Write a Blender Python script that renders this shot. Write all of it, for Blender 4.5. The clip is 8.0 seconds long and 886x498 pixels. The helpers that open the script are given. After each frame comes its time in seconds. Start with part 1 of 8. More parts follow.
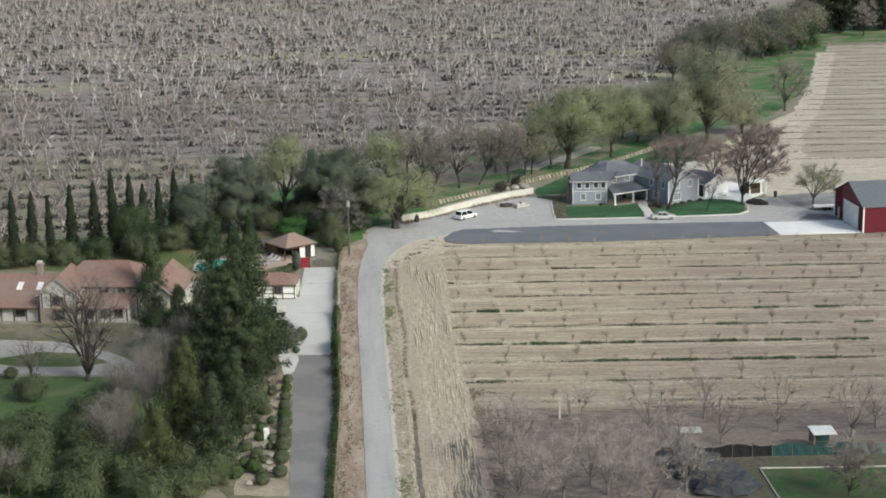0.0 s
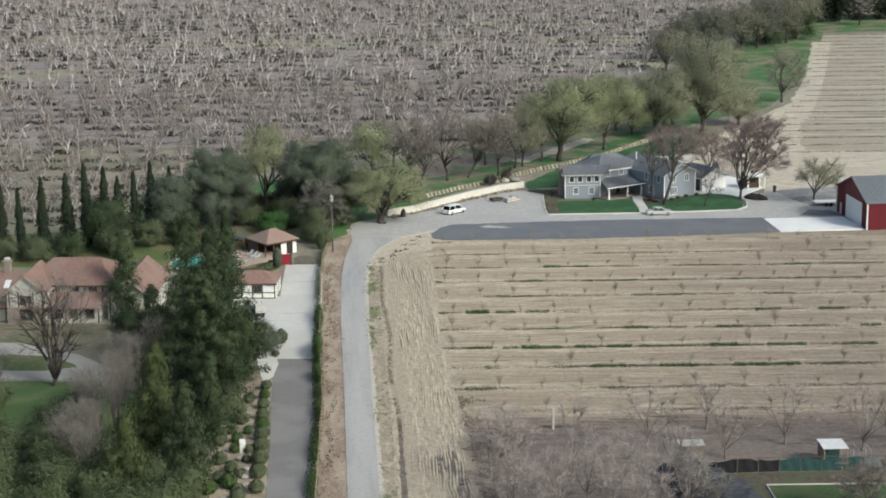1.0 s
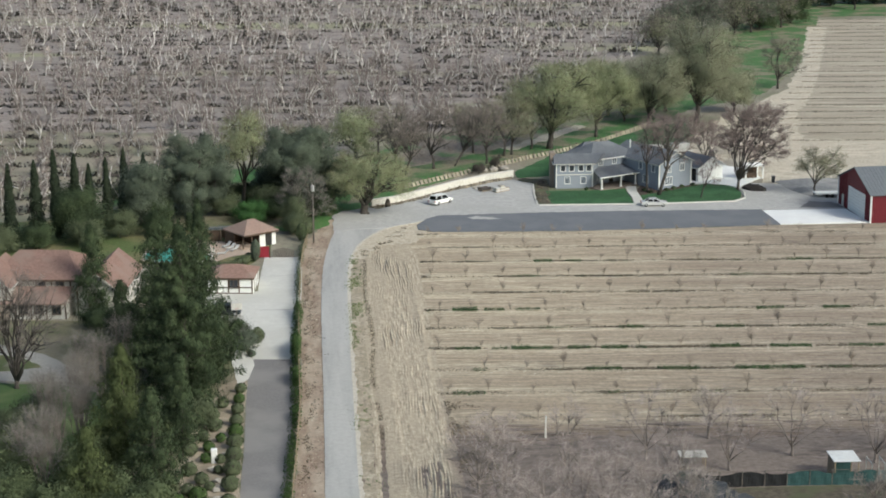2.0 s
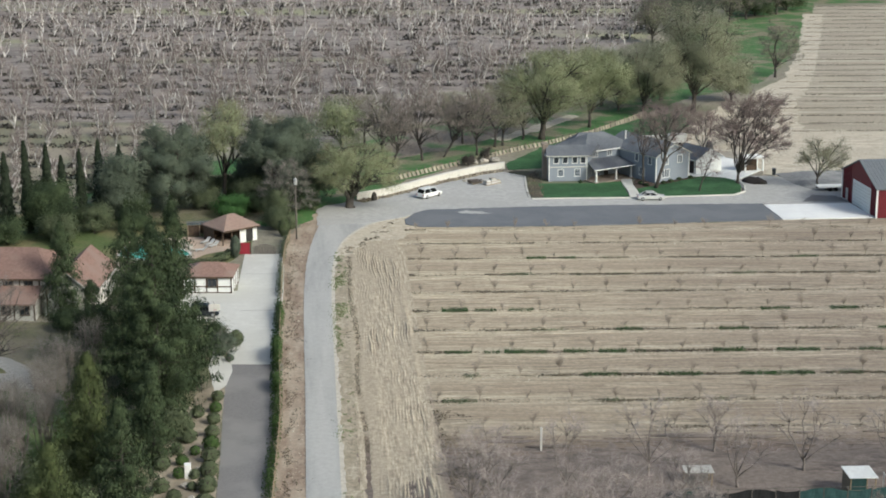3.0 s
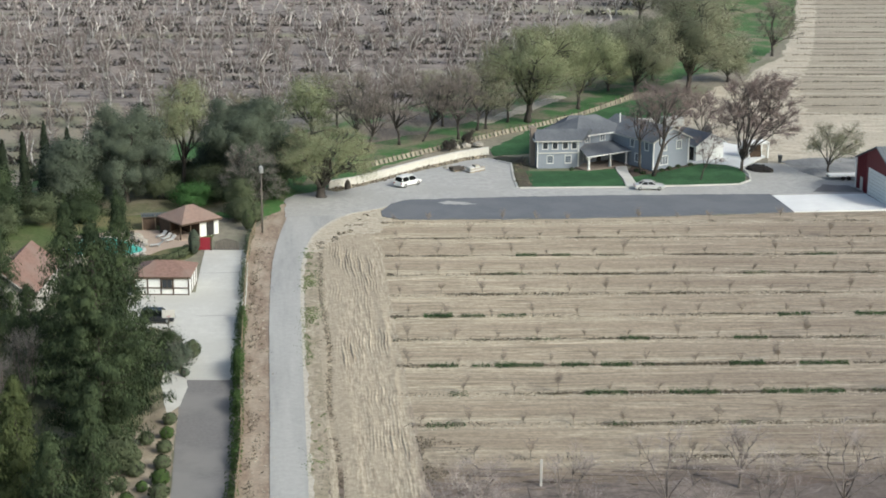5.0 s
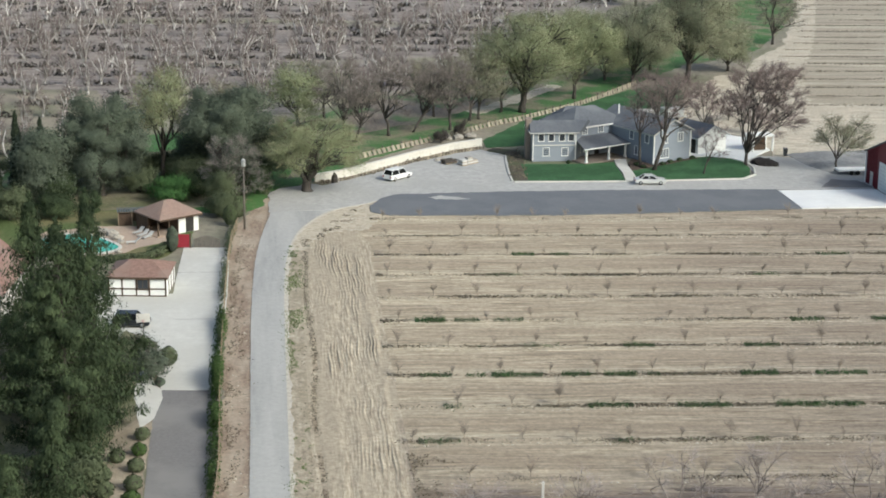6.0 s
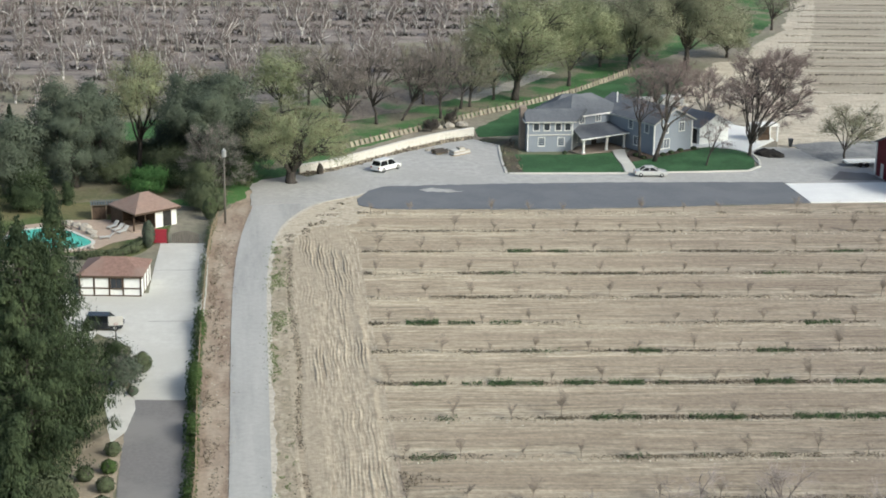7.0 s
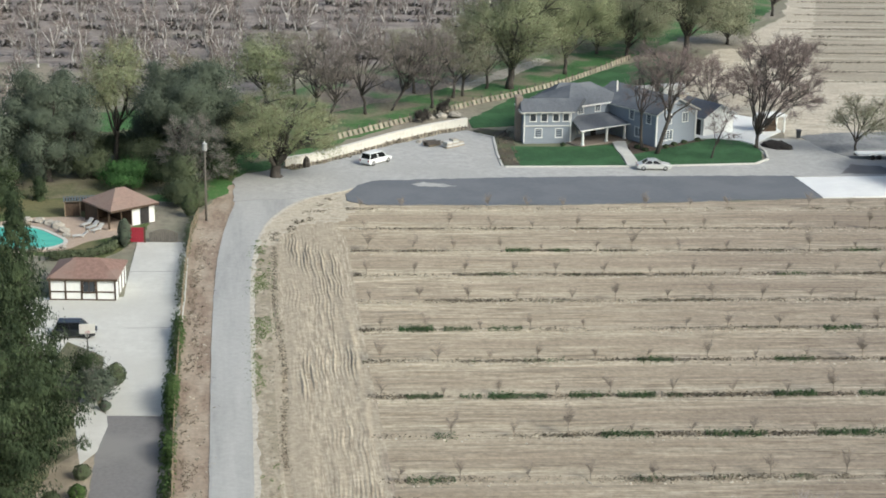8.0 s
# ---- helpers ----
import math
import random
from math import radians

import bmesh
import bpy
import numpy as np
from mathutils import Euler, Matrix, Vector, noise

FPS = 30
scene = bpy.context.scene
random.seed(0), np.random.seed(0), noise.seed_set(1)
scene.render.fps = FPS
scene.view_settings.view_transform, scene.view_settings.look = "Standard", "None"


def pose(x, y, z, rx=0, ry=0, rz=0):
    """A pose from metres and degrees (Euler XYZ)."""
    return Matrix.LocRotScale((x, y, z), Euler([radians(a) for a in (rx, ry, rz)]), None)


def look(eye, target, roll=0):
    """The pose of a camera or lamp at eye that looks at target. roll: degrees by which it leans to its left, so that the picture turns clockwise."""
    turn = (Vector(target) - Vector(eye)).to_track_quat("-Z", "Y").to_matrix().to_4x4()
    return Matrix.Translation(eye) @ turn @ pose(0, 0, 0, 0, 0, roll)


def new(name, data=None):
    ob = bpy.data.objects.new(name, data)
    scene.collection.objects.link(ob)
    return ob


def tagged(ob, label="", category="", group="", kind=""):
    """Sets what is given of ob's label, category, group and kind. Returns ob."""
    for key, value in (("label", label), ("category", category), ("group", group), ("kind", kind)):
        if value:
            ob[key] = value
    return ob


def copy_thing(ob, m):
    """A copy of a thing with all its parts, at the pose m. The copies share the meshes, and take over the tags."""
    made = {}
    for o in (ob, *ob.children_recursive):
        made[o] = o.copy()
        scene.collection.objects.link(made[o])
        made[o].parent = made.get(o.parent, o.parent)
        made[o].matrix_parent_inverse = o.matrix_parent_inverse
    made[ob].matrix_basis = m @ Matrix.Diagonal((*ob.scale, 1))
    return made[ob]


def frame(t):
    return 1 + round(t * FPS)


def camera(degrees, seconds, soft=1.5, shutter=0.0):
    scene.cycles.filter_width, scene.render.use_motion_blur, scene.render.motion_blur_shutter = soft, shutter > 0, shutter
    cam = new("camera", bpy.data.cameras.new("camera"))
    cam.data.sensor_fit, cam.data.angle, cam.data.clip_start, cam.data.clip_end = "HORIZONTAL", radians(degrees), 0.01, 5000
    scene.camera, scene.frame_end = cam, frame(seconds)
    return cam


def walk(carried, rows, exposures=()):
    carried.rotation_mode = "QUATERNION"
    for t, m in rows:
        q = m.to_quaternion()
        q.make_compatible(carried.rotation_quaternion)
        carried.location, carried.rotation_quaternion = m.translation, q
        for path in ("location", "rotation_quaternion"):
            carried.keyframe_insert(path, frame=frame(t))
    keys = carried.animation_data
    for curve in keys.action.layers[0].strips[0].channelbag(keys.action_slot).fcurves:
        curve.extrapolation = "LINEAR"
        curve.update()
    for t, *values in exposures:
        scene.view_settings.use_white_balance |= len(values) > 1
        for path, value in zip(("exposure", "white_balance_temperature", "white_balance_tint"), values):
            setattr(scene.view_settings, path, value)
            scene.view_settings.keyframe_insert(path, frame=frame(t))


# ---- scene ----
cam = camera(28.7, 8.0, soft=1.8)
PATH = [
    (0, (13.322, -81.558, 72.509), (13.159, -79.618, 72.05), -0.9),
    (0.5, (12.66, -75.539, 71.967), (12.506, -73.6, 71.5), -0.7),
    (1, (12.233, -69.105, 71.138), (12.085, -67.167, 70.665), -0.6),
    (1.5, (11.675, -62.581, 70.381), (11.536, -60.645, 69.898), -0.4),
    (3, (10.266, -44.248, 68.106), (10.149, -42.317, 67.599), -0.1),
    (3.5, (9.415, -38.366, 67.316), (9.308, -36.436, 66.802), 0.0),
    (4, (8.716, -32.295, 66.291), (8.616, -30.367, 65.772), 0.1),
    (4.5, (8.022, -26.032, 65.264), (7.931, -24.105, 64.738), 0.2),
    (6, (6.254, -7.612, 62.673), (6.186, -5.69, 62.125), 0.6),
    (6.5, (5.553, -1.787, 61.8), (5.495, 0.133, 61.241), 0.8),
    (7, (4.816, 4.416, 60.751), (4.767, 6.334, 60.186), 0.9),
    (7.5, (4.076, 10.495, 59.824), (4.036, 12.411, 59.252), 1.0),
    (8, (3.491, 16.447, 58.792), (3.459, 18.36, 58.212), 1.0),
]
walk(cam, [(t, look(eye, target, roll)) for t, eye, target, roll in PATH], [(0.0, 0.0), (8.0, 0.15)])

# ---- daylight: bright thin cloud, veiled sun from the south-east ----
SUN_DIR = Vector((0.70, -0.52, 0.62)).normalized()
sun_data = bpy.data.lights.new("sun", "SUN")
sun_data.energy, sun_data.angle, sun_data.color = 2.35, radians(15.0), (1.0, 0.985, 0.95)
sun = new("sun", sun_data)
sun.matrix_world = look(SUN_DIR * 300, (0, 0, 0))
world = bpy.data.worlds.new("sky")
scene.world = world
world.use_nodes = True
sky = world.node_tree.nodes.new("ShaderNodeTexSky")
sky.sky_type, sky.sun_disc = "NISHITA", False
sky.sun_elevation = math.asin(SUN_DIR.z)
sky.sun_rotation = math.atan2(SUN_DIR.x, SUN_DIR.y)
sky.air_density, sky.dust_density, sky.ozone_density = 1.0, 4.0, 0.8
world.node_tree.links.new(sky.outputs[0], world.node_tree.nodes["Background"].inputs[0])
world.node_tree.nodes["Background"].inputs[1].default_value = 0.148

# ---- materials ----
def lerp(a, b, k):
    return tuple(p + (q - p) * k for p, q in zip(a, b))


def mat(name, c1, c2=None, c3=None, scale=2.0, coarse=0.08, stretch=(1, 1, 1), turn=0.0, rough=0.9, bump=0.3,
        depth=0.05, island=0.0, each=0.0, metal=0.0, spec=0.3, patchy=(0.45, 0.6), mute=0.0, thin=0.0, grain=0.0):
    """Soil, paint, bark, leaf: two colours by fine noise, a third by coarse patches, relief by the fine noise."""
    def tone(c):
        y = 0.3 * c[0] + 0.6 * c[1] + 0.1 * c[2]
        return lerp((c[0] * 0.95, c[1] * 1.01, c[2] * 0.985), (y * 0.97, y * 1.005, y * 0.94), mute)
    c1, c2, c3 = tone(c1), tone(c2 or lerp(c1, (0, 0, 0), 0.3)), c3 and tone(c3)
    m = bpy.data.materials.new(name)
    m.use_nodes = True
    t = m.node_tree
    n, l = t.nodes, t.links
    b = n["Principled BSDF"]
    b.inputs["Roughness"].default_value = rough
    b.inputs["Metallic"].default_value = metal
    b.inputs["Specular IOR Level"].default_value = spec
    tc = n.new("ShaderNodeTexCoord")
    mr, mp = n.new("ShaderNodeMapping"), n.new("ShaderNodeMapping")
    mr.inputs["Rotation"].default_value = (0, 0, turn)
    mp.inputs["Scale"].default_value = stretch
    l.new(tc.outputs["Object"], mr.inputs["Vector"])
    l.new(mr.outputs[0], mp.inputs["Vector"])
    fine = n.new("ShaderNodeTexNoise")
    fine.inputs["Scale"].default_value, fine.inputs["Detail"].default_value = scale, 6.0
    fine.inputs["Roughness"].default_value = 0.72
    l.new(mp.outputs[0], fine.inputs["Vector"])
    ramp = n.new("ShaderNodeValToRGB")
    ramp.color_ramp.elements[0].position, ramp.color_ramp.elements[1].position = 0.38, 0.62
    ramp.color_ramp.elements[0].color = (*c2, 1)
    ramp.color_ramp.elements[1].color = (*c1, 1)
    l.new(fine.outputs["Fac"], ramp.inputs[0])
    out = ramp.outputs[0]
    if c3:
        big = n.new("ShaderNodeTexNoise")
        big.inputs["Scale"].default_value, big.inputs["Detail"].default_value = coarse, 5.0
        l.new(mp.outputs[0], big.inputs["Vector"])
        mask = n.new("ShaderNodeMapRange")
        mask.inputs["From Min"].default_value, mask.inputs["From Max"].default_value = patchy
        l.new(big.outputs["Fac"], mask.inputs["Value"])
        mix = n.new("ShaderNodeMix")
        mix.data_type = "RGBA"
        l.new(mask.outputs[0], mix.inputs["Factor"])
        l.new(out, mix.inputs["A"])
        mix.inputs["B"].default_value = (*c3, 1)
        out = mix.outputs["Result"]
    if grain:
        crumb, r = n.new("ShaderNodeTexNoise"), n.new("ShaderNodeMapRange")
        crumb.inputs["Scale"].default_value, crumb.inputs["Detail"].default_value = 1.7, 5.0
        crumb.inputs["Roughness"].default_value = 0.75
        l.new(mr.outputs[0], crumb.inputs["Vector"])
        r.inputs["From Min"].default_value, r.inputs["From Max"].default_value = 0.3, 0.7
        r.inputs["To Min"].default_value, r.inputs["To Max"].default_value = 1 - grain, 1 + grain
        l.new(crumb.outputs["Fac"], r.inputs["Value"])
        hsv = n.new("ShaderNodeHueSaturation")
        l.new(r.outputs[0], hsv.inputs["Value"])
        l.new(out, hsv.inputs["Color"])
        out = hsv.outputs[0]
    for amount, node, socket in ((island, "ShaderNodeNewGeometry", "Random Per Island"), (each, "ShaderNodeObjectInfo", "Random")):
        if amount:
            src = n.new(node)
            r = n.new("ShaderNodeMapRange")
            r.inputs["To Min"].default_value, r.inputs["To Max"].default_value = 1 - amount, 1 + amount
            l.new(src.outputs[socket], r.inputs["Value"])
            hsv = n.new("ShaderNodeHueSaturation")
            l.new(r.outputs[0], hsv.inputs["Value"])
            l.new(out, hsv.inputs["Color"])
            out = hsv.outputs[0]
    l.new(out, b.inputs["Base Color"])
    if thin:
        tl, mx = n.new("ShaderNodeBsdfTranslucent"), n.new("ShaderNodeMixShader")
        l.new(out, tl.inputs["Color"])
        mx.inputs[0].default_value = thin
        l.new(b.outputs[0], mx.inputs[1])
        l.new(tl.outputs[0], mx.inputs[2])
        l.new(mx.outputs[0], n["Material Output"].inputs["Surface"])
    if bump:
        bp = n.new("ShaderNodeBump")
        bp.inputs["Strength"].default_value, bp.inputs["Distance"].default_value = bump, depth
        l.new(fine.outputs["Fac"], bp.inputs["Height"])
        l.new(bp.outputs[0], b.inputs["Normal"])
    return m


ROW_TURN = -0.085
M = {}
M["ground"] = mat("dry_ground", (0.32, 0.28, 0.21), (0.21, 0.18, 0.135), (0.16, 0.17, 0.09), 0.8, 0.03, mute=0.3)
M["orchard"] = mat("orchard_soil", (0.348, 0.3, 0.276), (0.177, 0.151, 0.139), (0.294, 0.289, 0.182), 0.8, 0.05, (0.12, 0.6, 1), ROW_TURN, patchy=(0.55, 0.66), mute=0.1, grain=0.3)
M["field"] = mat("tilled_soil", (0.585, 0.51, 0.39), (0.325, 0.27, 0.197), (0.42, 0.354, 0.267), 2.0, 0.32, (0.11, 1.0, 1), ROW_TURN, bump=0.8, mute=0.0, patchy=(0.45, 0.62), grain=0.26)
M["far_field"] = mat("far_tilled_soil", (0.52, 0.457, 0.36), (0.25, 0.212, 0.16), (0.36, 0.31, 0.238), 0.8, 0.2, (0.035, 0.5, 1), ROW_TURN, mute=0.15, grain=0.3)
M["bare"] = mat("pale_bare_earth", (0.60, 0.53, 0.42), (0.40, 0.343, 0.262), (0.46, 0.398, 0.31), 0.8, 0.13, (0.35, 0.8, 1), ROW_TURN, bump=0.3, mute=0.2, grain=0.3)
M["rut"] = mat("rutted_earth", (0.54, 0.465, 0.355), (0.30, 0.245, 0.18), (0.40, 0.338, 0.255), 1.2, 0.11, (3.2, 0.25, 1), -0.138, bump=0.7, mute=0.05, grain=0.28)
M["old_soil"] = mat("shaded_orchard_soil", (0.235, 0.188, 0.162), (0.115, 0.091, 0.078), (0.19, 0.152, 0.13), 1.2, 0.2, (0.3, 0.8, 1), ROW_TURN, mute=0.15, grain=0.32)
M["red_earth"] = mat("reddish_verge_earth", (0.34, 0.25, 0.185), (0.23, 0.165, 0.12), (0.39, 0.31, 0.235), 1.6, 0.25, (1.5, 0.4, 1), -0.14, mute=0.15, grain=0.22)
M["verge"] = mat("weedy_verge", (0.47, 0.402, 0.305), (0.28, 0.232, 0.17), (0.33, 0.28, 0.20), 1.5, 0.4, (1.0, 0.4, 1), -0.138, patchy=(0.48, 0.62), mute=0.1, grain=0.32)
M["road"] = mat("worn_asphalt", (0.39, 0.387, 0.378), (0.33, 0.327, 0.32), (0.425, 0.42, 0.408), 0.9, 0.2, (1.4, 0.12, 1), -0.14, bump=0.1, depth=0.01, rough=0.85, grain=0.09)
M["new_asphalt"] = mat("new_asphalt", (0.15, 0.16, 0.177), (0.135, 0.144, 0.16), (0.165, 0.173, 0.188), 2.0, 0.16, bump=0.1, depth=0.01, rough=0.8, grain=0.04)
M["dark_asphalt"] = mat("drive_asphalt", (0.215, 0.205, 0.205), (0.18, 0.172, 0.172), (0.24, 0.23, 0.225), 3.0, 0.15, bump=0.2, depth=0.01)
M["gravel"] = mat("grey_gravel_lot", (0.45, 0.445, 0.437), (0.37, 0.366, 0.36), (0.385, 0.38, 0.372), 0.8, 0.10, bump=0.05, mute=0.3, patchy=(0.48, 0.62), grain=0.11)
M["concrete"] = mat("concrete", (0.60, 0.588, 0.552), (0.54, 0.528, 0.495), (0.525, 0.513, 0.478), 0.7, 0.12, bump=0.05, depth=0.01, rough=0.8, grain=0.04)
M["slab"] = mat("fresh_concrete", (0.80, 0.80, 0.80), (0.74, 0.74, 0.745), (0.72, 0.72, 0.73), 0.9, 0.15, bump=0.1, depth=0.01, rough=0.7)
M["lawn"] = mat("mown_lawn", (0.036, 0.104, 0.042), (0.024, 0.072, 0.028), (0.046, 0.122, 0.05), 3.0, 0.2, bump=0.6, grain=0.15)
M["old_lawn"] = mat("old_lawn", (0.10, 0.14, 0.05), (0.07, 0.10, 0.035), (0.16, 0.15, 0.075), 2.0, 0.10, bump=0.6, grain=0.25)
M["wild_grass"] = mat("wild_creek_grass", (0.068, 0.168, 0.055), (0.05, 0.12, 0.038), (0.20, 0.18, 0.125), 1.4, 0.13, bump=0.8, patchy=(0.46, 0.60), grain=0.35)
M["mulch"] = mat("bark_mulch", (0.11, 0.08, 0.062), (0.065, 0.048, 0.038), scale=4.0)
M["black_soil"] = mat("black_soil", (0.035, 0.032, 0.03), (0.02, 0.018, 0.017), scale=3.0)
M["patio"] = mat("pink_patio_paving", (0.46, 0.36, 0.29), (0.38, 0.29, 0.23), (0.42, 0.33, 0.27), 2.0, 0.3)
M["wall_stone"] = mat("pale_wall_plaster", (0.70, 0.68, 0.64), (0.54, 0.52, 0.475), (0.62, 0.60, 0.555), 1.6, 0.3, bump=0.4)
M["bark"] = mat("grey_bark", (0.10, 0.085, 0.074), (0.048, 0.04, 0.035), scale=3.0, stretch=(2, 2, 0.5), bump=0.6, mute=0.3)
M["pale_bark"] = mat("pale_orchard_bark", (0.66, 0.63, 0.61), (0.44, 0.415, 0.40), scale=1.4, bump=0.4, each=0.12, island=0.22)
M["orchard_twig"] = mat("orchard_twigs", (0.285, 0.24, 0.224), (0.16, 0.133, 0.123), scale=0.6, bump=0, island=0.5, each=0.15)
M["twig"] = mat("bare_twigs", (0.235, 0.195, 0.175), (0.16, 0.13, 0.115), scale=0.6, bump=0, island=0.35, each=0.1, mute=0.3)
M["red_twig"] = mat("reddish_bare_twigs", (0.245, 0.185, 0.175), (0.165, 0.122, 0.117), scale=0.6, bump=0, island=0.35, mute=0.15)
M["grey_twig"] = mat("grey_bare_twigs", (0.36, 0.315, 0.295), (0.23, 0.20, 0.185), scale=0.6, bump=0, island=0.35)
M["grey_branch"] = mat("grey_branch_bark", (0.24, 0.205, 0.185), (0.15, 0.127, 0.113), scale=3.0, stretch=(2, 2, 0.5), bump=0.4)
M["willow"] = mat("spring_willow_leaf", (0.345, 0.375, 0.225), (0.225, 0.25, 0.148), scale=0.3, bump=0, thin=0.33, island=0.16, rough=0.95, spec=0.08)
M["willow_far"] = mat("budding_leaf", (0.325, 0.335, 0.235), (0.215, 0.225, 0.155), scale=0.3, bump=0, thin=0.33, island=0.16, rough=0.95, spec=0.08)
M["oak"] = mat("evergreen_oak_leaf", (0.15, 0.18, 0.135), (0.083, 0.102, 0.077), scale=0.22, bump=0, thin=0.25, island=0.15, rough=0.95, spec=0.08)
M["conifer"] = mat("conifer_needles", (0.092, 0.124, 0.064), (0.031, 0.046, 0.027), scale=0.3, bump=0, thin=0.2, island=0.24, rough=0.95, spec=0.08)
M["cypress"] = mat("cypress_leaf", (0.052, 0.068, 0.044), (0.032, 0.044, 0.029), scale=0.35, bump=0, thin=0.33, island=0.12, rough=0.95, spec=0.08)
M["shrub"] = mat("shrub_leaf", (0.155, 0.182, 0.108), (0.09, 0.11, 0.065), scale=0.3, bump=0, thin=0.3, island=0.15, rough=0.95, spec=0.08)
M["hedge"] = mat("hedge_leaf", (0.105, 0.165, 0.06), (0.06, 0.10, 0.036), scale=0.3, bump=0, thin=0.33, island=0.25, rough=0.95, spec=0.08)
M["bright_shrub"] = mat("bright_shrub_leaf", (0.088, 0.19, 0.066), (0.056, 0.125, 0.045), scale=0.5, bump=0, thin=0.3, island=0.15, rough=0.95, spec=0.08)
M["weed"] = mat("row_weeds", (0.058, 0.112, 0.044), (0.036, 0.072, 0.028), scale=0.8, bump=0, island=0.4)
M["stubble"] = mat("row_stubble", (0.165, 0.14, 0.105), (0.092, 0.078, 0.06), scale=0.8, bump=0, island=0.45)
M["dry_weed"] = mat("dry_weeds", (0.20, 0.165, 0.12), (0.115, 0.095, 0.07), scale=0.8, bump=0, island=0.45, mute=0.1)
M["clod"] = mat("pale_clods", (0.55, 0.485, 0.39), (0.42, 0.36, 0.28), scale=0.8, island=0.25, mute=0.2)
M["brush"] = mat("dark_leaf_clump", (0.078, 0.07, 0.06), (0.042, 0.039, 0.035), scale=0.8, bump=0, island=0.4)
M["rock"] = mat("pale_boulder", (0.45, 0.42, 0.37), (0.30, 0.275, 0.24), (0.36, 0.33, 0.29), 2.0, 0.6, bump=0.6)
M["siding"] = mat("blue_grey_siding", (0.27, 0.305, 0.355), (0.24, 0.272, 0.318), (0.258, 0.292, 0.34), 2.0, 0.4, bump=0.1, depth=0.01, rough=0.6)
M["white"] = mat("white_paint", (0.80, 0.80, 0.79), (0.73, 0.73, 0.72), scale=2.0, bump=0.05, depth=0.01, rough=0.5)
M["roof_grey"] = mat("grey_shingle", (0.145, 0.155, 0.175), (0.105, 0.115, 0.13), (0.165, 0.175, 0.19), 3.0, 0.3, bump=0.4, depth=0.02)
M["roof_brown"] = mat("brown_red_shingle", (0.265, 0.165, 0.138), (0.185, 0.117, 0.097), (0.235, 0.165, 0.14), 2.5, 0.25, bump=0.5, depth=0.03, each=0.06)
M["roof_tan"] = mat("weathered_shingle", (0.295, 0.205, 0.172), (0.23, 0.16, 0.135), (0.26, 0.19, 0.16), 2.5, 0.4, bump=0.5, depth=0.03)
M["barn_red"] = mat("barn_red_metal", (0.16, 0.02, 0.03), (0.13, 0.016, 0.024), scale=2.0, bump=0.1, rough=0.5)
M["barn_roof"] = mat("grey_metal_roof", (0.17, 0.185, 0.205), (0.14, 0.155, 0.17), scale=2.0, bump=0.1, rough=0.6)
M["gate_red"] = mat("red_gate_paint", (0.32, 0.032, 0.05), (0.27, 0.027, 0.042), scale=3.0, bump=0.05, rough=0.5)
M["timber"] = mat("dark_timber", (0.10, 0.068, 0.048), (0.06, 0.042, 0.03), scale=4.0, stretch=(1, 1, 0.3))
M["wood"] = mat("weathered_wood", (0.32, 0.25, 0.175), (0.22, 0.17, 0.12), scale=4.0)
M["pole"] = mat("utility_pole_wood", (0.17, 0.153, 0.135), (0.11, 0.099, 0.088), scale=4.0, stretch=(2, 2, 0.3))
M["metal"] = mat("galvanised_metal", (0.55, 0.56, 0.57), (0.45, 0.46, 0.47), scale=3.0, metal=0.6, rough=0.4, bump=0.05)
M["roof_white"] = mat("white_sheet_roof", (0.78, 0.78, 0.77), (0.66, 0.66, 0.65), scale=1.5, bump=0.1, rough=0.5)
M["green_mesh"] = mat("green_fence_cloth", (0.032, 0.082, 0.082), (0.02, 0.055, 0.056), scale=2.5)
M["black_tarp"] = mat("black_tarp", (0.055, 0.062, 0.068), (0.03, 0.033, 0.037), scale=1.5, rough=0.5, bump=0.6)
M["brick"] = mat("chimney_brick", (0.30, 0.25, 0.215), (0.22, 0.18, 0.15), scale=5.0)
M["pool"] = mat("turquoise_pool_water", (0.13, 0.58, 0.48), (0.10, 0.50, 0.43), scale=0.6, rough=0.08, bump=0.15, depth=0.02, spec=0.5)
M["car_white"] = mat("white_car_paint", (0.80, 0.80, 0.80), (0.78, 0.78, 0.78), scale=1.0, bump=0, rough=0.22, spec=0.5)
M["car_silver"] = mat("silver_car_paint", (0.66, 0.66, 0.65), (0.62, 0.62, 0.61), scale=1.0, bump=0, rough=0.25, metal=0.3, spec=0.5)
M["car_dark"] = mat("dark_car_paint", (0.022, 0.025, 0.03), (0.018, 0.02, 0.024), scale=1.0, bump=0, rough=0.2, spec=0.5)
M["car_glass"] = mat("dark_car_glass", (0.012, 0.014, 0.016), (0.01, 0.012, 0.014), scale=1.0, bump=0, rough=0.06, spec=0.6)
M["tyre"] = mat("tyre_rubber", (0.02, 0.02, 0.02), (0.014, 0.014, 0.014), scale=6.0, bump=0.1)
M["rim"] = mat("alloy_rim", (0.5, 0.5, 0.5), (0.42, 0.42, 0.42), scale=3.0, metal=0.8, rough=0.3, bump=0)
M["glass"] = mat("window_glass", (0.03, 0.036, 0.045), (0.024, 0.03, 0.037), scale=1.0, rough=0.05, bump=0, spec=0.6)
M["blind"] = mat("pale_window_blind", (0.55, 0.54, 0.52), (0.48, 0.47, 0.45), scale=2.0, bump=0)
M["dark_inside"] = mat("dark_interior", (0.045, 0.043, 0.042), (0.03, 0.029, 0.028), scale=2.0, bump=0)
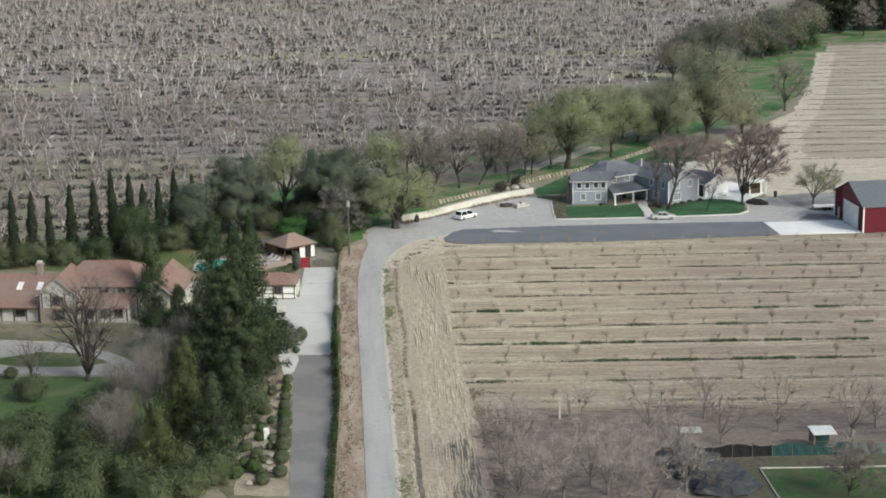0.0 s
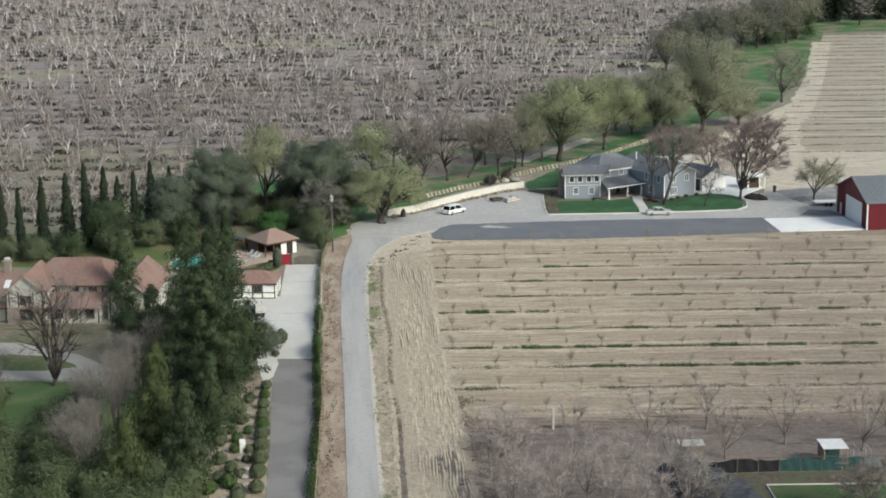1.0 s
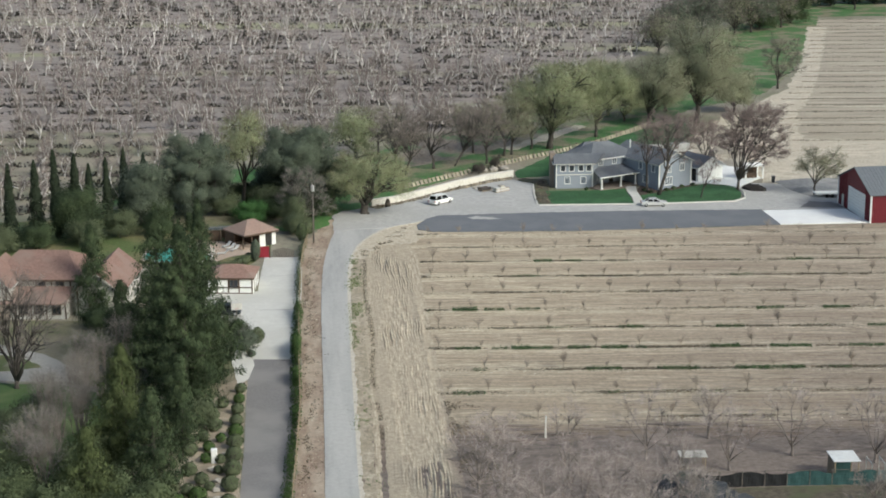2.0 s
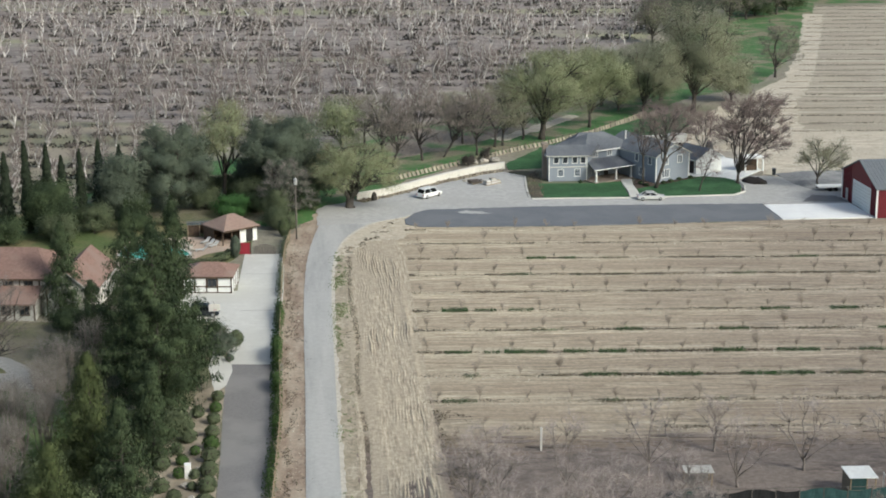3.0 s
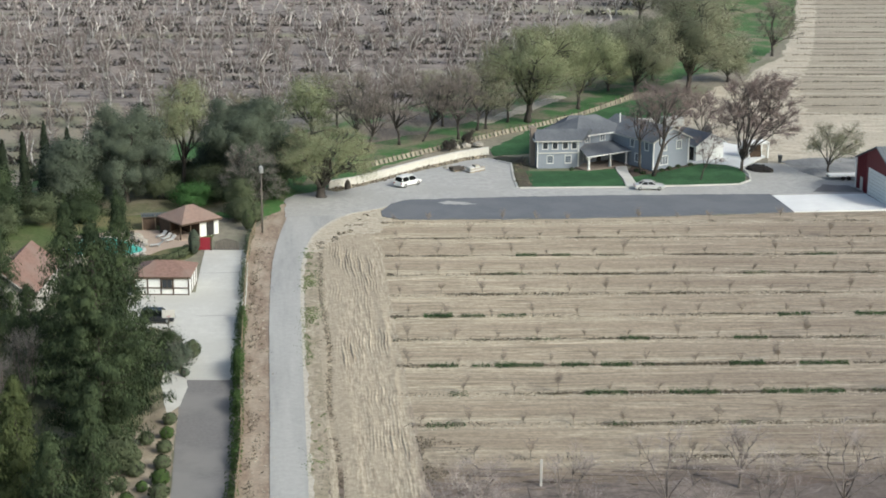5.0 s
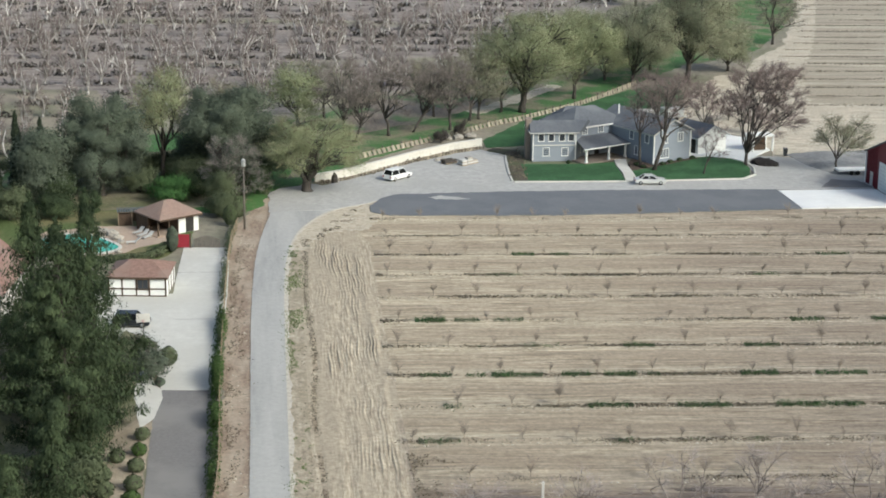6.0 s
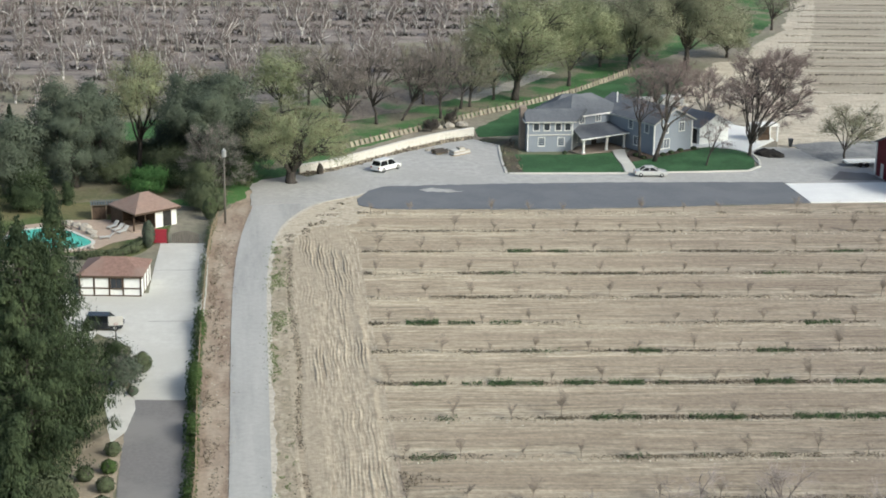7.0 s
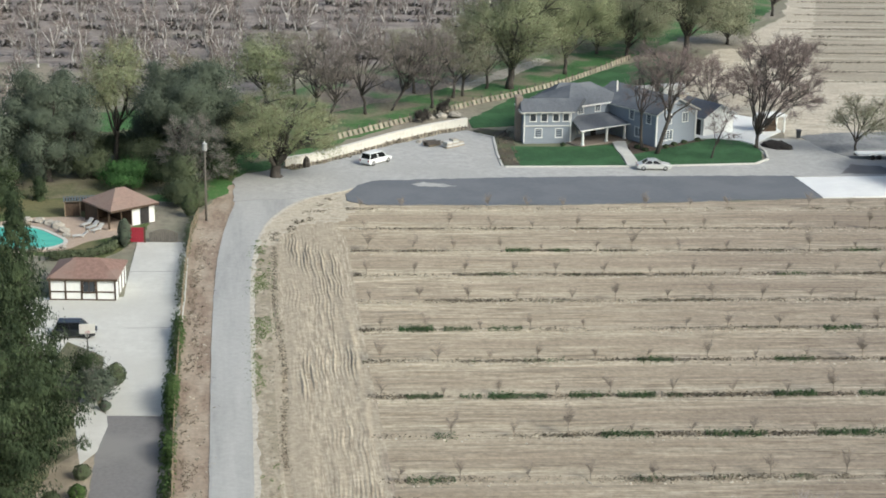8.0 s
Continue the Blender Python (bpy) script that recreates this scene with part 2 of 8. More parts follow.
M["tail_red"] = mat("tail_lamp", (0.35, 0.02, 0.02), (0.28, 0.015, 0.015), scale=2.0, bump=0, rough=0.2)
M["lamp_clear"] = mat("lamp_lens", (0.75, 0.75, 0.74), (0.68, 0.68, 0.67), scale=2.0, bump=0, rough=0.15)
M["tan_gravel"] = mat("garden_gravel", (0.42, 0.36, 0.28), (0.30, 0.25, 0.19), (0.24, 0.20, 0.15), 2.5, 0.25)
M["sapling"] = mat("sapling_twigs", (0.34, 0.28, 0.23), (0.24, 0.195, 0.16), scale=0.6, bump=0, mute=0.2, island=0.2)
M["slat"] = mat("tan_fence_board", (0.40, 0.365, 0.295), (0.28, 0.25, 0.20), scale=3.0, stretch=(1, 1, 0.3), each=0.25)
M["margin"] = mat("weedy_orchard_margin", (0.235, 0.23, 0.145), (0.155, 0.15, 0.095), (0.285, 0.245, 0.185), 0.7, 0.07, (0.5, 1.2, 1), ROW_TURN, mute=0.2)
M["shoulder"] = mat("pale_road_shoulder", (0.58, 0.54, 0.47), (0.43, 0.39, 0.33), scale=1.6)

M["bush_twig"] = mat("silver_bush_twigs", (0.255, 0.235, 0.215), (0.155, 0.142, 0.128), scale=0.6, bump=0, island=0.35)
M["fruit_twig"] = mat("fruit_tree_twigs", (0.42, 0.365, 0.345), (0.31, 0.265, 0.25), scale=0.6, bump=0, island=0.3)
M["fruit_bark"] = mat("fruit_tree_bark", (0.25, 0.215, 0.197), (0.14, 0.12, 0.108), scale=3.0, stretch=(2, 2, 0.5), bump=0.4)
# circular drive: dappled shade put into the colour as a darker, mottled tone
M["dappled_drive"] = mat("shade_mottled_drive", (0.42, 0.40, 0.37), (0.30, 0.285, 0.26), (0.34, 0.325, 0.295), 1.5, 0.15, bump=0.2)
M["lot_dark"] = mat("dark_gravel", (0.22, 0.225, 0.235), (0.15, 0.155, 0.163), (0.30, 0.295, 0.29), 1.6, 0.2, bump=0.5)
M["grey_cloth"] = mat("grey_fence_cloth", (0.16, 0.19, 0.195), (0.10, 0.12, 0.125), scale=2.5)
M["verge_grass"] = mat("fresh_verge_grass", (0.085, 0.20, 0.06), (0.055, 0.13, 0.04), (0.17, 0.19, 0.09), 2.5, 0.3, bump=0.8, patchy=(0.52, 0.64))
M["willow_twig"] = mat("yellowish_willow_twigs", (0.30, 0.285, 0.18), (0.20, 0.19, 0.12), scale=0.6, bump=0, island=0.25)
M["bud_twig"] = mat("olive_budding_twigs", (0.27, 0.25, 0.185), (0.19, 0.175, 0.13), scale=0.6, bump=0, island=0.25)
M["yard_lawn"] = mat("rough_yard_lawn", (0.055, 0.105, 0.036), (0.033, 0.065, 0.023), (0.075, 0.095, 0.045), 2.0, 0.3, bump=0.6)
M["yard_soil"] = mat("weedy_yard_soil", (0.13, 0.112, 0.083), (0.065, 0.057, 0.044), (0.09, 0.098, 0.056), 1.6, 0.25, bump=0.6)
M["olive_conifer"] = mat("yellowish_conifer_needles", (0.122, 0.15, 0.066), (0.066, 0.084, 0.04), scale=0.35, bump=0, thin=0.33, island=0.12, rough=0.95, spec=0.08)
M["apron"] = mat("pale_apron_earth", (0.58, 0.51, 0.40), (0.38, 0.32, 0.24), (0.49, 0.425, 0.325), 1.0, 0.3, bump=0.3, mute=0.15, grain=0.26)
M["dull_lawn"] = mat("dull_garden_lawn", (0.15, 0.155, 0.085), (0.095, 0.10, 0.055), (0.20, 0.18, 0.125), 1.8, 0.15, bump=0.6, grain=0.25)
# pale plaster, with the shade on the villa's walls put into its base colour
M["villa_wall"] = mat("shade_greyed_villa_plaster", (0.56, 0.545, 0.51), (0.43, 0.415, 0.385), (0.49, 0.475, 0.44), 1.5, 0.3, bump=0.2)
M["bank"] = mat("creek_bank_earth", (0.30, 0.25, 0.205), (0.19, 0.16, 0.13), (0.10, 0.18, 0.075), 1.2, 0.10, bump=0.7, patchy=(0.5, 0.6), grain=0.3)
M["near_bush"] = mat("muted_evergreen_leaf", (0.15, 0.185, 0.10), (0.085, 0.108, 0.058), scale=0.35, bump=0, thin=0.3, island=0.15, rough=0.95, spec=0.08)
M["dark_twig"] = mat("dark_bush_twigs", (0.10, 0.088, 0.078), (0.06, 0.052, 0.046), scale=0.6, bump=0, island=0.35)
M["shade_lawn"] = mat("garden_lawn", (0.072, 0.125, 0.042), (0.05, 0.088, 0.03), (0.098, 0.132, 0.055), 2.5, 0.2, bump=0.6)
M["black_cloth"] = mat("black_fence_cloth", (0.02, 0.022, 0.024), (0.012, 0.013, 0.014), scale=2.5)
M["verge_leaf"] = mat("verge_weed_leaf", (0.20, 0.265, 0.11), (0.135, 0.185, 0.075), scale=0.6, bump=0, thin=0.3, island=0.25, rough=0.95, spec=0.08)


def tint_across(m, across, lo, hi, tint, wander=40.0, size=(0.07, 0.07)):
    """Multiplies a tint into the soil colour over a stretch of ground (across: weights of x and y), with an uneven
    border.
    """
    n, l = m.node_tree.nodes, m.node_tree.links
    colour = n["Principled BSDF"].inputs["Base Color"]
    source = colour.links[0].from_socket
    tc, dot, wob, wide = n.new("ShaderNodeTexCoord"), n.new("ShaderNodeVectorMath"), n.new("ShaderNodeTexNoise"), n.new("ShaderNodeMapping")
    dot.operation = "DOT_PRODUCT"
    dot.inputs[1].default_value = (across[0], across[1], 0)
    wide.inputs["Scale"].default_value = (size[0], size[1], 1)
    wob.inputs["Scale"].default_value, wob.inputs["Detail"].default_value = 1.0, 6.0
    add, rng_ = n.new("ShaderNodeMath"), n.new("ShaderNodeMapRange")
    add.operation = "MULTIPLY_ADD"
    add.inputs[1].default_value = wander
    rng_.inputs["From Min"].default_value, rng_.inputs["From Max"].default_value = lo + wander / 2, hi + wander / 2
    mix = n.new("ShaderNodeMix")
    mix.data_type, mix.blend_type = "RGBA", "MULTIPLY"
    mix.inputs["B"].default_value = (*tint, 1)
    l.new(tc.outputs["Object"], dot.inputs[0])
    l.new(tc.outputs["Object"], wide.inputs["Vector"])
    l.new(wide.outputs[0], wob.inputs["Vector"])
    l.new(wob.outputs["Fac"], add.inputs[0])
    l.new(dot.outputs["Value"], add.inputs[2])
    l.new(add.outputs[0], rng_.inputs["Value"])
    l.new(rng_.outputs[0], mix.inputs["Factor"])
    l.new(source, mix.inputs["A"])
    l.new(mix.outputs["Result"], colour)


def worked_lanes(m, tint):
    """Lanes between the tree rows, harrowed again: browner soil, in long uneven streaks."""
    n, l = m.node_tree.nodes, m.node_tree.links
    colour = n["Principled BSDF"].inputs["Base Color"]
    source = colour.links[0].from_socket
    tc, turn, sep = n.new("ShaderNodeTexCoord"), n.new("ShaderNodeMapping"), n.new("ShaderNodeSeparateXYZ")
    turn.inputs["Rotation"].default_value = (0, 0, ROW_TURN)
    l.new(tc.outputs["Object"], turn.inputs["Vector"])
    l.new(turn.outputs[0], sep.inputs[0])
    lane = n.new("ShaderNodeMath")
    lane.operation = "MULTIPLY_ADD"
    lane.inputs[1].default_value = 1.0 / (9.15 * math.cos(ROW_TURN))
    lane.inputs[2].default_value = -218.4 / 9.15
    saw, tri = n.new("ShaderNodeMath"), n.new("ShaderNodeMath")
    saw.operation, tri.operation = "FRACT", "PINGPONG"
    tri.inputs[1].default_value = 0.5
    l.new(sep.outputs["Y"], lane.inputs[0])
    l.new(lane.outputs[0], saw.inputs[0])
    l.new(saw.outputs[0], tri.inputs[0])
    long_, streak = n.new("ShaderNodeMapping"), n.new("ShaderNodeTexNoise")
    long_.inputs["Scale"].default_value = (0.05, 0.55, 1.0)
    streak.inputs["Scale"].default_value, streak.inputs["Detail"].default_value = 1.0, 5.0
    l.new(turn.outputs[0], long_.inputs["Vector"])
    l.new(long_.outputs[0], streak.inputs["Vector"])
    both, span = n.new("ShaderNodeMath"), n.new("ShaderNodeMapRange")
    both.operation = "MULTIPLY_ADD"
    both.inputs[1].default_value = 1.3
    l.new(streak.outputs["Fac"], both.inputs[0])
    l.new(tri.outputs[0], both.inputs[2])
    span.inputs["From Min"].default_value, span.inputs["From Max"].default_value = 0.72, 1.02
    l.new(both.outputs[0], span.inputs["Value"])
    mix = n.new("ShaderNodeMix")
    mix.data_type, mix.blend_type = "RGBA", "MULTIPLY"
    mix.inputs["B"].default_value = (*tint, 1)
    l.new(span.outputs[0], mix.inputs["Factor"])
    l.new(source, mix.inputs["A"])
    l.new(mix.outputs["Result"], colour)


def drawn_lines(m, size, lo, hi, dark, pale):
    """Thin dark and thin pale lines drawn into the colour along the rows."""
    n, l = m.node_tree.nodes, m.node_tree.links
    colour = n["Principled BSDF"].inputs["Base Color"]
    source = colour.links[0].from_socket
    tc, turn, long_, line = n.new("ShaderNodeTexCoord"), n.new("ShaderNodeMapping"), n.new("ShaderNodeMapping"), n.new("ShaderNodeTexNoise")
    turn.inputs["Rotation"].default_value = (0, 0, ROW_TURN)
    long_.inputs["Scale"].default_value = (*size, 1)
    line.inputs["Scale"].default_value, line.inputs["Detail"].default_value, line.inputs["Roughness"].default_value = 1.0, 4.0, 0.6
    ramp, mix = n.new("ShaderNodeValToRGB"), n.new("ShaderNodeMix")
    for at, v in ((0.0, dark), (lo, dark), (lo + 0.07, 1.0), (hi - 0.07, 1.0), (hi, pale), (1.0, pale)):
        e = ramp.color_ramp.elements[0] if at == 0.0 else ramp.color_ramp.elements[-1] if at == 1.0 else ramp.color_ramp.elements.new(at)
        e.color = (0.5 * v, 0.5 * v, 0.5 * v, 1)
    double = n.new("ShaderNodeVectorMath")
    double.operation = "SCALE"
    double.inputs["Scale"].default_value = 2.0
    mix.data_type, mix.blend_type = "RGBA", "MULTIPLY"
    mix.inputs["Factor"].default_value = 1.0
    l.new(tc.outputs["Object"], turn.inputs["Vector"])
    l.new(turn.outputs[0], long_.inputs["Vector"])
    l.new(long_.outputs[0], line.inputs["Vector"])
    l.new(line.outputs["Fac"], ramp.inputs[0])
    l.new(ramp.outputs[0], double.inputs[0])
    l.new(source, mix.inputs["A"])
    l.new(double.outputs[0], mix.inputs["B"])
    l.new(mix.outputs["Result"], colour)


worked_lanes(M["field"], (0.82, 0.795, 0.785))
drawn_lines(M["field"], (0.06, 1.9), 0.36, 0.64, 0.74, 1.22)
# brightness falloff towards the east, put into the field's colour
tint_across(M["field"], (1, 0), 10, 48, (0.79, 0.78, 0.81))
# browner soil towards the near edge and the old trees
tint_across(M["field"], (0.25, -1), -172, -138, (0.87, 0.865, 0.87), 20.0, (0.04, 0.1))
tint_across(M["field"], (0.085, -1), -137, -130, (0.55, 0.52, 0.57), 14.0, (0.05, 0.3))
tint_across(M["rut"], (1, 0.1), 11.2, 13.6, (0.55, 0.52, 0.57), 5.0, (0.4, 0.2))


# ---- mesh tools ----
def build_mesh(name, verts, loops, count):
    me = bpy.data.meshes.new(name)
    me.vertices.add(len(verts))
    me.vertices.foreach_set("co", np.ascontiguousarray(verts, dtype=np.float32).ravel())
    me.loops.add(len(loops))
    me.loops.foreach_set("vertex_index", loops.astype(np.int32))
    me.polygons.add(len(count))
    me.polygons.foreach_set("loop_start", (np.cumsum(count) - count).astype(np.int32))
    me.polygons.foreach_set("use_smooth", np.zeros(len(count), bool))
    me.update(calc_edges=True)
    return me


class Shape:
    """Vertices and faces gathered by hand, made into one mesh."""

    def __init__(self):
        self.v, self.f, self.lv, self.tw, self.soft = [], [], [], [], None

    def add(self, verts, faces):
        k = len(self.v)
        self.v.extend(tuple(p) for p in verts)
        self.f.extend(tuple(i + k for i in q) for q in faces)
        return self

    def box(self, x0, y0, z0, x1, y1, z1):
        p = [(x, y, z) for z in (z0, z1) for y in (y0, y1) for x in (x0, x1)]
        return self.add(p, [(0, 2, 3, 1), (4, 5, 7, 6), (0, 1, 5, 4), (2, 6, 7, 3), (0, 4, 6, 2), (1, 3, 7, 5)])

    def bevel_box(self, x0, y0, z0, x1, y1, z1, b=0.03):
        """A box whose upper and upright edges are chamfered."""
        def ring(d, z):
            return [(x0 + d, y0 + b, z), (x0 + b, y0 + d, z), (x1 - b, y0 + d, z), (x1 - d, y0 + b, z),
                    (x1 - d, y1 - b, z), (x1 - b, y1 - d, z), (x0 + b, y1 - d, z), (x0 + d, y1 - b, z)]
        p = ring(0, z0) + ring(0, z1 - b) + ring(b * 0.9, z1)
        f = [(0, 7, 6, 5, 4, 3, 2, 1), (16, 17, 18, 19, 20, 21, 22, 23)]
        for r in (0, 8):
            f += [(r + i, r + (i + 1) % 8, r + 8 + (i + 1) % 8, r + 8 + i) for i in range(8)]
        return self.add(p, f)

    def prism(self, outline, axis, a, b):
        """An outline in two axes drawn out along the third."""
        n = len(outline)
        def at(p, w):
            return {"x": (w, p[0], p[1]), "y": (p[0], w, p[1]), "z": (p[0], p[1], w)}[axis]
        p = [at(q, a) for q in outline] + [at(q, b) for q in outline]
        return self.add(p, [tuple(range(n))[::-1], tuple(range(n, 2 * n))] + [(i, (i + 1) % n, n + (i + 1) % n, n + i) for i in range(n)])

    def tube(self, pts, radii, n=5):
        """A tapering tube along points."""
        k = len(self.v)
        pts = [Vector(p) for p in pts]
        for i, p in enumerate(pts):
            d = (pts[min(i + 1, len(pts) - 1)] - pts[max(i - 1, 0)])
            d = d.normalized() if d.length > 1e-6 else Vector((0, 0, 1))
            a = d.cross(Vector((0, 0, 1)) if abs(d.z) < 0.9 else Vector((1, 0, 0))).normalized()
            b = d.cross(a)
            for j in range(n):
                w = 2 * math.pi * j / n
                self.v.append(tuple(p + (a * math.cos(w) + b * math.sin(w)) * radii[i]))
        for i in range(len(pts) - 1):
            for j in range(n):
                self.f.append((k + i * n + j, k + i * n + (j + 1) % n, k + (i + 1) * n + (j + 1) % n, k + (i + 1) * n + j))
        self.f.append(tuple(k + j for j in range(n))[::-1])
        self.f.append(tuple(k + (len(pts) - 1) * n + j for j in range(n)))
        return self

    def leaf(self, c, size, rng=None, flat=0.0, out=(0, 0, 0)):
        """A small bent leaf spray, made when the mesh is; out: the side of the clump that it lies on."""
        self.lv.append((c[0], c[1], c[2], size, flat, out[0], out[1], out[2]))
        return self

    def twig(self, p, q, w, rng=None):
        """A thin pointed twig, three sided at its foot; made when the mesh is."""
        self.tw.append((p[0], p[1], p[2], q[0], q[1], q[2], w))
        return self

    def arrays(self):
        """All vertices, the loops' vertices and each face's first loop."""
        rs = np.random.RandomState(len(self.v) + 7 * len(self.lv) + 13 * len(self.tw))
        def unit(n):
            u = rs.normal(size=(n, 3))
            return u / (np.linalg.norm(u, axis=1, keepdims=True) + 1e-9)
        v = [np.array(self.v, float).reshape(-1, 3)]
        loops = [np.array([i for q in self.f for i in q], int)]
        count = [np.array([len(q) for q in self.f], int)]
        base = len(self.v)
        if self.lv:
            d = np.array(self.lv)
            n = len(d)
            a = unit(n)
            a[:, 2] *= 1 - d[:, 4]
            a /= np.linalg.norm(a, axis=1, keepdims=True) + 1e-9
            b = np.cross(a, unit(n))
            b /= np.linalg.norm(b, axis=1, keepdims=True) + 1e-9
            o = d[:, 5:8]
            if np.any(o):
                out = o / (np.linalg.norm(o, axis=1, keepdims=True) + 1e-9) + 0.5 * unit(n)
                up = np.where(d[:, 4:5] < 0, np.array([[0.0, 0.0, 2.0]]), 0.0) + unit(n)
                a = np.cross(out, np.cross(up, out))
                a /= np.linalg.norm(a, axis=1, keepdims=True) + 1e-9
                b = np.cross(a, out)
                b /= np.linalg.norm(b, axis=1, keepdims=True) + 1e-9
                o = o + 0.22 * unit(n)
                o = o / (np.linalg.norm(o, axis=1, keepdims=True) + 1e-9)
                self.soft = np.repeat(o, 3, axis=0)
            z = d[:, 3:4]
            narrow = d[:, 4:5] < 0
            w = z * rs.uniform(0.4, 0.62, (n, 1)) * np.where(narrow, 0.55, 1.0)
            z = z * np.where(narrow, 1.5, 1.0)
            c = d[:, :3]
            v.append(np.stack([c + a * z * 0.6, c - a * z * 0.4 - b * w, c - a * z * 0.4 + b * w * 0.8], 1).reshape(-1, 3))
            k = base + 3 * np.arange(n)[:, None]
            loops.append(np.concatenate([k, k + 1, k + 2], 1).ravel())
            count.append(np.full(n, 3))
            base += 3 * n
        if self.tw:
            d = np.array(self.tw)
            n = len(d)
            p, q, w = d[:, :3], d[:, 3:6], d[:, 6:7]
            u = q - p
            u /= np.linalg.norm(u, axis=1, keepdims=True) + 1e-9
            a = np.cross(u, unit(n))
            a /= np.linalg.norm(a, axis=1, keepdims=True) + 1e-9
            b = np.cross(u, a)
            v.append(np.stack([p + a * w, p - a * w * 0.5 + b * w * 0.866, p - a * w * 0.5 - b * w * 0.866, q], 1).reshape(-1, 3))
            k = base + 4 * np.arange(n)[:, None]
            loops.append(np.concatenate([k, k + 1, k + 3, k + 1, k + 2, k + 3, k + 2, k, k + 3], 1).ravel())
            count.append(np.full(3 * n, 3))
        return np.concatenate(v), np.concatenate(loops), np.concatenate(count)

    def ball(self, c, r, squash=1.0, rough=0.15, rng=random, rings=5, seg=8):
        """A lumpy closed boulder or mound."""
        k = len(self.v)
        self.v.append((c[0], c[1], c[2] + r * squash))
        for i in range(1, rings):
            a = math.pi * i / rings
            for j in range(seg):
                w = 2 * math.pi * j / seg
                s = r * (1 + rng.uniform(-rough, rough))
                self.v.append((c[0] + s * math.sin(a) * math.cos(w), c[1] + s * math.sin(a) * math.sin(w), c[2] + s * squash * math.cos(a)))
        self.v.append((c[0], c[1], c[2] - r * squash))
        end = len(self.v) - 1
        for j in range(seg):
            self.f.append((k, k + 1 + j, k + 1 + (j + 1) % seg))
            self.f.append((end, end - seg + (j + 1) % seg, end - seg + j))
        for i in range(rings - 2):
            r0, r1 = k + 1 + i * seg, k + 1 + (i + 1) * seg
            for j in range(seg):
                self.f.append((r0 + j, r1 + j, r1 + (j + 1) % seg, r0 + (j + 1) % seg))
        return self

    def mesh(self, name, material, smooth=False):
        me = build_mesh(name, *self.arrays())
        me.materials.append(material)
        if self.soft is not None and len(self.soft) == len(me.vertices):
            me.polygons.foreach_set("use_smooth", np.ones(len(me.polygons), bool))
            me.normals_split_custom_set_from_vertices(self.soft.tolist())
        if smooth:
            me.polygons.foreach_set("use_smooth", [True] * len(me.polygons))
        return me


def part(name, shape, material, parent=None, label="", smooth=False, m=None):
    """Links a shape as one mesh object under a thing or a part."""
    ob = new(name, shape.mesh(name, material, smooth))
    if m is not None:
        ob.matrix_basis = m
    if parent is not None:
        ob.parent = parent
    if label:
        ob["label"] = label
    return ob


def thing(name, label, category, m=None, group="", kind=""):
    """An empty at the base of a thing that parents its parts."""
    ob = new(name)
    ob.empty_display_size = 0.3
    if m is not None:
        ob.matrix_basis = m
    return tagged(ob, label, category, group, kind)


def densify(outline, step, jitter, seed=0, closed=True):
    out = []
    n = len(outline)
    for i in range(n if closed else n - 1):
        a, b = Vector(outline[i]).to_2d(), Vector(outline[(i + 1) % n]).to_2d()
        d = b - a
        k = max(1, int(d.length / step))
        nrm = Vector((-d.y, d.x)).normalized()
        for j in range(k):
            p = a + d * j / k
            off = jitter * (noise.noise((p.x * 0.35 + seed, p.y * 0.35, 0.0)) + 0.7 * noise.noise((p.x * 1.3, p.y * 1.3 + seed, 3.0)))
            p = p + nrm * off
            out.append((p.x, p.y))
    if not closed:
        out.append(tuple(outline[-1]))
    return out


def rounded(pts, times=2):
    """Cuts the corners of an open line, for bends."""
    for _ in range(times):
        new_pts = [pts[0]]
        for a, b in zip(pts[:-1], pts[1:]):
            new_pts += [lerp(a, b, 0.25), lerp(a, b, 0.75)]
        pts = new_pts + [pts[-1]]
    return pts


def patch(name, outline, z, material, label, category, jitter=0.3, step=1.0, low=-0.25, seed=0, kind="structure"):
    """A sheet of ground with an uneven edge and a skirt that goes down into the soil."""
    o = densify(outline, step, jitter, seed)
    s = Shape()
    n = len(o)
    s.add([(x, y, z) for x, y in o] + [(x, y, low) for x, y in o],
          [tuple(range(n))] + [(i, n + i, n + (i + 1) % n, (i + 1) % n) for i in range(n)])
    area = sum(o[i][0] * o[(i + 1) % n][1] - o[(i + 1) % n][0] * o[i][1] for i in range(n))
    if area < 0:
        s.f = [q[::-1] for q in s.f]
    ob = part(name, s, material)
    return tagged(ob, label, category, kind=kind)


def inside(x, y, poly):
    c = False
    for (x0, y0), (x1, y1) in zip(poly, poly[1:] + poly[:1]):
        if (y0 > y) != (y1 > y) and x < (x1 - x0) * (y - y0) / (y1 - y0) + x0:
            c = not c
    return c


def along(line, step):
    out, carry = [], 0.0
    for a, b in zip(line[:-1], line[1:]):
        a, b = Vector(a), Vector(b)
        L = (b - a).length
        while carry < L:
            out.append((a + (b - a) * carry / L, (b - a).normalized()))
            carry += step
        carry -= L
    return out


# ---- the ground and its surfaces ----
s = Shape()
s.add([(-2400, -2000, 0), (2400, -2000, 0), (2400, 2800, 0), (-2400, 2800, 0)], [(0, 1, 2, 3)])
tagged(part("ground", s, M["ground"]), "flat dry valley ground reaching to the horizon", "ground", kind="structure")

ROAD_L = [(12, -60), (-2.5, 40), (-9.6, 90), (-16.7, 141), (-22.1, 178), (-25.2, 202), (-26.4, 218), (-26.6, 231), (-28.4, 241)]
